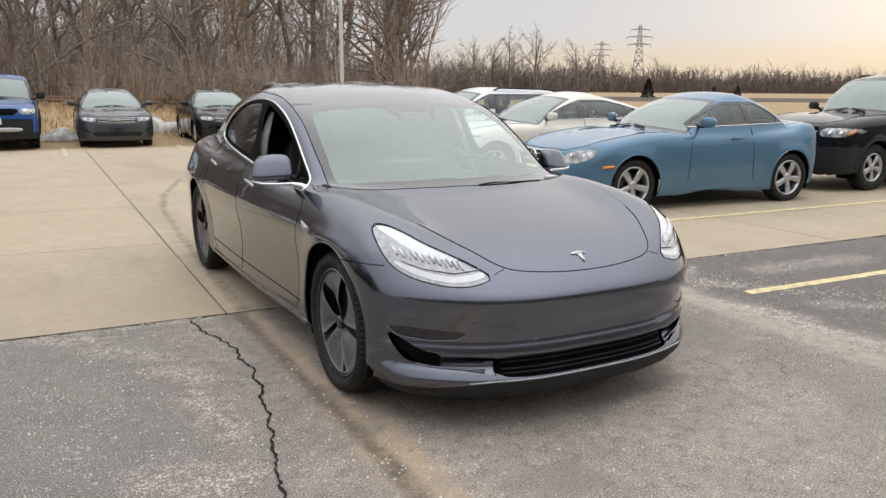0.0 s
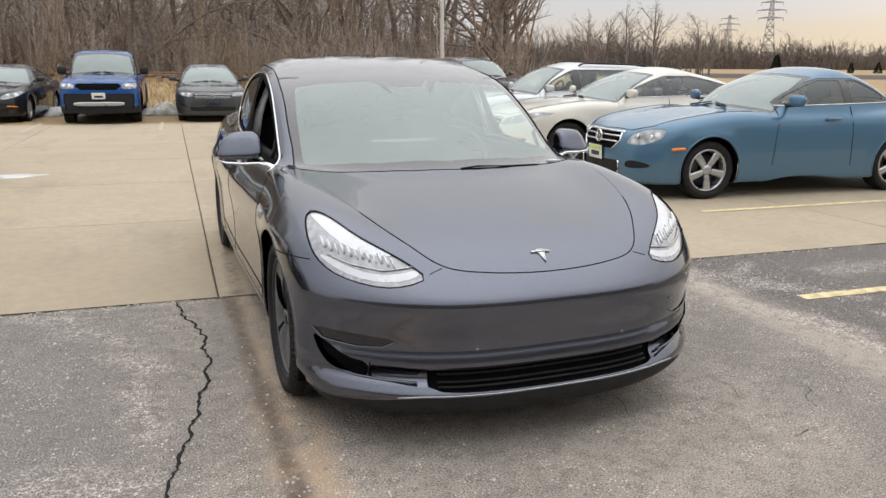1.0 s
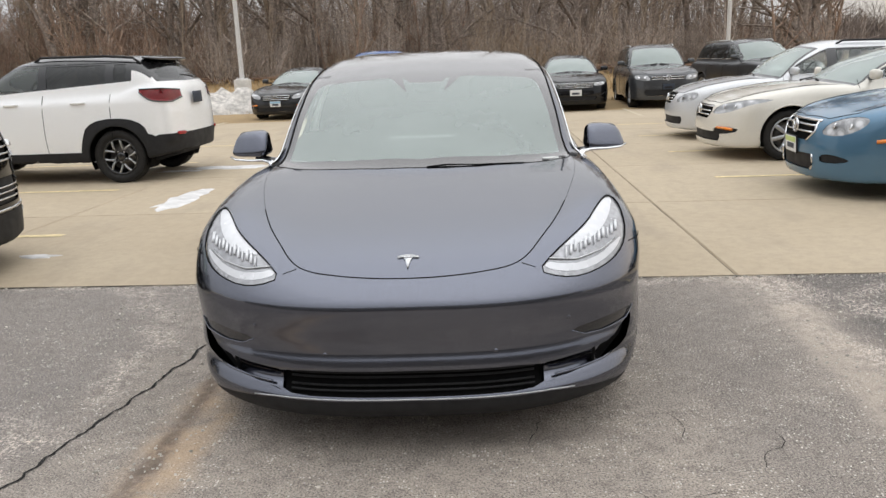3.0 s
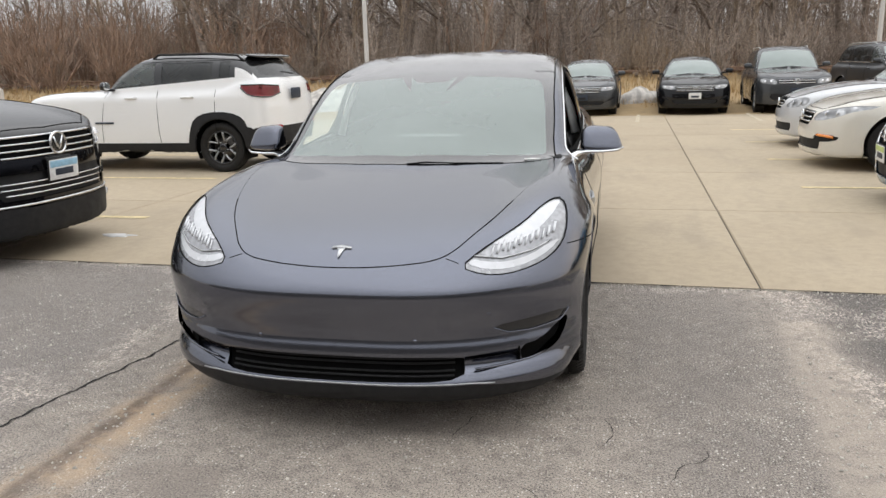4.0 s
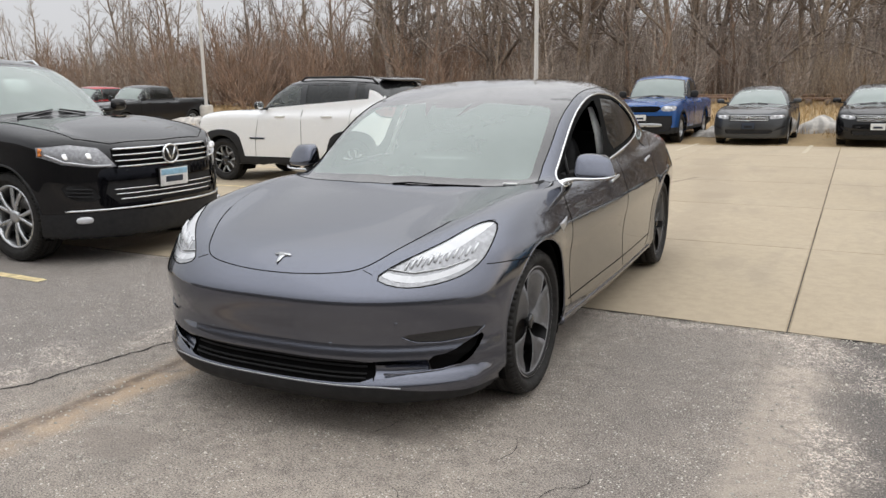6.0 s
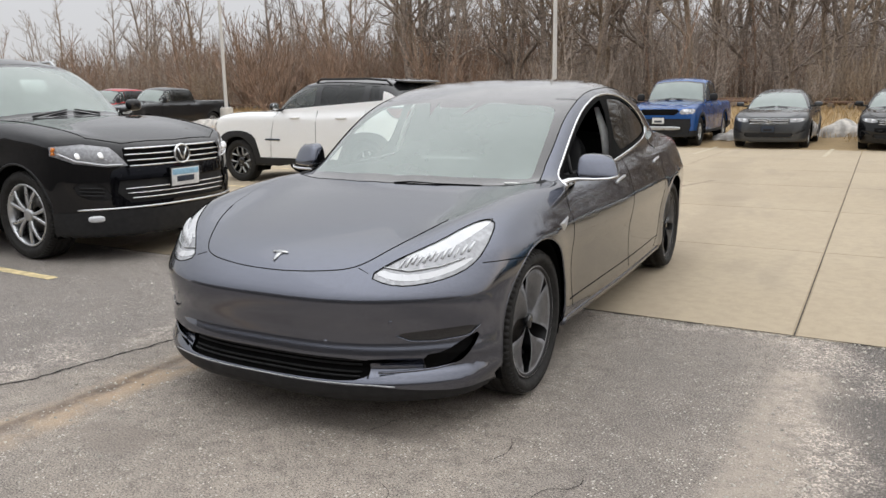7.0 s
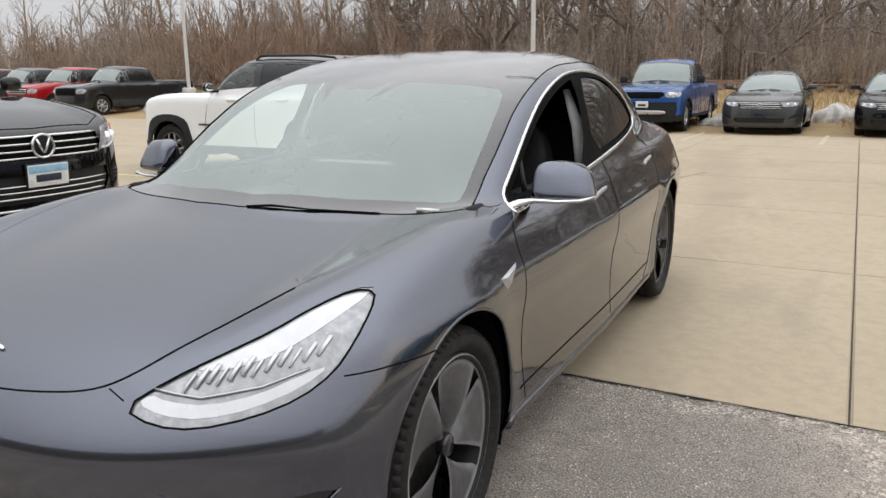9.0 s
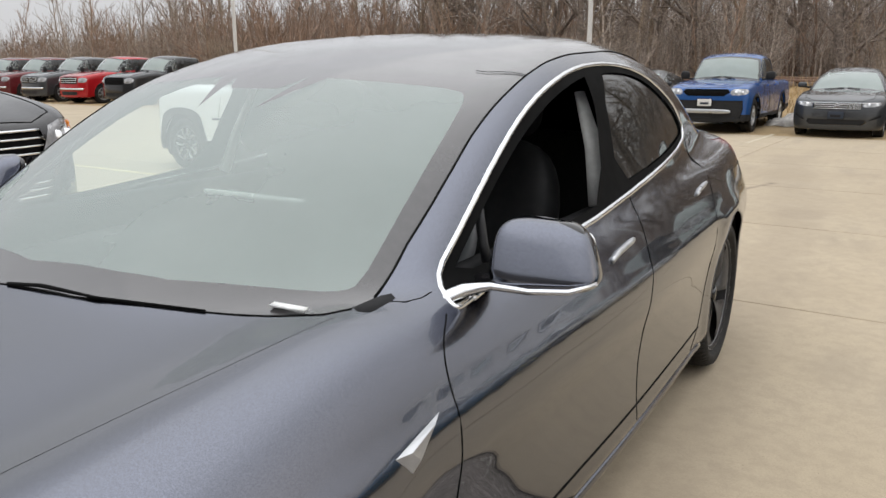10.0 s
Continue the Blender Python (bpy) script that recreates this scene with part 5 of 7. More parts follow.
    part("rear_seat_back", moved(blob((1.25, 0.18, 0.66), 4.0), pose(0, 2.48, 0.74, -20)), M["seat_black"], b)
    part("camera_pod", moved(blob((0.16, 0.22, 0.05), 3.0), pose(0, 1.08, 1.262, 24)), M["trim"], car)
    part("rear_view_mirror", moved(blob((0.25, 0.035, 0.07), 3.0), pose(0, 1.13, 1.195, 8)), M["trim"], car)
    q = laid(c, [(0.61, 0.362)], "t", 0.004)[0]
    part("number_tag", moved(box_bm(0.075, 0.014, 0.004), pose(q[0], q[1], q[2], 8, 0, 3)), M["paper"], car, "small pale tag under the windscreen")
    car.matrix_world = pose(0.0, 0.0, 0.0, 0, 0, 2.3)
    return car


hero_car()


# ---- the other vehicles ----
def shape_of(fo, wb, ro, W, H, R, nose_z, cowl_z, cowl_y, belt, tail_z, screen, roof, back, gtop=0.62, boxy=0.0, cab_end=None, gtail=None, fb=0.42, rb=0.28, bed=None):
    """Curves of a vehicle from its main measures. screen: (base y, top y); back: (top y, base y) of the rear slope; roof: y of the highest point."""
    nose, tail, hw = -fo, wb + ro, W / 2
    sb, st = screen
    bt, bb = back
    k = boxy
    deck = [(nose, nose_z - 0.04), (nose + 0.12, nose_z), ((nose + cowl_y) / 2, (nose_z + cowl_z) / 2 + 0.03), (cowl_y, cowl_z), (cowl_y + 0.7, belt)]
    if bed is None:
        deck += [(wb, belt + 0.03), (tail - 0.4, tail_z), (tail, tail_z - 0.03)]
    else:
        deck += [(cab_end - 0.1, belt), (cab_end + 0.1, bed), (tail - 0.1, bed), (tail, bed)]
    return dict(
        nose=nose, tail=tail, hw=hw,
        wz=curve((0.1, 0.94), (0.26, 0.975), (0.45, 0.993), (0.62, 1.0), (belt - 0.12, 0.975), (belt, 0.94), (belt + 0.2, 0.90)),
        plan=curve((nose, 0.95), (0.0, 0.99), (wb / 2, 1.0), (wb, 0.985), (tail, 0.93 + 0.04 * k)),
        pf=curve((0.1, 0.06), (0.25, 0.012), (0.42, 0.0), (nose_z - 0.16, 0.015), (nose_z, 0.06 - 0.03 * k), (nose_z + 0.12, 0.16 - 0.06 * k)), fb=fb, fn=2.8,
        pr=curve((0.1, 0.14), (0.32, 0.02), (0.55, 0.0), (tail_z - 0.15, 0.03), (tail_z, 0.08), (tail_z + 0.2, 0.18)), rb=rb, rn=3.2,
        deck=curve(*deck), crown=curve((nose, 0.05), (0.0, 0.05), (cowl_y, 0.06), (tail, 0.05)),
        ridge=curve((nose, 0.0), (nose + 0.4, 0.02), (cowl_y, 0.02), (cowl_y + 0.4, 0.0)), ridge_x=curve((nose, hw * 0.72), (cowl_y, hw * 0.82)), ridge_w=0.14,
        zb=curve((nose, 0.165 + 0.08 * k), (0.0, 0.17 + 0.13 * k), (wb, 0.17 + 0.13 * k), (tail, 0.28 + 0.12 * k)), k=0.035, kf=0.045,
        ym=(st + bt) / 2, bow=0.22, bow_r=0.12,
        gh=curve((sb - 1.3, 0.0), (sb - 0.25, cowl_z - 0.14), (sb, cowl_z - 0.02), (sb * 0.5 + st * 0.5, (cowl_z + H) / 2 + 0.02), (st, H - 0.065), (roof, H), (bt, H - 0.05), (bb, tail_z), (bb + 0.5, tail_z - 0.5)),
        gw=curve((belt - 0.08, hw * 0.935), (belt + 0.02, hw * 0.905), ((belt + H) / 2, hw * (0.905 + gtop) / 2 + 0.025), (H - 0.10, hw * gtop + 0.03), (H, hw * gtop - 0.06)),
        gplan=curve((sb, 0.955), (sb + 0.5, 0.98), (st + 0.3, 1.0), (bt, 0.96), (bb, 0.86 + 0.07 * k)),
        gcrown=0.04, gtail=gtail or curve((0.5, tail + 1), (2.5, tail + 1)), kg=0.035, ku=0.02,
        arches=[(0.0, R + 0.012, R + 0.045), (wb, R + 0.012, R + 0.045)], flare=0.012,
        mid=np.array([0, wb * 0.5, belt * 0.5]), sy=0.42, belt=belt, H=H, wb=wb, R=R, sb=sb, st=st, bt=bt, bb=bb, cowl=cowl_y, gtop=gtop, nose_z=nose_z, tail_z=tail_z,
    )


def glass_house(c, pillars, sill, rear_end, top=0.125, gap=0.035, lead=0.24):
    """Side window outlines: the whole opening, and one pane between each two pillars."""
    ys = np.linspace(c["sb"] + 0.1, rear_end, 60)
    up = np.minimum(np.minimum(c["gh"](ys - lead) - 0.055, c["gh"](ys + 0.16) - 0.06), c["H"] - top)
    low = sill[0] + (sill[1] - sill[0]) * (ys - ys[0]) / (ys[-1] - ys[0])
    ok = up > low + 0.025
    ys, up, low = ys[ok], up[ok], low[ok]

    def pane(a, b, d):
        q = (ys >= a) & (ys <= b) & (up - low > 2.4 * d)
        y, u, l = ys[q], up[q] - d, low[q] + d
        return list(zip(y, u)) + list(zip(y[::-1], l[::-1]))
    whole = list(zip(ys, up)) + list(zip(ys[::-1], low[::-1]))
    cuts = [ys[0] + 0.03] + list(pillars) + [ys[-1] - 0.03]
    panes = [pane(a + gap, b - gap, 0.02) for a, b in zip(cuts, cuts[1:])]
    return whole, [p for p in panes if len(p) > 7]


def screen_lines(c):
    hw, sb, st = c["hw"], c["sb"], c["st"]
    xb, xt = hw * 0.86, hw * c["gtop"] * 0.99
    cowl = [(x, sb + 0.22 * (x / 0.7) ** 2 + 0.02) for x in np.linspace(0, xb, 7)]
    top = [(x, st - 0.05 + 0.20 * (x / 0.7) ** 2) for x in np.linspace(xt, 0, 6)]
    inner_cowl = [(x, sb + 0.22 * (x / 0.7) ** 2 + 0.10) for x in np.linspace(0, xb - 0.045, 7)]
    inner_top = [(x, st - 0.11 + 0.20 * (x / 0.7) ** 2) for x in np.linspace(xt - 0.04, 0, 6)]
    return cowl + top, inner_cowl + inner_top


CUT = {}


def vehicle(name, label, at, yaw, c, colour, style, rim, tyre_w, pillars, sill, rear_end, lamps, grille=None, lower=None, bars=(), fine=0.045, glass_kind="tint", chrome_dlo=True,
            plate_kind=None, plate_at=(0.45, 0.0), badge=None, cladding=None, rear_clad=0.12, dark_roof=False, rails=False, seat="seat_black", tail=None, tail_side=None, backlight=None, handles=(), fogs=None, mirror_mat=None,
            category="car", front_clear=True, mirror_size=(0.20, 0.11, 0.125), extra=None, top=0.125, lead=0.24, group="", soft_lamp=True, marker=None, square_arch=False, rear_frame=None, lamp_mat="lamp_far", frame_chrome=False):
    """One parked vehicle with its panels, glass, lamps, grille, mirrors, wheels and cabin."""
    car = tagged(new(name), label, category, group)
    body = M[colour]
    whole, panes = glass_house(c, pillars, sill, rear_end, top, lead=lead)
    screen, screen_clear = screen_lines(c)
    regions = [("arch", "s", circle(*a, 40)) for a in c["arches"]]
    regions += [(f"pane{i}", "s", dense(p, 0.06)) for i, p in enumerate(panes)] + [("window_frame", "s", dense(whole, 0.06))]
    regions += [("screen_clear", "t", dense(screen_clear, 0.06)), ("screen", "t", dense(screen, 0.06))]
    lamp = rounded(lamps, 1) if soft_lamp else lamps
    regions += [("headlamp", "f", dense(lamp, 0.03))]
    if grille:
        regions += [("grille", "f", dense(grille, 0.03))]
    if lower:
        regions += [("lower", "f", dense(lower, 0.03))]
    if fogs:
        regions += [("fog", "f", dense(rounded(fogs, 1), 0.03))]
    if cladding:
        z1, wide = cladding
        for y0, z0, r in c["arches"]:
            w = r + wide
            box = rounded([(y0 - w - 0.05, 0.1), (y0 - w, z0 + 0.15), (y0 - w * 0.72, z0 + w), (y0 + w * 0.72, z0 + w), (y0 + w, z0 + 0.15), (y0 + w + 0.05, 0.1)], 2)
            regions += [("cladding", "s", dense(box, 0.04) if square_arch else circle(y0, z0, w, 40))]
        regions += [("cladding", "s", dense([(c["nose"] - 0.1, 0.0), (c["tail"] + 0.1, 0.0), (c["tail"] + 0.1, z1 + rear_clad), (c["wb"] + 0.62, z1 + rear_clad), (c["wb"] + 0.40, z1 + 0.06), (c["wb"], z1), (0.0, z1), (-0.4, z1 + 0.03), (c["nose"] - 0.1, z1 + 0.04)], 0.06)),
                    ("cladding", "f", dense([(0, 0), (1.1, 0), (1.1, z1 + 0.03), (0, z1 + 0.03)], 0.06)), ("cladding", "r", dense([(0, 0), (1.1, 0), (1.1, z1 + rear_clad), (0, z1 + rear_clad)], 0.06))]
    if dark_roof:
        regions += [("dark_roof", "t", dense([(0, c["st"] - 0.03), (c["hw"] * 0.80, c["st"] + 0.16), (c["hw"] * 0.80, c["roof_end"]), (0, c["roof_end"])], 0.08))]
    if tail:
        regions += [("tail_lamp", "r", dense(rounded(tail, 1), 0.03))]
    if tail_side:
        regions += [("tail_lamp", "s", dense(rounded(tail_side, 1), 0.03))]
    if backlight:
        regions += [("backlight", "r", dense(rounded(backlight, 1), 0.05))]
    if rear_frame:
        regions += [("rear_frame", "r", dense(rear_frame, 0.05))]
    if extra == "bed":
        regions += [("bed_floor", "t", [(0, c["cab"] + 0.12), (c["hw"] * 0.80, c["cab"] + 0.12), (c["hw"] * 0.80, c["tail"] - 0.10), (0, c["tail"] - 0.10)])]
    key = (name, c["wb"], c["hw"])
    if key not in CUT:
        CUT[key] = panels(c, regions, fine)
    P = CUT[key]
    sheet("body", P["body"], body, car)
    if "screen_clear" in P:
        ws = sheet("windscreen", P["screen_clear"], M["ws_far"], car, sink=0.003)
        ws.visible_shadow = False
    if "screen" in P:
        sheet("screen_border", P["screen"], M["gloss_trim"], car, sink=0.002)
    for s in (1, -1):
        if "window_frame" in P:
            sheet("window_frame", P["window_frame"], M["gloss_trim"], car, (s,), 0.004)
        for i in range(len(panes)):
            if f"pane{i}" in P:
                sheet("side_window", P[f"pane{i}"], M["clear" if i == 0 and front_clear else glass_kind], car, (s,), 0.010).visible_shadow = False
        if "headlamp" in P:
            h = sheet("headlamp", P["headlamp"], M[lamp_mat], car, (s,), 0.003, "clear headlamp")
            cx, cz = np.mean([p[0] for p in lamp]), np.mean([p[1] for p in lamp])
            for dx in (-0.07, 0.06):
                q = laid(c, [(cx + dx, cz)], "f", 0.004, s)
                if q:
                    part("lamp_lens", moved(blob((0.062, 0.012, 0.062), 2.0, 14, 8), pose(*q[0], -20)), M["lamp_bowl"], h)
        if "fog" in P:
            sheet("fog_lamp_recess", P["fog"], M["trim"], car, (s,), 0.012)
        if "tail_lamp" in P:
            sheet("tail_lamp", P["tail_lamp"], M["red_lens"], car, (s,), -0.004, "red tail lamp")
    for key, nm, mt, sk in (("grille", "grille", "gap", 0.02), ("lower", "lower_grille", "trim", 0.02), ("cladding", "cladding", "trim", -0.006), ("dark_roof", "roof_panel", "gloss_trim", -0.002),
                            ("backlight", "rear_window", "tint", 0.004), ("rear_frame", "rear_window_frame", "gloss_trim", 0.002), ("bed_floor", "bed_floor", "trim", 0.40)):
        if key in P:
            sheet(nm, P[key], M[mt], car, sink=sk)
    if chrome_dlo:
        bead("window_trim", c, [(y, z) for y, z in whole[len(whole) // 2:]], "s", 0.008, M["chrome"], car, 0.003, 5, step=0.08)
    if frame_chrome:
        for nm, line in (("grille_frame", grille), ("lower_grille_frame", lower)):
            bead(nm, c, dense(line[1:-1], 0.03, False), "f", 0.012, M["chrome"], car, 0.002, 6, step=0.04)
    for z, x1, r in bars:
        bead("grille_bar", c, [(0.0, z), (x1 * 0.5, z), (x1, z)], "f", r, M["chrome"], car, 0.002, 6, both="joined", step=0.05)
    bead("hood_gap", c, [(0.0, c["nose"] + 0.12), (c["hw"] * 0.5, c["nose"] + 0.17), (c["hw"] * 0.72, c["nose"] + 0.34), (c["hw"] * 0.80, c["cowl"] + 0.1)], "t", 0.004, M["gap"], car, both="joined", step=0.08)
    for y in list(pillars[:2]):
        bead("door_gap", c, [(y, sill[0]), (y, 0.6), (y + 0.02, 0.33)], "s", 0.004, M["gap"], car, step=0.08)
    bead("door_gap", c, [(c["sb"] + 0.38, sill[0]), (c["sb"] + 0.30, 0.7), (c["sb"] + 0.28, 0.36)], "s", 0.004, M["gap"], car, step=0.08)
    if marker:
        for s in (1, -1):
            ln = laid(c, dense(marker[1], 0.03, False), marker[0], 0.004, s)
            if len(ln) > 1:
                part("side_marker", sweep(ln, 0.020, 6, 0.9), M["amber"], car)
    for y in handles:
        for s in (1, -1):
            ln = laid(c, [(y, c["belt"] - 0.10), (y + 0.09, c["belt"] - 0.098), (y + 0.19, c["belt"] - 0.095)], "s", 0.016, s)
            part("door_handle", sweep(ln, [0.013, 0.016, 0.013], 8, 1.2), body, car)
    for y, z, r in c["arches"]:
        arc = [(y + r * math.cos(a), z + r * math.sin(a)) for a in np.linspace(-0.3, math.pi + 0.3, 26)]
        bead("arch_lip", c, arc, "s", 0.012, M["trim"] if cladding else body, car, -0.005, 6, step=0.1)
    if badge:
        q = laid(c, [(0.0, badge[0])], "f", 0.012)[0]
        em = part("emblem", moved(lathe([(0.0, badge[1]), (0.012, badge[1] * 0.98), (0.012, badge[1] * 0.84), (0.004, badge[1] * 0.82)], 28), pose(q[0], q[1], q[2], 0, 0, -90)), M["chrome"], car, "plain round bright emblem")
        part("emblem_face", moved(lathe([(0.006, badge[1] * 0.84), (0.007, 0.001)], 24), pose(q[0], q[1], q[2], 0, 0, -90)), M["gloss_trim"], em)
        bm = bmesh.new()
        for dx, a in ((-0.30, 24), (0.30, -24)):
            box_bm(0.012, badge[1] * 0.16, badge[1] * 1.25, (0, 0, 0), bm=bm, turn=pose(0.008, dx * badge[1], 0, a, 0, 0))
        part("emblem_bars", moved(bm, pose(q[0], q[1], q[2], 0, 0, -90)), M["chrome"], em)
    if plate_kind:
        q = laid(c, [(0.0, plate_at[0])], "f", 0.02)[0]
        plate(car, q[1], q[2], 4, M[plate_kind])
    if rails:
        for s in (1, -1):
            x = c["hw"] * c["gtop"] * 0.93
            ln = [laid(c, [(x, y)], "t", lift, s) for y, lift in ((c["st"] + 0.35, 0.0), (c["st"] + 0.45, 0.045), (c["roof_end"] - 0.6, 0.05), (c["roof_end"] - 0.25, 0.045), (c["roof_end"] - 0.15, 0.0))]
            ln = [q[0] for q in ln if q]
            part("roof_rail", sweep(ln, 0.016, 8), M["satin"] if rails == "bright" else M["trim"], car)
    ym = c["sb"] + 0.48
    xm = float(c["gw"](np.array([sill[0] + 0.04]))[0])
    side_mirror(car, c, ym, sill[0] + 0.07, xm, mirror_size, M[mirror_mat] if mirror_mat else body, 0.06)
    for s in (0.28, -0.42):
        ln = [laid(c, [(abs(x), y)], "t", 0.012)[0] for x, y in ((s, c["sb"] + 0.06), (s * 0.6, c["sb"] + 0.08), (s * 0.1, c["sb"] + 0.10))]
        part("wiper", sweep([(math.copysign(q[0], s), q[1], q[2]) for q in ln], [0.012, 0.009, 0.006], 5), M["trim"], car)
    liners(car, c)
    wheels(car, c, style, c["R"], rim, tyre_w, 2 * (c["hw"] - 0.035) - tyre_w, c["wb"])
    inner(car, c, c["sb"] + 0.48, c["belt"] + 0.02, c["sb"] + 1.15, c["H"], M[seat], width=c["hw"] * 0.70)
    x, y = at
    car.matrix_world = Matrix.Translation((x, y, fall(y))) @ Matrix.Rotation(radians(yaw), 4, "Z")
    return car


def half(*pts):
    return list(pts)


def wide_lamp(x0, x1, z0, z1, sweep_up=0.05):
    return [(x0, z0), (x1 * 0.9, z0 + 0.01), (x1, z0 + 0.05), (x1 * 0.99, z1 + sweep_up), (x1 * 0.9, z1 + sweep_up * 0.7), (x0 + 0.03, z1)]


def band(x, z0, z1, slant=0.03):
    return [(0.0, z0), (x - slant, z0), (x, (z0 + z1) / 2), (x - slant * 0.3, z1), (0.0, z1)]


# pale blue coupe
EOS = shape_of(0.90, 2.52, 0.72, 1.79, 1.415, 0.318, 0.74, 0.955, 0.48, 0.945, 1.05, (0.50, 1.36), 1.76, (2.08, 2.70), 0.64)
vehicle("coupe", "pale blue hardtop coupe with silver five-spoke wheels", (4.15, 4.60), -92, EOS, "blue", "five", 0.226, 0.225, (1.82,), (0.985, 1.03), 2.66,
        [(0.47, 0.60), (0.58, 0.578), (0.71, 0.60), (0.795, 0.67), (0.80, 0.742), (0.72, 0.765), (0.60, 0.742), (0.51, 0.69)], band(0.40, 0.52, 0.70, 0.10), band(0.42, 0.25, 0.40), ((0.60, 0.36, 0.010), (0.66, 0.38, 0.010), (0.705, 0.40, 0.014)),
        fine=0.034, lead=0.15, frame_chrome=True, glass_kind="clear", plate_kind="plate_yellow", plate_at=(0.46,), badge=(0.635, 0.072), seat="seat_tan", handles=(1.45,), fogs=[(0.50, 0.33), (0.70, 0.34), (0.76, 0.38), (0.60, 0.42), (0.50, 0.40)],
        tail=[(0.5, 0.80), (0.80, 0.82), (0.86, 0.72), (0.55, 0.70)], marker=("s", [(-0.47, 0.55), (-0.40, 0.556), (-0.33, 0.56)]))
# cream sedan
CC = dict(fo=0.93, wb=2.711, ro=1.16, W=1.855, H=1.417, R=0.325, nose_z=0.74, cowl_z=0.95, cowl_y=0.48, belt=0.935, tail_z=1.03, screen=(0.45, 1.45), roof=1.85, back=(2.2, 3.35), gtop=0.60)
CC_LAMP = [(0.44, 0.595), (0.60, 0.595), (0.78, 0.645), (0.895, 0.735), (0.89, 0.79), (0.74, 0.765), (0.50, 0.70)]
CC_KW = dict(style="plain", rim=0.222, tyre_w=0.235, pillars=(1.62, 2.55), sill=(0.975, 1.02), rear_end=3.0, lamps=CC_LAMP, grille=band(0.43, 0.53, 0.70, 0.08), lower=band(0.62, 0.25, 0.37),
             bars=((0.575, 0.38, 0.010), (0.625, 0.39, 0.010), (0.68, 0.41, 0.010)), badge=(0.63, 0.072), handles=(1.35, 2.3), fogs=[(0.50, 0.33), (0.80, 0.36), (0.84, 0.43), (0.54, 0.44)], marker=("f", [(0.58, 0.425), (0.68, 0.42), (0.78, 0.41)]))
vehicle("sedan", "cream four-door sedan with amber front marker", (4.0, 7.62), -92, shape_of(**CC), "cream", fine=0.04, seat="seat_black", glass_kind="clear", **CC_KW)
vehicle("sedan", "dark charcoal four-door sedan at the grass edge", (-5.8, 19.0), -5, shape_of(**CC), "charcoal", plate_kind="plate_blue", plate_at=(0.46,), **CC_KW)
# silver wagon
WAGON = shape_of(0.88, 2.578, 1.10, 1.78, 1.50, 0.316, 0.76, 0.97, 0.42, 0.955, 1.02, (0.40, 1.25), 1.65, (3.0, 3.62), 0.64, gtail=curve((0.9, 3.68), (1.5, 3.25)))
WAGON["roof_end"] = 3.2
vehicle("station_wagon", "silver station wagon with black roof rails", (4.05, 10.25), -92, WAGON, "silver", "plain", 0.205, 0.205, (1.50, 2.35), (0.985, 1.03), 3.5,
        [(0.42, 0.62), (0.58, 0.60), (0.76, 0.64), (0.80, 0.72), (0.74, 0.775), (0.54, 0.745)], band(0.34, 0.58, 0.75, 0.10), band(0.60, 0.26, 0.38), ((0.62, 0.30, 0.008), (0.66, 0.30, 0.008), (0.70, 0.30, 0.008)),
        badge=(0.67, 0.066), glass_kind="clear", rails=True, handles=(1.25, 2.1))
# two small sedans side by side
JETTA = dict(fo=0.87, wb=2.686, ro=1.145, W=1.80, H=1.46, R=0.325, nose_z=0.78, cowl_z=0.98, cowl_y=0.42, belt=0.965, tail_z=1.06, screen=(0.40, 1.32), roof=1.75, back=(2.15, 3.25), gtop=0.60)
JETTA_KW = dict(style="plain", rim=0.215, tyre_w=0.205, pillars=(1.55, 2.45), sill=(1.0, 1.04), rear_end=2.95, lamps=[(0.46, 0.665), (0.62, 0.65), (0.78, 0.685), (0.82, 0.745), (0.74, 0.765), (0.50, 0.735)],
                grille=band(0.47, 0.60, 0.725, 0.04), lower=band(0.56, 0.29, 0.40, 0.06), bars=((0.622, 0.46, 0.007), (0.66, 0.46, 0.007), (0.70, 0.46, 0.008), (0.735, 0.80, 0.006)), badge=(0.665, 0.062), handles=(1.3, 2.2),
                fogs=[(0.58, 0.36), (0.80, 0.44), (0.82, 0.50), (0.66, 0.44)])
vehicle("compact_sedan", "steel grey compact sedan facing the lot", (-0.5, 18.45), 0, shape_of(**JETTA), "grey", plate_kind="ink", plate_at=(0.49,), group="compact sedans", **JETTA_KW)
vehicle("compact_sedan", "black compact sedan with a white front plate", (2.33, 18.45), 0, shape_of(**JETTA), "black", plate_kind="plate_white", plate_at=(0.49,), group="compact sedans", **JETTA_KW)
# small suv and a larger one behind
TIG = shape_of(0.90, 2.604, 0.92, 1.81, 1.665, 0.345, 0.90, 1.09, 0.42, 1.06, 1.10, (0.38, 1.20), 1.6, (2.9, 3.40), 0.70, 0.6, gtail=curve((0.9, 3.50), (1.65, 3.05)))
TIG["roof_end"] = 3.1
SUV_LAMP = [(0.44, 0.74), (0.60, 0.73), (0.80, 0.77), (0.83, 0.85), (0.74, 0.885), (0.50, 0.86)]
vehicle("compact_suv", "dark grey compact SUV with silver roof rails", (4.72, 18.5), 0, TIG, "grey", "plain", 0.222, 0.235, (1.5, 2.4), (1.11, 1.15), 3.3, SUV_LAMP, band(0.42, 0.74, 0.85, 0.03), band(0.60, 0.34, 0.50, 0.08),
        ((0.765, 0.42, 0.010), (0.82, 0.42, 0.010)), badge=(0.795, 0.07), rails="bright", plate_kind="ink", plate_at=(0.57,), handles=(1.25, 2.1), category="suv")
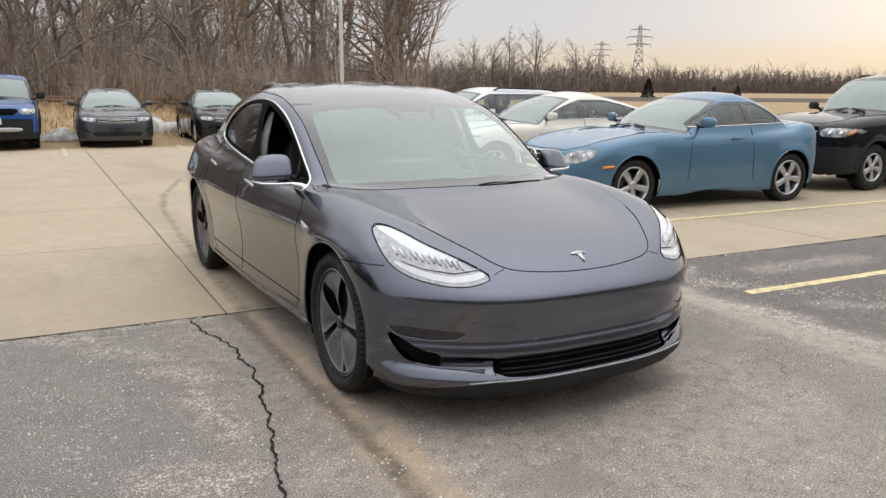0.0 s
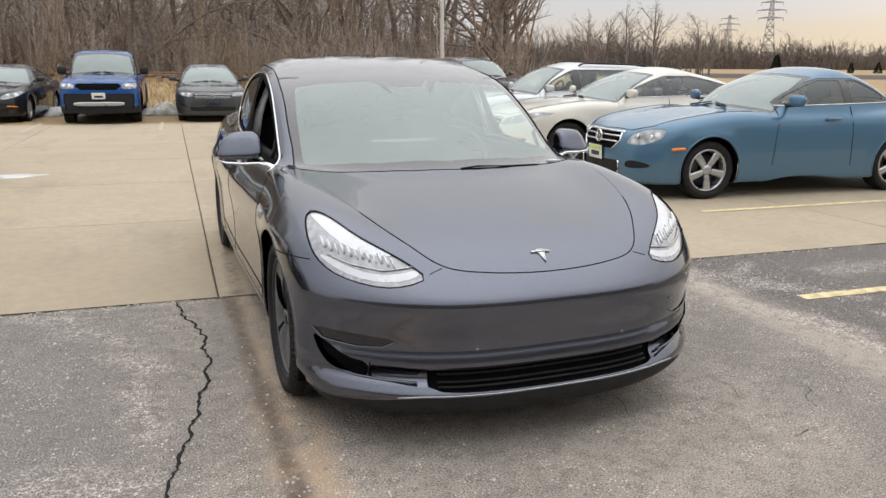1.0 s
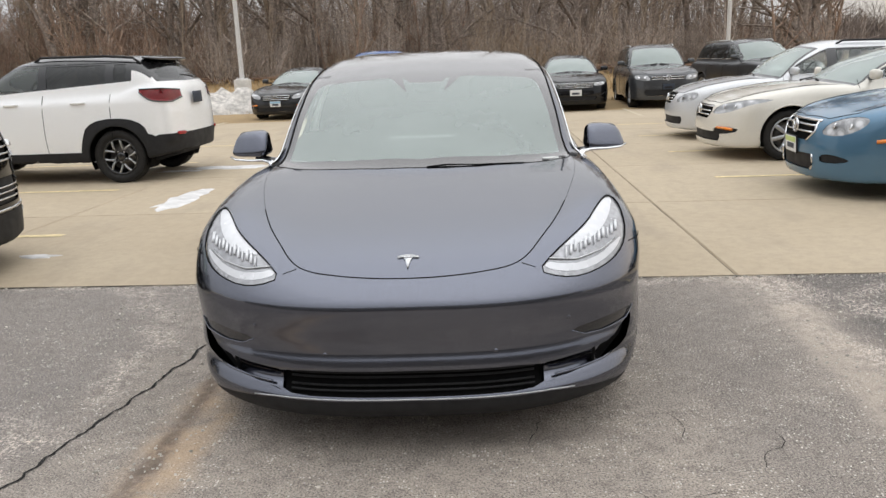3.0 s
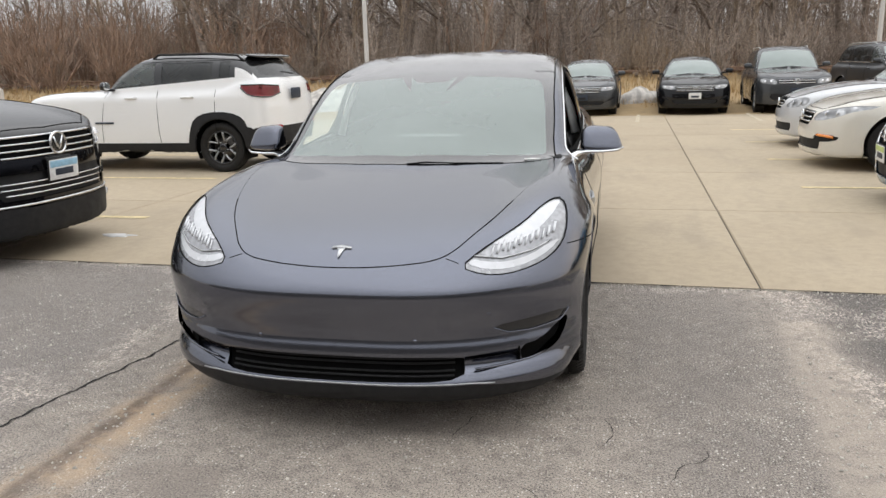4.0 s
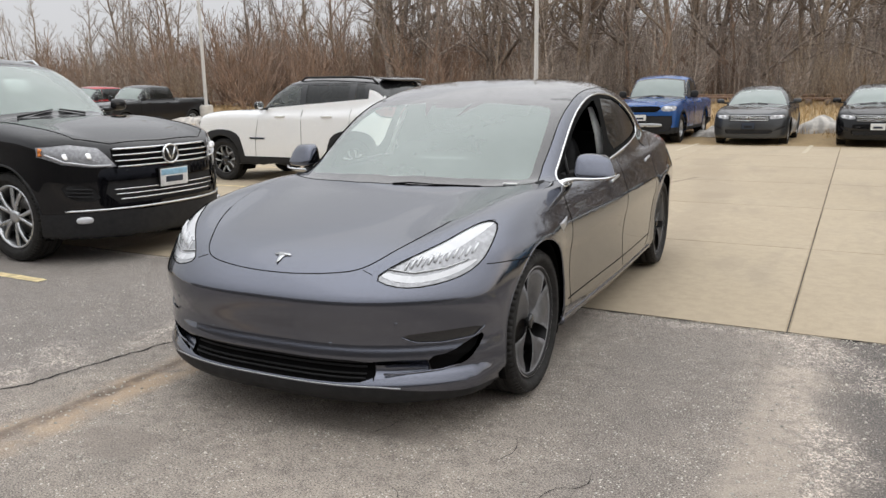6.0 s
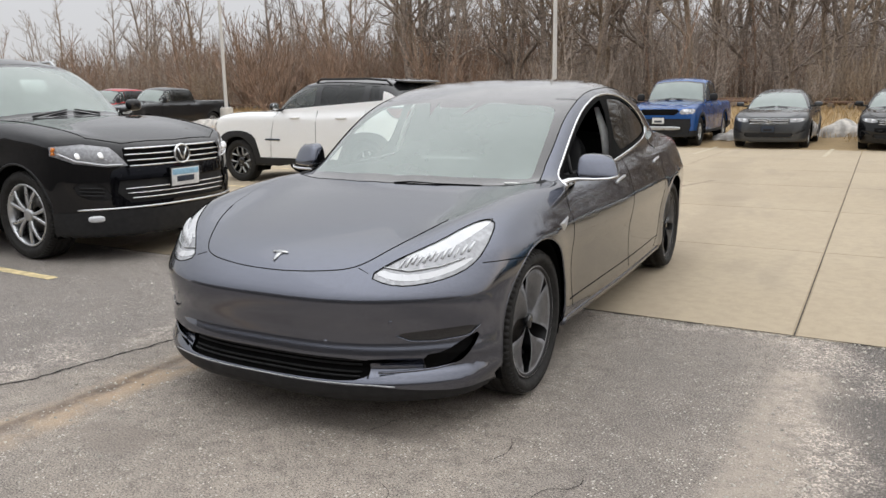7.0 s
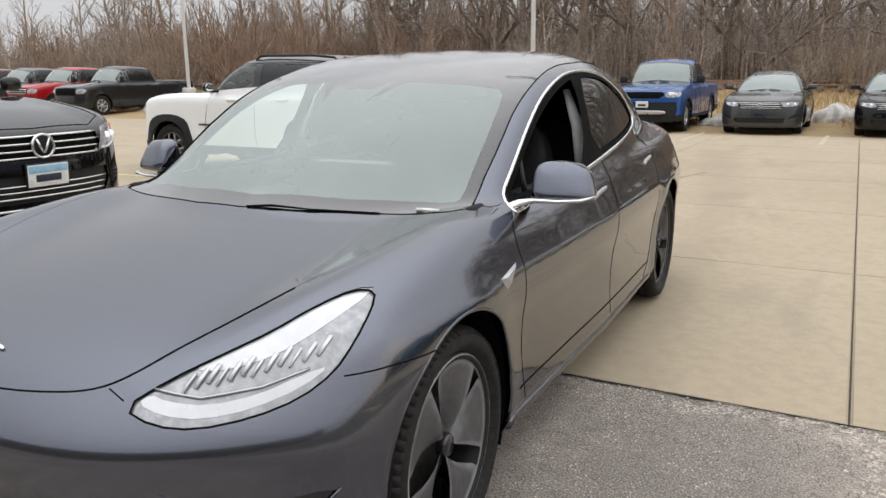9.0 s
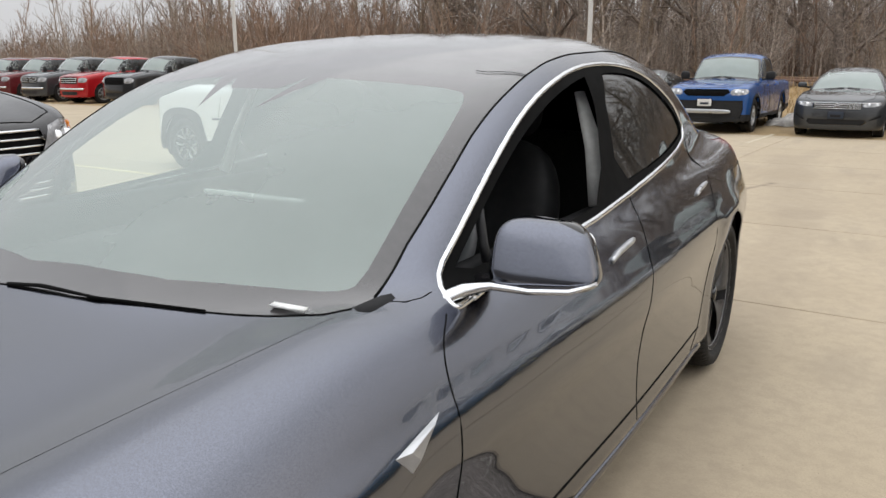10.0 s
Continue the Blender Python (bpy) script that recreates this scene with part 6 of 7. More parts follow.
ATLAS = shape_of(0.95, 2.9, 1.05, 1.95, 1.74, 0.37, 0.98, 1.14, 0.45, 1.10, 1.14, (0.40, 1.25), 1.8, (3.2, 3.80), 0.72, 0.6, gtail=curve((0.9, 3.92), (1.75, 3.45)))
ATLAS["roof_end"] = 3.4
vehicle("large_suv", "dark grey large SUV parked nose out", (8.35, 19.8), 14, ATLAS, "grey", "plain", 0.24, 0.245, (1.6, 2.6), (1.16, 1.20), 3.7, [(p[0] + 0.05, p[1] + 0.08) for p in SUV_LAMP], band(0.46, 0.80, 0.95, 0.03), band(0.62, 0.38, 0.54, 0.08),
        ((0.83, 0.44, 0.010), (0.90, 0.44, 0.010)), badge=(0.87, 0.07), rails="bright", handles=(1.35, 2.3), category="suv")
# black suv with chrome grille
TOU = shape_of(0.94, 2.893, 0.97, 1.94, 1.775, 0.385, 0.995, 1.195, 0.50, 1.16, 1.18, (0.46, 1.30), 1.75, (3.05, 3.70), 0.68, 0.5, gtail=curve((0.9, 3.78), (1.75, 3.30)), fb=0.50)
TOU["roof_end"] = 3.2
tou = vehicle("black_suv", "glossy black SUV with chrome grille bars", (-4.15, 1.70), 90, TOU, "black", "twin", 0.268, 0.265, (1.62, 2.6), (1.21, 1.25), 3.55,
              [(0.50, 0.800), (0.66, 0.800), (0.83, 0.835), (0.925, 0.90), (0.915, 0.975), (0.76, 0.992), (0.60, 0.960)], band(0.53, 0.785, 0.945, 0.05), band(0.60, 0.49, 0.68, 0.09),
              ((0.797, 0.49, 0.008), (0.843, 0.505, 0.007), (0.890, 0.515, 0.007), (0.938, 0.50, 0.009), (0.530, 0.50, 0.007), (0.572, 0.53, 0.006), (0.612, 0.54, 0.006), (0.452, 0.84, 0.010)),
              fine=0.032, badge=(0.868, 0.088), lamp_mat="lamp_dark", plate_kind="plate_blue", plate_at=(0.672,), rails="bright", handles=(1.35, 2.3), fogs=[(0.62, 0.52), (0.82, 0.54), (0.86, 0.68), (0.68, 0.66)], cladding=(0.40, 0.0), category="suv", glass_kind="tint", soft_lamp=False)
for s in (1, -1):
    q = laid(TOU, [(0.74, 0.375)], "f", 0.0, s)
    part("fog_lamp", moved(blob((0.14, 0.05, 0.06), 2.6), pose(*q[0], 0, 0, s * 30)), M["lamp"], tou)
    ln = laid(TOU, dense([(0.54, 0.812), (0.66, 0.814), (0.82, 0.855), (0.895, 0.915)], 0.03, False), "f", 0.004, s)
    part("daylight_strip", sweep(ln, 0.008, 6), M["lamp"], tou, "bright strip along the headlamp")
    ln = laid(TOU, dense([(0.912, 0.905), (0.910, 0.935), (0.902, 0.965)], 0.012, False), "f", 0.004, s)
    part("side_marker", sweep(ln, 0.016, 6), M["amber"], tou)
    for z in (0.565, 0.595, 0.625):
        ln = laid(TOU, dense([(0.68, z - 0.005), (0.82, z + 0.01)], 0.04, False), "f", 0.002, s)
        part("vent_bar", sweep(ln, 0.007, 6), M["trim"], tou)
tag_m = pose(-0.05, 1.02, 1.48, 58)
tag = part("price_tag", moved(box_bm(0.25, 0.15, 0.004), tag_m), M["paper"], tou, "white stock number tag behind the windscreen")
words = bpy.data.curves.new("stock_number", "FONT")
words.body, words.size, words.align_x, words.align_y, words.extrude = "3017", 0.115, "CENTER", "CENTER", 0.001
num = new("stock_number", words)
num.data.materials.append(M["ink"])
num.parent, num.matrix_basis = tag, tag_m @ Matrix.Translation((0, 0, 0.004))
# white suv with a black roof, seen from behind
JEEP = shape_of(0.80, 2.60, 0.80, 1.82, 1.66, 0.35, 1.05, 1.165, 0.44, 1.145, 1.275, (0.44, 1.16), 1.60, (2.90, 3.36), 0.735, 0.9, gtail=curve((0.9, 3.38), (1.27, 3.33), (1.62, 3.03)), fb=0.30, rb=0.28)
JEEP["roof_end"], JEEP["rear_reach"] = 3.08, 0.7
jeep = vehicle("white_suv", "white SUV with black roof and black cladding", (-7.20, 7.28), -90, JEEP, "white", "black_y", 0.232, 0.235, (1.66, 2.56), (1.155, 1.305), 2.84, [(0.46, 0.90), (0.66, 0.89), (0.82, 0.91), (0.86, 0.98), (0.60, 1.0)], band(0.44, 0.87, 0.99, 0.02),
               band(0.58, 0.36, 0.50, 0.06), fine=0.034, chrome_dlo=False, cladding=(0.42, 0.085), rear_clad=0.20, lead=0.13, top=0.12, square_arch=True, dark_roof=True, rails=True, handles=(1.15, 2.05), mirror_mat="gloss_trim", category="suv",
               backlight=[(0.0, 1.315), (0.62, 1.315), (0.60, 1.40), (0.52, 1.535), (0.0, 1.54)], rear_frame=[(0.0, 1.285), (0.71, 1.285), (0.69, 1.40), (0.60, 1.60), (0.0, 1.63)])
for s in (1, -1):
    lamp_rows = np.linspace(0, 1, 6)
    cols = []
    for y, lo in ((2.95, 1.160), (3.00, 1.115), (3.06, 1.075), (3.12, 1.050), (3.18, 1.04), (3.23, 1.035)):
        cols.append(laid(JEEP, [(y, lo + (1.195 - lo) * t) for t in lamp_rows], "s", 0.006, s))
    edge = abs(cols[-1][0][0]) - 0.03
    for k, x in enumerate(np.linspace(edge, 0.46, 7)):
        lo, hi = 1.03 + 0.012 * max(0, k - 2), 1.195 - 0.004 * k
        cols.append(laid(JEEP, [(x, lo + (hi - lo) * t) for t in lamp_rows], "r", 0.006, s))
    cols = [q for q in cols if len(q) == 6]
    bm = bmesh.new()
    grid = [[bm.verts.new(p) for p in q] for q in cols]
    for a, b in zip(grid, grid[1:]):
        for k in range(5):
            bm.faces.new((a[k], a[k + 1], b[k + 1], b[k]))
    bmesh.ops.solidify(bm, geom=list(bm.faces), thickness=0.008)
    bmesh.ops.recalc_face_normals(bm, faces=bm.faces)
    tl = part("tail_lamp", bm, M["red_lens"], jeep, "red tail lamp with a dark inner half")
    for k0, k1, z in ((0, 12, 1), (0, 12, 0)):
        rim_pts = [cols[k][-1 if z else 0] for k in range(k0, min(k1 + 1, len(cols)))]
        part("lamp_rim", sweep(rim_pts, 0.009, 6), M["gloss_trim"], tl)
part("tailgate_number_plate", moved(box_bm(0.30, 0.012, 0.15, bevel=0.004), pose(0.10, 3.425, 1.06)), M["ink"], jeep)
part("roof_spoiler", moved(blob((1.16, 0.26, 0.05), 3.4), pose(0, 2.99, 1.588, -8)), M["gloss_trim"], jeep)
part("door_lettering", moved(box_bm(0.010, 0.30, 0.026), pose(0.914, 0.78, 0.71)), M["ink"], jeep, "plain dark bar")
part("rear_wiper", sweep([(0.0, 3.34, 1.33), (0.18, 3.33, 1.35), (0.34, 3.32, 1.36)], [0.016, 0.01, 0.007], 6), M["trim"], jeep)
for s in (1, -1):
    part("rear_reflector", moved(blob((0.16, 0.03, 0.05), 3.0), pose(s * 0.60, 3.36, 0.62, 0, 0, -s * 22)), M["red_lens"], jeep)
# black and grey suv on the far side
ESC = shape_of(0.88, 2.62, 0.94, 1.78, 1.72, 0.345, 0.98, 1.12, 0.42, 1.09, 1.14, (0.40, 1.12), 1.6, (2.95, 3.45), 0.74, 0.9, gtail=curve((0.9, 3.50), (1.72, 3.25)), fb=0.24)
ESC["roof_end"] = 3.2
vehicle("boxy_suv", "black boxy SUV with grey cladding and amber lamps", (8.75, 4.78), -90, ESC, "black", "five", 0.205, 0.225, (1.45, 2.35), (1.13, 1.16), 3.4, [(0.50, 0.80), (0.68, 0.79), (0.84, 0.80), (0.87, 0.90), (0.80, 0.925), (0.52, 0.92)],
        band(0.48, 0.79, 0.93, 0.02), band(0.5, 0.42, 0.56, 0.05), ((0.86, 0.46, 0.012),), cladding=(0.62, 0.05), rails=True, handles=(1.2, 2.1), chrome_dlo=False, category="suv", mirror_mat="trim", marker=("f", [(0.825, 0.83), (0.845, 0.86), (0.845, 0.90)]))


# pickups
def pickup_shape(fo, wb, ro, W, H, R, nose_z, cowl_z, belt, bed, cab):
    c = shape_of(fo, wb, ro, W, H, R, nose_z, cowl_z, 0.50, belt, bed, (0.48, 1.15), 1.6, (cab - 0.25, cab + 0.05), 0.74, 1.0, cab_end=cab, gtail=curve((0.9, cab + 0.02), (H, cab - 0.12)), fb=0.24, rb=0.12, bed=bed)
    c["cab"], c["roof_end"] = cab, cab
    return c


RANGER = pickup_shape(0.91, 3.22, 1.22, 1.86, 1.80, 0.385, 1.02, 1.18, 1.14, 1.18, 2.62)
rng = vehicle("pickup_truck", "bright blue pickup truck with black grille", (-3.15, 18.3), 0, RANGER, "ranger", "plain", 0.222, 0.255, (1.45,), (1.20, 1.22), 2.5, [(0.52, 0.86), (0.70, 0.85), (0.86, 0.87), (0.88, 0.98), (0.74, 1.0), (0.54, 0.98)],
              rounded([(0.0, 0.83), (0.40, 0.83), (0.52, 0.92), (0.46, 0.985), (0.0, 0.985)], 0), band(0.80, 0.36, 0.74, 0.05), chrome_dlo=False, cladding=(0.40, 0.06), plate_kind="plate_white", plate_at=(0.69,), extra="bed", handles=(1.2, 2.1),
              mirror_mat="trim", category="truck", mirror_size=(0.22, 0.14, 0.20))
part("skid_bar", moved(blob((1.15, 0.10, 0.10), 4.0), pose(0, -0.90, 0.50)), M["satin"], rng, "silver lower bumper bar")
F150 = pickup_shape(0.95, 3.68, 1.25, 2.03, 1.93, 0.40, 1.10, 1.30, 1.26, 1.38, 2.95)
TRUCK_KW = dict(style="plain", rim=0.24, tyre_w=0.27, pillars=(1.5,), sill=(1.32, 1.34), rear_end=2.8, lamps=[(0.60, 0.86), (0.80, 0.85), (0.95, 0.88), (0.96, 1.05), (0.64, 1.06)], grille=band(0.58, 0.80, 1.08, 0.02), lower=band(0.55, 0.36, 0.50, 0.05),
                chrome_dlo=False, extra="bed", handles=(1.2, 2.2), category="truck", mirror_mat="trim", mirror_size=(0.20, 0.13, 0.24), fine=0.055)
vehicle("pickup_truck", "dark grey crew cab pickup truck", (-25.8, 19.0), 0, F150, "charcoal", **TRUCK_KW)
for i, (x, col, nm) in enumerate(((-28.8, "red", "bright red pickup truck with chrome grille"), (-31.7, "grey", "grey pickup truck with chrome grille"), (-34.6, "maroon", "dark maroon pickup truck"), (-37.5, "maroon", "maroon pickup truck at the row's end"))):
    vehicle("pickup_truck", nm, (x, 19.0), 0, F150, col, bars=((0.86, 0.55, 0.016), (0.94, 0.56, 0.016), (1.02, 0.55, 0.016), (0.60, 0.85, 0.05)), **TRUCK_KW)


# ---- trees, brush, grass ----
def grow(seed, height, girth, lean, counts, upward=0.35, first=0.22, spread=0.62, sides=(7, 5, 4, 3)):
    """Limbs of a bare tree: [(points, radii, sides)]."""
    rnd = random.Random(seed)
    out = []

    def limb(p, way, length, r, level):
        n = (9, 7, 5, 4)[level]
        pts, radii, ways = [p.copy()], [r], [way.copy()]
        for i in range(1, n):
            t = i / (n - 1)
            bend = Vector((rnd.gauss(0, 1), rnd.gauss(0, 1), rnd.gauss(0, 0.6))) * (0.07, 0.17, 0.22, 0.24)[level]
            way = (way + bend + Vector((0, 0, upward * 0.22 if level else 0.05))).normalized()
            p = p + way * length / (n - 1)
            pts.append(p.copy())
            radii.append(r * (1 - t) ** (0.75 if level == 0 else 0.9) + (0.006 if level < 3 else 0.0035))
            ways.append(way.copy())
        out.append((pts, radii, sides[level]))
        if level + 1 > len(counts):
            return
        for k in range(counts[level]):
            t = first + (1 - first) * ((k + rnd.random()) / counts[level]) if level == 0 else 0.15 + 0.85 * ((k + rnd.random()) / counts[level])
            j = min(n - 1, int(t * (n - 1)))
            u = ways[j]
            side = u.orthogonal().normalized()
            side.rotate(Matrix.Rotation(rnd.random() * math.tau, 3, u))
            a = rnd.uniform(0.45, 1.05) * (1.25 - 0.5 * t)
            w = (u * math.cos(a) + side * math.sin(a)).normalized()
            ln = length * (spread if level == 0 else 0.52) * (1.15 - 0.75 * t) * rnd.uniform(0.7, 1.2)
            limb(pts[j], w, ln, max(0.006, radii[j] * rnd.uniform(0.4, 0.62)), level + 1)
    limb(Vector((0, 0, -0.3)), Vector((lean[0], lean[1], 1)).normalized(), height, girth, 0)
    return out


def tubes(limbs_):
    """Limbs to vertices and faces."""
    verts, faces = [], []
    for pts, radii, sides in limbs_:
        P = np.array([tuple(p) for p in pts])
        D = np.gradient(P, axis=0)
        D /= np.maximum(np.linalg.norm(D, axis=1, keepdims=True), 1e-9)
        ref = np.where(np.abs(D[:, 2:3]) < 0.9, np.array([[0, 0, 1.0]]), np.array([[1.0, 0, 0]]))
        U = np.cross(D, ref)
        U /= np.maximum(np.linalg.norm(U, axis=1, keepdims=True), 1e-9)
        W = np.cross(D, U)
        base = len(verts)
        for i in range(len(P)):
            for k in range(sides):
                a = math.tau * k / sides
                verts.append(tuple(P[i] + (U[i] * math.cos(a) + W[i] * math.sin(a)) * radii[i]))
        for i in range(len(P) - 1):
            for k in range(sides):
                q = base + i * sides
                faces.append((q + k, q + (k + 1) % sides, q + sides + (k + 1) % sides, q + sides + k))
    return verts, faces


def tree_kind(seed, height, girth, lean, counts, mat, **kw):
    """Two meshes of a bare tree: the trunk with its limbs, and the crown of twigs."""
    ls = grow(seed, height, girth, lean, counts, **kw)
    a = [l for l in ls if l[2] >= 5]
    b = [l for l in ls if l[2] < 5]
    out = []
    for nm, part_ls in (("trunk", a), ("crown", b)):
        me = bpy.data.meshes.new(nm)
        me.from_pydata(*[x for x in (tubes(part_ls)[0], [], tubes(part_ls)[1])])
        me.polygons.foreach_set("use_smooth", [True] * len(me.polygons))
        me.materials.append(mat)
        out.append(me)
    return out


def plant(kind, x, y, size, turn, label, name="bare_tree", category="tree", group="bare trees"):
    t = tagged(new(name), label, category, group)
    for nm, me in zip(("trunk", "crown"), kind):
        o = new(nm, me)
        o.parent = t
    t.matrix_world = Matrix.Translation((x, y, rise(x, y) - 0.05)) @ Matrix.Rotation(turn, 4, "Z") @ Matrix.Diagonal((size, size, size, 1))
    return t


TALL = [tree_kind(11 + i, 11.0 + 1.3 * (i % 3), 0.15 + 0.02 * (i % 4), ((-1) ** i * 0.06, 0.05 * (i % 3 - 1)), (13, 6, 5), M[("bark", "bark_dark", "bark", "bark_dark", "bark", "bark_tan")[i]],
                  upward=0.45, first=0.25, spread=0.40) for i in range(6)]
WIDE = [tree_kind(41 + i, 9.0, 0.22, (0.10 * (-1) ** i, 0.05), (12, 7, 5), M["bark_dark"], upward=0.22, first=0.16, spread=0.72) for i in range(3)]
SLIM = [tree_kind(61 + i, 6.0, 0.045, (0.08 * (i - 1), 0.04), (12, 5), M[("bark", "bark_tan", "brush")[i]], upward=0.55, first=0.12, spread=0.42, sides=(5, 4, 3, 3)) for i in range(3)]


def shrub_kind(seed, mat, stems=26, tall=2.6):
    rnd = random.Random(seed)
    ls = []
    for i in range(stems):
        a, l = rnd.random() * math.tau, rnd.uniform(0.1, 0.75)
        for pts, radii, sides in grow(seed * 100 + i, tall * rnd.uniform(0.5, 1.0), 0.014, (l * math.cos(a), l * math.sin(a)), (6,), upward=0.5, first=0.2, spread=0.45, sides=(3, 3, 3, 3)):
            off = Vector((0.25 * math.cos(a), 0.25 * math.sin(a), 0.2))
            ls.append(([p + off for p in pts], radii, 3))
    me = bpy.data.meshes.new("stems")
    v, f = tubes(ls)
    me.from_pydata(v, [], f)
    me.materials.append(mat)
    return me


SHRUBS = [shrub_kind(3, M["brush"]), shrub_kind(4, M["bark_tan"]), shrub_kind(5, M["bark"]), shrub_kind(6, M["brush"], 34, 3.2)]


def shrub(k, x, y, size, turn, label):
    o = tagged(new("bare_shrub", SHRUBS[k]), label, "shrub", "bare shrubs")
    o.matrix_world = Matrix.Translation((x, y, rise(x, y) - 0.1)) @ Matrix.Rotation(turn, 4, "Z") @ Matrix.Diagonal((size, size, size, 1))


rnd = random.Random(7)
# belt of tall trees behind the lot
for i in range(74):
    x = -24 + 42 * (i + rnd.random()) / 62 if i < 62 else -95 + 62 * (i - 62 + rnd.random()) / 12
    y = 34 + 20 * rnd.random() ** 1.3 if i < 62 else 62 + 24 * rnd.random()
    if x > 13:
        y = max(y, 37)
    plant(TALL[rnd.randrange(6)], x, y, rnd.uniform(0.8, 1.15) * (0.75 if i >= 62 else 1.0), rnd.random() * 6.3, "tall bare winter tree in the wood")
for x, y, s, k in ((13.9, 33.4, 1.15, 0), (15.8, 37.0, 1.15, 1), (-20.4, 33.0, 1.1, 2), (-13.5, 34.0, 0.95, 0), (4.0, 33.5, 0.9, 1), (-17.0, 38.0, 1.0, 2), (17.5, 40.0, 0.95, 2), (-2.5, 35.5, 1.0, 0)):
    plant(WIDE[k], x, y, s, 2.1 * k + x, "spreading bare tree at the wood's edge")
for i in range(70):
    x = -58 + 74 * (i + rnd.random()) / 70
    y = 29.5 + 9 * rnd.random()
    if x < 15:
        plant(SLIM[rnd.randrange(3)], x, y, rnd.uniform(0.6, 1.25), rnd.random() * 6.3, "slim bare sapling in the brush", "sapling", "sapling", "saplings")
for i in range(120):
    x = -70 + 84 * (i + rnd.random()) / 120
    y = 29 + 14 * rnd.random() + (8 if x < -34 else 0)
    red = x < -16
    shrub(rnd.choice((0, 3, 0, 1) if red else (2, 1, 2, 0)), x, y, rnd.uniform(0.7, 1.35) * (1.55 if red else 1.0), rnd.random() * 6.3, "reddish leafless shrub by the wood" if red else "grey-brown leafless shrub by the wood")
for i in range(26):
    plant(TALL[rnd.randrange(6)], -78 + 58 * (i + rnd.random()) / 26, 46 + 18 * rnd.random(), rnd.uniform(0.8, 1.12), rnd.random() * 6.3, "tall bare winter tree in the wood")
# lone trees out in the field
for dx, dy, d, s, k in ((0.502, 0.865, 118, 0.95, 0), (0.523, 0.852, 125, 1.1, 1), (0.553, 0.833, 128, 1.2, 2), (0.592, 0.806, 140, 1.05, 0), (0.602, 0.798, 150, 0.95, 1), (0.485, 0.874, 110, 0.9, 2)):
    plant(WIDE[k], -1.98 + dx * d, -3.35 + dy * d, s, d * 0.7, "lone spreading bare tree in the field")


def thicket(name, label, count, area, tall, mat, seed, thick=0.02, twigs=4):
    """Dense stems that nobody could count, as one object."""
    r = random.Random(seed)
    verts, faces = [], []
    x0, x1, y0, y1 = area
    for _ in range(count):
        x, y = r.uniform(x0, x1), y0 + (y1 - y0) * r.random() ** 1.2
        h = tall * r.uniform(0.45, 1.15) * (0.72 + 0.75 * max(-0.5, noise.noise((x * 0.06, y * 0.02, seed)) + 0.5 * noise.noise((x * 0.31, y * 0.1, seed))))
        z = rise(x, y) - 0.1
        lx, ly = r.gauss(0, 0.12) * h, r.gauss(0, 0.12) * h

        def stick(p, q, w):
            b = len(verts)
            a = r.random() * 3.14
            ox, oy = math.cos(a) * w, math.sin(a) * w
            verts.extend(((p[0] - ox, p[1] - oy, p[2]), (p[0] + ox, p[1] + oy, p[2]), (p[0] - oy, p[1] + ox, p[2]), (q[0], q[1], q[2])))
            faces.extend(((b, b + 1, b + 3), (b + 1, b + 2, b + 3), (b + 2, b, b + 3)))
        top = (x + lx, y + ly, z + h)
        stick((x, y, z), top, thick * r.uniform(0.6, 1.4))
        for k in range(twigs):
            t = r.uniform(0.2, 0.9)
            p = (x + lx * t, y + ly * t, z + h * t)
            stick(p, (p[0] + r.gauss(0, 0.2) * h, p[1] + r.gauss(0, 0.12) * h, p[2] + r.uniform(0.05, 0.3) * h), thick * 0.6)
    ob = raw(name, verts, faces, mat, None, smooth=False)
    return tagged(ob, label, "brush", kind="stuff")


thicket("thicket", "dense bare grey-brown undergrowth of the wood", 5200, (-66, 17, 33, 66), 4.2, M["bark"], 21, 0.028, 6)
thicket("thicket", "dense dark bare wood further back", 3400, (-80, 20, 48, 90), 8.5, M["bark_dark"], 22, 0.05, 7)
thicket("thicket", "reddish bare brush beyond the trucks", 3000, (-90, -20, 34, 62), 4.0, M["brush"], 23, 0.028, 7)
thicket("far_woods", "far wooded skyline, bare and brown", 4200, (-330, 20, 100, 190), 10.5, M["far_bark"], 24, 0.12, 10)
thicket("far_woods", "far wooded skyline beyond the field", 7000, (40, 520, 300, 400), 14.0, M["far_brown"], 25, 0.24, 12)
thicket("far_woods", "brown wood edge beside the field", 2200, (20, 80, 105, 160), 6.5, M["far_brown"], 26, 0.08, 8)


def blades(count, area, tall, seed, wide=0.012):
    r = random.Random(seed)
    verts, faces = [], []
    x0, x1, y0, y1 = area
    for _ in range(count):
        x, y = r.uniform(x0, x1), r.uniform(y0, y1)
        if noise.noise((x * 0.8, y * 0.8, 2.0)) < -0.25:
            continue
        h = tall * r.uniform(0.35, 1.2) * (0.5 + 0.5 * min(1.0, (y - y0) / 3.0))
        z = rise(x, y) - 0.02
        a = r.random() * 6.28
        dx, dy = math.cos(a) * wide, math.sin(a) * wide
        lx, ly = r.gauss(0, 0.45) * h, r.gauss(0, 0.45) * h
        b = len(verts)
        verts.extend(((x - dx, y - dy, z), (x + dx, y + dy, z), (x + lx * 0.4 + dx * 0.7, y + ly * 0.4 + dy * 0.7, z + h * 0.65), (x + lx * 0.4 - dx * 0.7, y + ly * 0.4 - dy * 0.7, z + h * 0.65), (x + lx, y + ly, z + h)))
        faces.extend(((b, b + 1, b + 2, b + 3), (b + 3, b + 2, b + 4)))
    return raw("dry_grass", verts, faces, M["straw"], None, smooth=False)


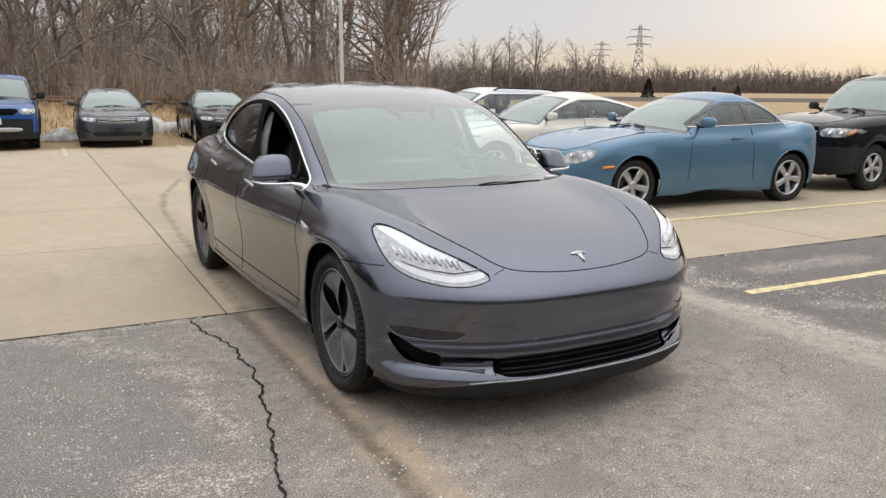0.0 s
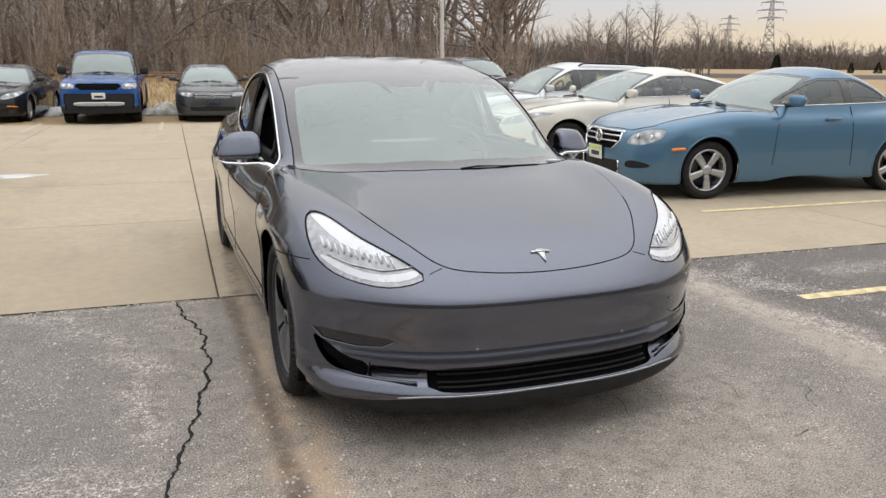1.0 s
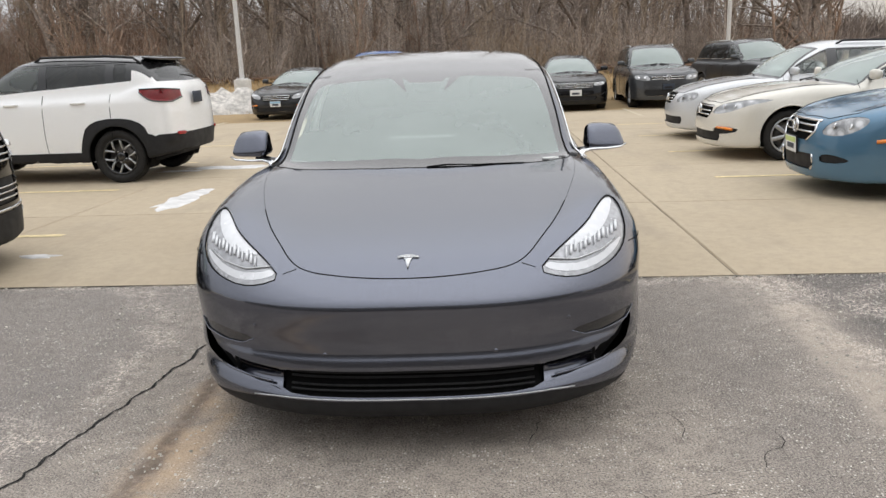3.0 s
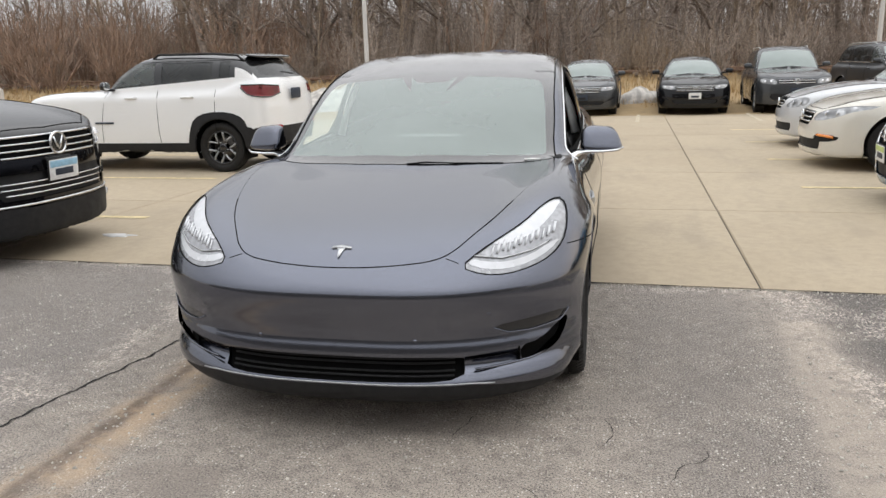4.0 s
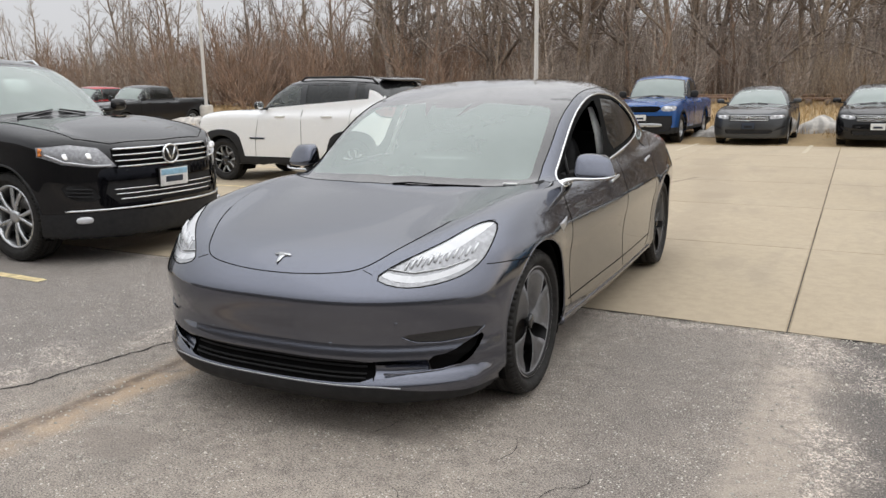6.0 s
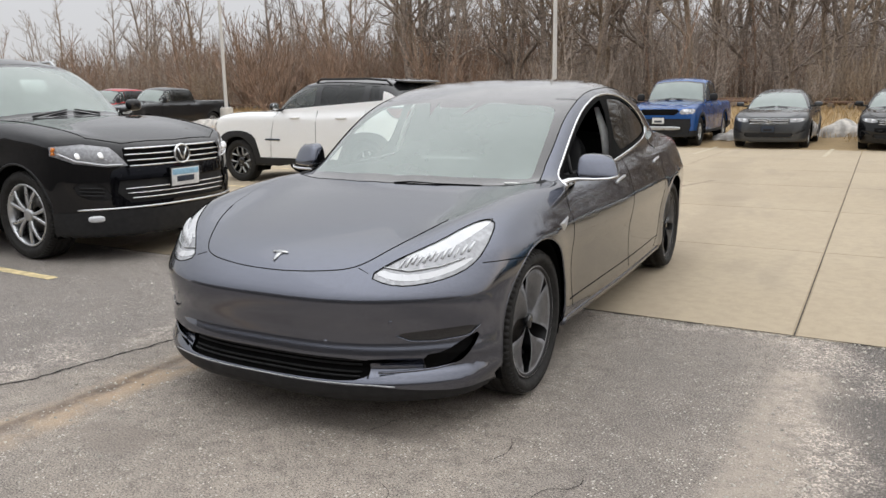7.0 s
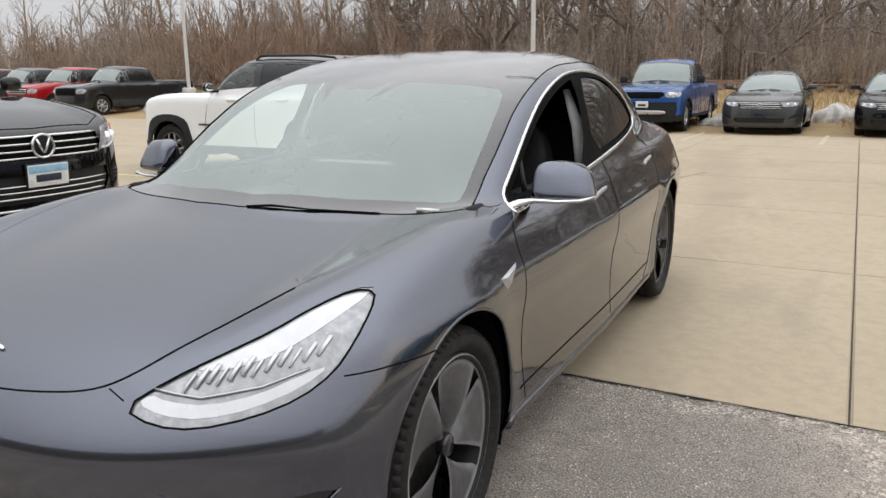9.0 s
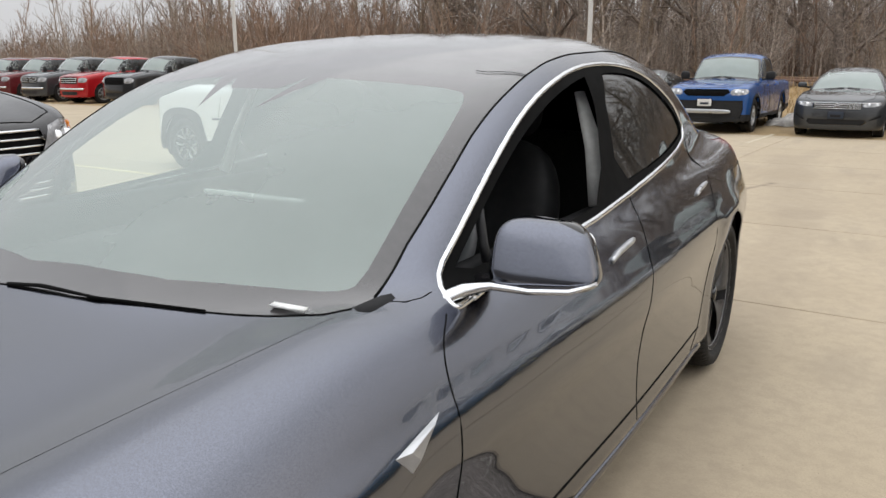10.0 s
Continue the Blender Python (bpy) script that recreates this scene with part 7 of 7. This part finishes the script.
tagged(blades(26000, (-40, 17, 20.4, 33), 0.36, 31), "tall dry straw-coloured grass on the bank", "grass", kind="stuff")


# ---- poles, rail, snow, towers ----
def light_pole(x, y):
    p = tagged(new("light_pole"), "white painted steel light pole on a concrete pier", "light pole", "light poles")
    part("pier", moved(lathe([(0, 0.30), (0.88, 0.30), (0.92, 0.27), (0.92, 0.0)], 28), pose(0, 0, -0.1, 0, -90, 0)), M["pier"], p)
    part("base_plate", box_bm(0.34, 0.34, 0.03, (0, 0, 0.835), 0.006), M["pole"], p)
    part("shaft", moved(lathe([(0.84, 0.085), (1.0, 0.082), (10.5, 0.052)], 20), pose(0, 0, 0, 0, -90, 0)), M["pole"], p)
    for k in range(4):
        part("bolt", moved(lathe([(0, 0.016), (0.05, 0.016), (0.055, 0.001)], 8), pose(0.13 * (-1) ** k, 0.13 * (-1) ** (k // 2), 0.845, 0, -90, 0)), M["steel"], p)
    part("lamp_arm", sweep([(0, 0, 10.3), (0.4, 0, 10.5), (0.9, 0, 10.55)], 0.04, 8), M["pole"], p)
    part("lamp_head", moved(blob((0.6, 0.32, 0.14), 3.4), pose(1.1, 0, 10.52)), M["pole"], p)
    p.matrix_world = Matrix.Translation((x, y, rise(x, y)))


for q in ((-8.76, 24.1), (-24.6, 23.3), (9.24, 28.6)):
    light_pole(*q)


def heap(x, y, sx, sy, h, seed, mat, label, ground=rise):
    """A flat-bottomed lump of old snow."""
    bm = bmesh.new()
    rings = []
    n = 28
    for j, t in enumerate(np.linspace(1, 0.08, 8)):
        row = []
        for i in range(n):
            a = math.tau * i / n
            w = 1 + 0.6 * noise.noise((math.cos(a) * 1.3 + seed, math.sin(a) * 1.3, seed * 0.7)) + 0.5 * noise.noise((math.cos(a) * 4 + seed, math.sin(a) * 4, j * 0.2))
            px, py = x + math.cos(a) * sx * t * w, y + math.sin(a) * sy * t * w
            z = ground(px, py) + h * (1 - t * t) * (0.8 + 0.5 * noise.noise((px * 2.1, py * 2.1, seed))) + (-0.01 if j == 0 else 0.004)
            row.append(bm.verts.new((px, py, z)))
        rings.append(row)
    for a, b in zip(rings, rings[1:]):
        for i in range(n):
            bm.faces.new((a[i], a[(i + 1) % n], b[(i + 1) % n], b[i]))
    bm.faces.new(rings[-1])
    ob = part("snow_patch", bm, mat, None)
    return tagged(ob, label, "snow", "snow patches")


def paved(x, y):
    return fall(y)


heap(-3.2, 4.9, 0.20, 0.72, 0.012, 1.3, M["snow"], "thin melting snow strip on the concrete", paved)
heap(-3.6, 7.75, 0.55, 0.20, 0.015, 2.1, M["snow"], "thin melting snow patch on the concrete", paved)
heap(-4.3, 7.45, 0.30, 0.10, 0.012, 5.1, M["snow"], "thin melting snow patch beside the white SUV", paved)
heap(-3.3, 2.35, 0.16, 0.07, 0.008, 2.7, M["snow"], "small scrap of melting snow", paved)
heap(-8.5, 21.6, 2.0, 1.2, 0.75, 3.4, M["snow_dirty"], "dirty old snow heap round the light pole")
heap(0.95, 22.4, 0.75, 0.45, 0.50, 4.2, M["snow_dirty"], "dirty snow heap on the grass edge")
heap(-4.6, 20.8, 0.9, 0.4, 0.28, 5.2, M["snow"], "old snow ridge on the grass edge")
heap(-1.9, 20.8, 0.6, 0.5, 0.45, 7.2, M["snow_dirty"], "dirty snow lump on the grass edge")
heap(-23.5, 21.2, 1.6, 0.6, 0.5, 6.2, M["snow_dirty"], "dirty old snow by the far light pole")


def railway():
    t = tagged(new("railway_track"), "rusty railway rails on sleepers along the bank", "railway")
    x0, x1, y = -70, 15, 30.6
    for dy in (0.0, 1.5):
        pts = [(x, y + dy, rise(x, y + dy) + 0.20) for x in np.linspace(x0, x1, 50)]
        part("rail", sweep(pts, 0.075, 6), M["rail"], t)
    tie = box_bm(0.22, 2.3, 0.16, bevel=0.01)
    first = part("sleeper", tie, M["bark_dark"], t)
    first.matrix_basis = Matrix.Translation((x0, y + 0.75, rise(x0, y + 0.75) + 0.06))
    for x in np.arange(x0 + 0.7, x1, 0.7):
        again(first, t, Matrix.Translation((x, y + 0.75, rise(x, y + 0.75) + 0.06)))


railway()


def pylon(x, y, h):
    t = tagged(new("pylon"), "grey steel lattice power pylon on the skyline", "pylon", "pylons")
    bm = bmesh.new()
    levels = [0, 0.18, 0.34, 0.48, 0.60, 0.70, 0.78, 0.85, 0.92, 1.0]

    def w(t_):
        return h * (0.095 * (1 - t_) ** 1.2 + 0.020)
    for a, b in zip(levels, levels[1:]):
        for k in range(4):
            def cn(t_, i):
                s = ((1, 1), (-1, 1), (-1, -1), (1, -1))[i % 4]
                return (s[0] * w(t_), s[1] * w(t_), h * t_)
            for p, q in ((cn(a, k), cn(b, k)), (cn(a, k), cn(b, k + 1)), (cn(a, k + 1), cn(b, k)), (cn(b, k), cn(b, k + 1))):
                sweep([p, q], 0.22, 4, bm=bm)
    part("lattice", bm, M["steel"], t, smooth=False)
    for z, L in ((0.72, 0.17), (0.83, 0.20), (0.94, 0.15)):
        arm = bmesh.new()
        for s in (1, -1):
            for dz in (0.0, 0.02):
                sweep([(0, s * 0.3, h * (z + dz)), (s * h * L, 0, h * z)], 0.24, 4, bm=arm)
            sweep([(s * h * L, 0, h * z), (s * h * L, 0, h * (z - 0.05))], 0.18, 4, bm=arm)
        part("cross_arm", arm, M["steel"], t, smooth=False)
    t.matrix_world = Matrix.Translation((x, y, rise(x, y))) @ Matrix.Rotation(-0.7, 4, "Z")


pylon(-1.98 + 0.649 * 560, -3.35 + 0.761 * 560, 44)
pylon(-1.98 + 0.614 * 740, -3.35 + 0.789 * 740, 44)


def cedar(x, y, h, seed):
    r = random.Random(seed)
    t = tagged(new("cedar_bush"), "dark evergreen cedar bush in the field", "evergreen", "cedar bushes")
    part("trunk", sweep([(0, 0, -0.2), (0, 0, h * 0.8)], [0.12, 0.03], 6), M["bark_dark"], t)
    v, f = [], []
    for _ in range(2600):
        z = h * (0.05 + 0.92 * r.random())
        rad = h * 0.36 * (1 - (z / h) ** 1.6) * r.random() ** 0.4 * (0.8 + 0.4 * noise.noise((z * 2, seed, 0.3)))
        a = r.random() * 6.28
        p = Vector((rad * math.cos(a), rad * math.sin(a), z))
        d = Vector((math.cos(a), math.sin(a), r.uniform(-0.1, 0.7))).normalized() * h * 0.07
        s = d.cross(Vector((r.gauss(0, 1), r.gauss(0, 1), r.gauss(0, 1)))).normalized() * h * 0.018
        b = len(v)
        v += [p - s, p + s, p + d]
        f.append((b, b + 1, b + 2))
    raw("crown", v, f, M["cedar"], t, smooth=False)
    t.matrix_world = Matrix.Translation((x, y, rise(x, y)))


cedar(-1.98 + 0.659 * 150, -3.35 + 0.752 * 150, 3.6, 1)
cedar(-1.98 + 0.715 * 210, -3.35 + 0.70 * 210, 2.6, 2)
cedar(-1.98 + 0.733 * 210, -3.35 + 0.68 * 210, 2.8, 3)
for k, (dx, dy, d) in enumerate(((0.845, 0.535, 34), (0.86, 0.51, 34.6))):
    st = tagged(new("marker_stake"), "thin dark stake in the field grass", "stake", "marker stakes")
    part("shaft", sweep([(0, 0, -0.2), (0.12 * (-1) ** k, 0, 1.25)], 0.03, 6), M["bark_dark"], st)
    st.matrix_world = Matrix.Translation((-1.98 + dx * d, -3.35 + dy * d, rise(-1.98 + dx * d, -3.35 + dy * d)))


def crumbs(count, runs, seed, big):
    """Loose chips of concrete and stone lying on the asphalt."""
    r = random.Random(seed)
    v, f = [], []
    for _ in range(count):
        ax, ay, bx, by, w = r.choice(runs)
        t = r.random()
        x, y = ax + (bx - ax) * t + r.gauss(0, w), min(APRON - 0.03, ay + (by - ay) * t + r.gauss(0, w))
        s = big * r.uniform(0.25, 1.0) ** 2 + 0.0022
        b, a0 = len(v), r.random() * 6.28
        for k in range(5):
            q = s * r.uniform(0.6, 1.2)
            v.append((x + q * math.cos(a0 + k * 1.257), y + q * math.sin(a0 + k * 1.257), 0.0005))
        for k in range(4):
            q = s * r.uniform(0.35, 0.8)
            v.append((x + q * math.cos(a0 + k * 1.57), y + q * math.sin(a0 + k * 1.57), s * r.uniform(0.5, 0.9)))
        for k in range(5):
            f.append((b + k, b + (k + 1) % 5, b + 5 + k % 4))
        for k in range(4):
            f.append((b + 5 + k, b + (k + 1) % 5, b + 5 + (k + 1) % 4))
        f.append((b + 5, b + 6, b + 7, b + 8))
    return raw("loose_chips", v, f, M["chips"], None, smooth=False)


tagged(crumbs(2600, ((1.9, 1.4, 2.5, 0.6, 0.16), (2.3, 1.0, 2.9, 0.1, 0.16), (2.05, 0.4, 1.85, -0.8, 0.18), (2.9, 0.0, 3.6, -0.7, 0.2), (-1.75, 1.2, -1.6, 0.4, 0.25), (-2.2, 0.5, -1.8, -0.6, 0.3),
                    (0.3, 1.41, 3.6, 1.42, 0.02), (-4.2, 1.41, -1.2, 1.42, 0.02), (-0.95, 0.6, -0.85, -2.4, 0.12), (-2.5, -1.0, 2.6, -2.2, 0.8)), 77, 0.008),
       "pale loose stone chips scattered on the asphalt", "gravel", kind="stuff")

slabs()
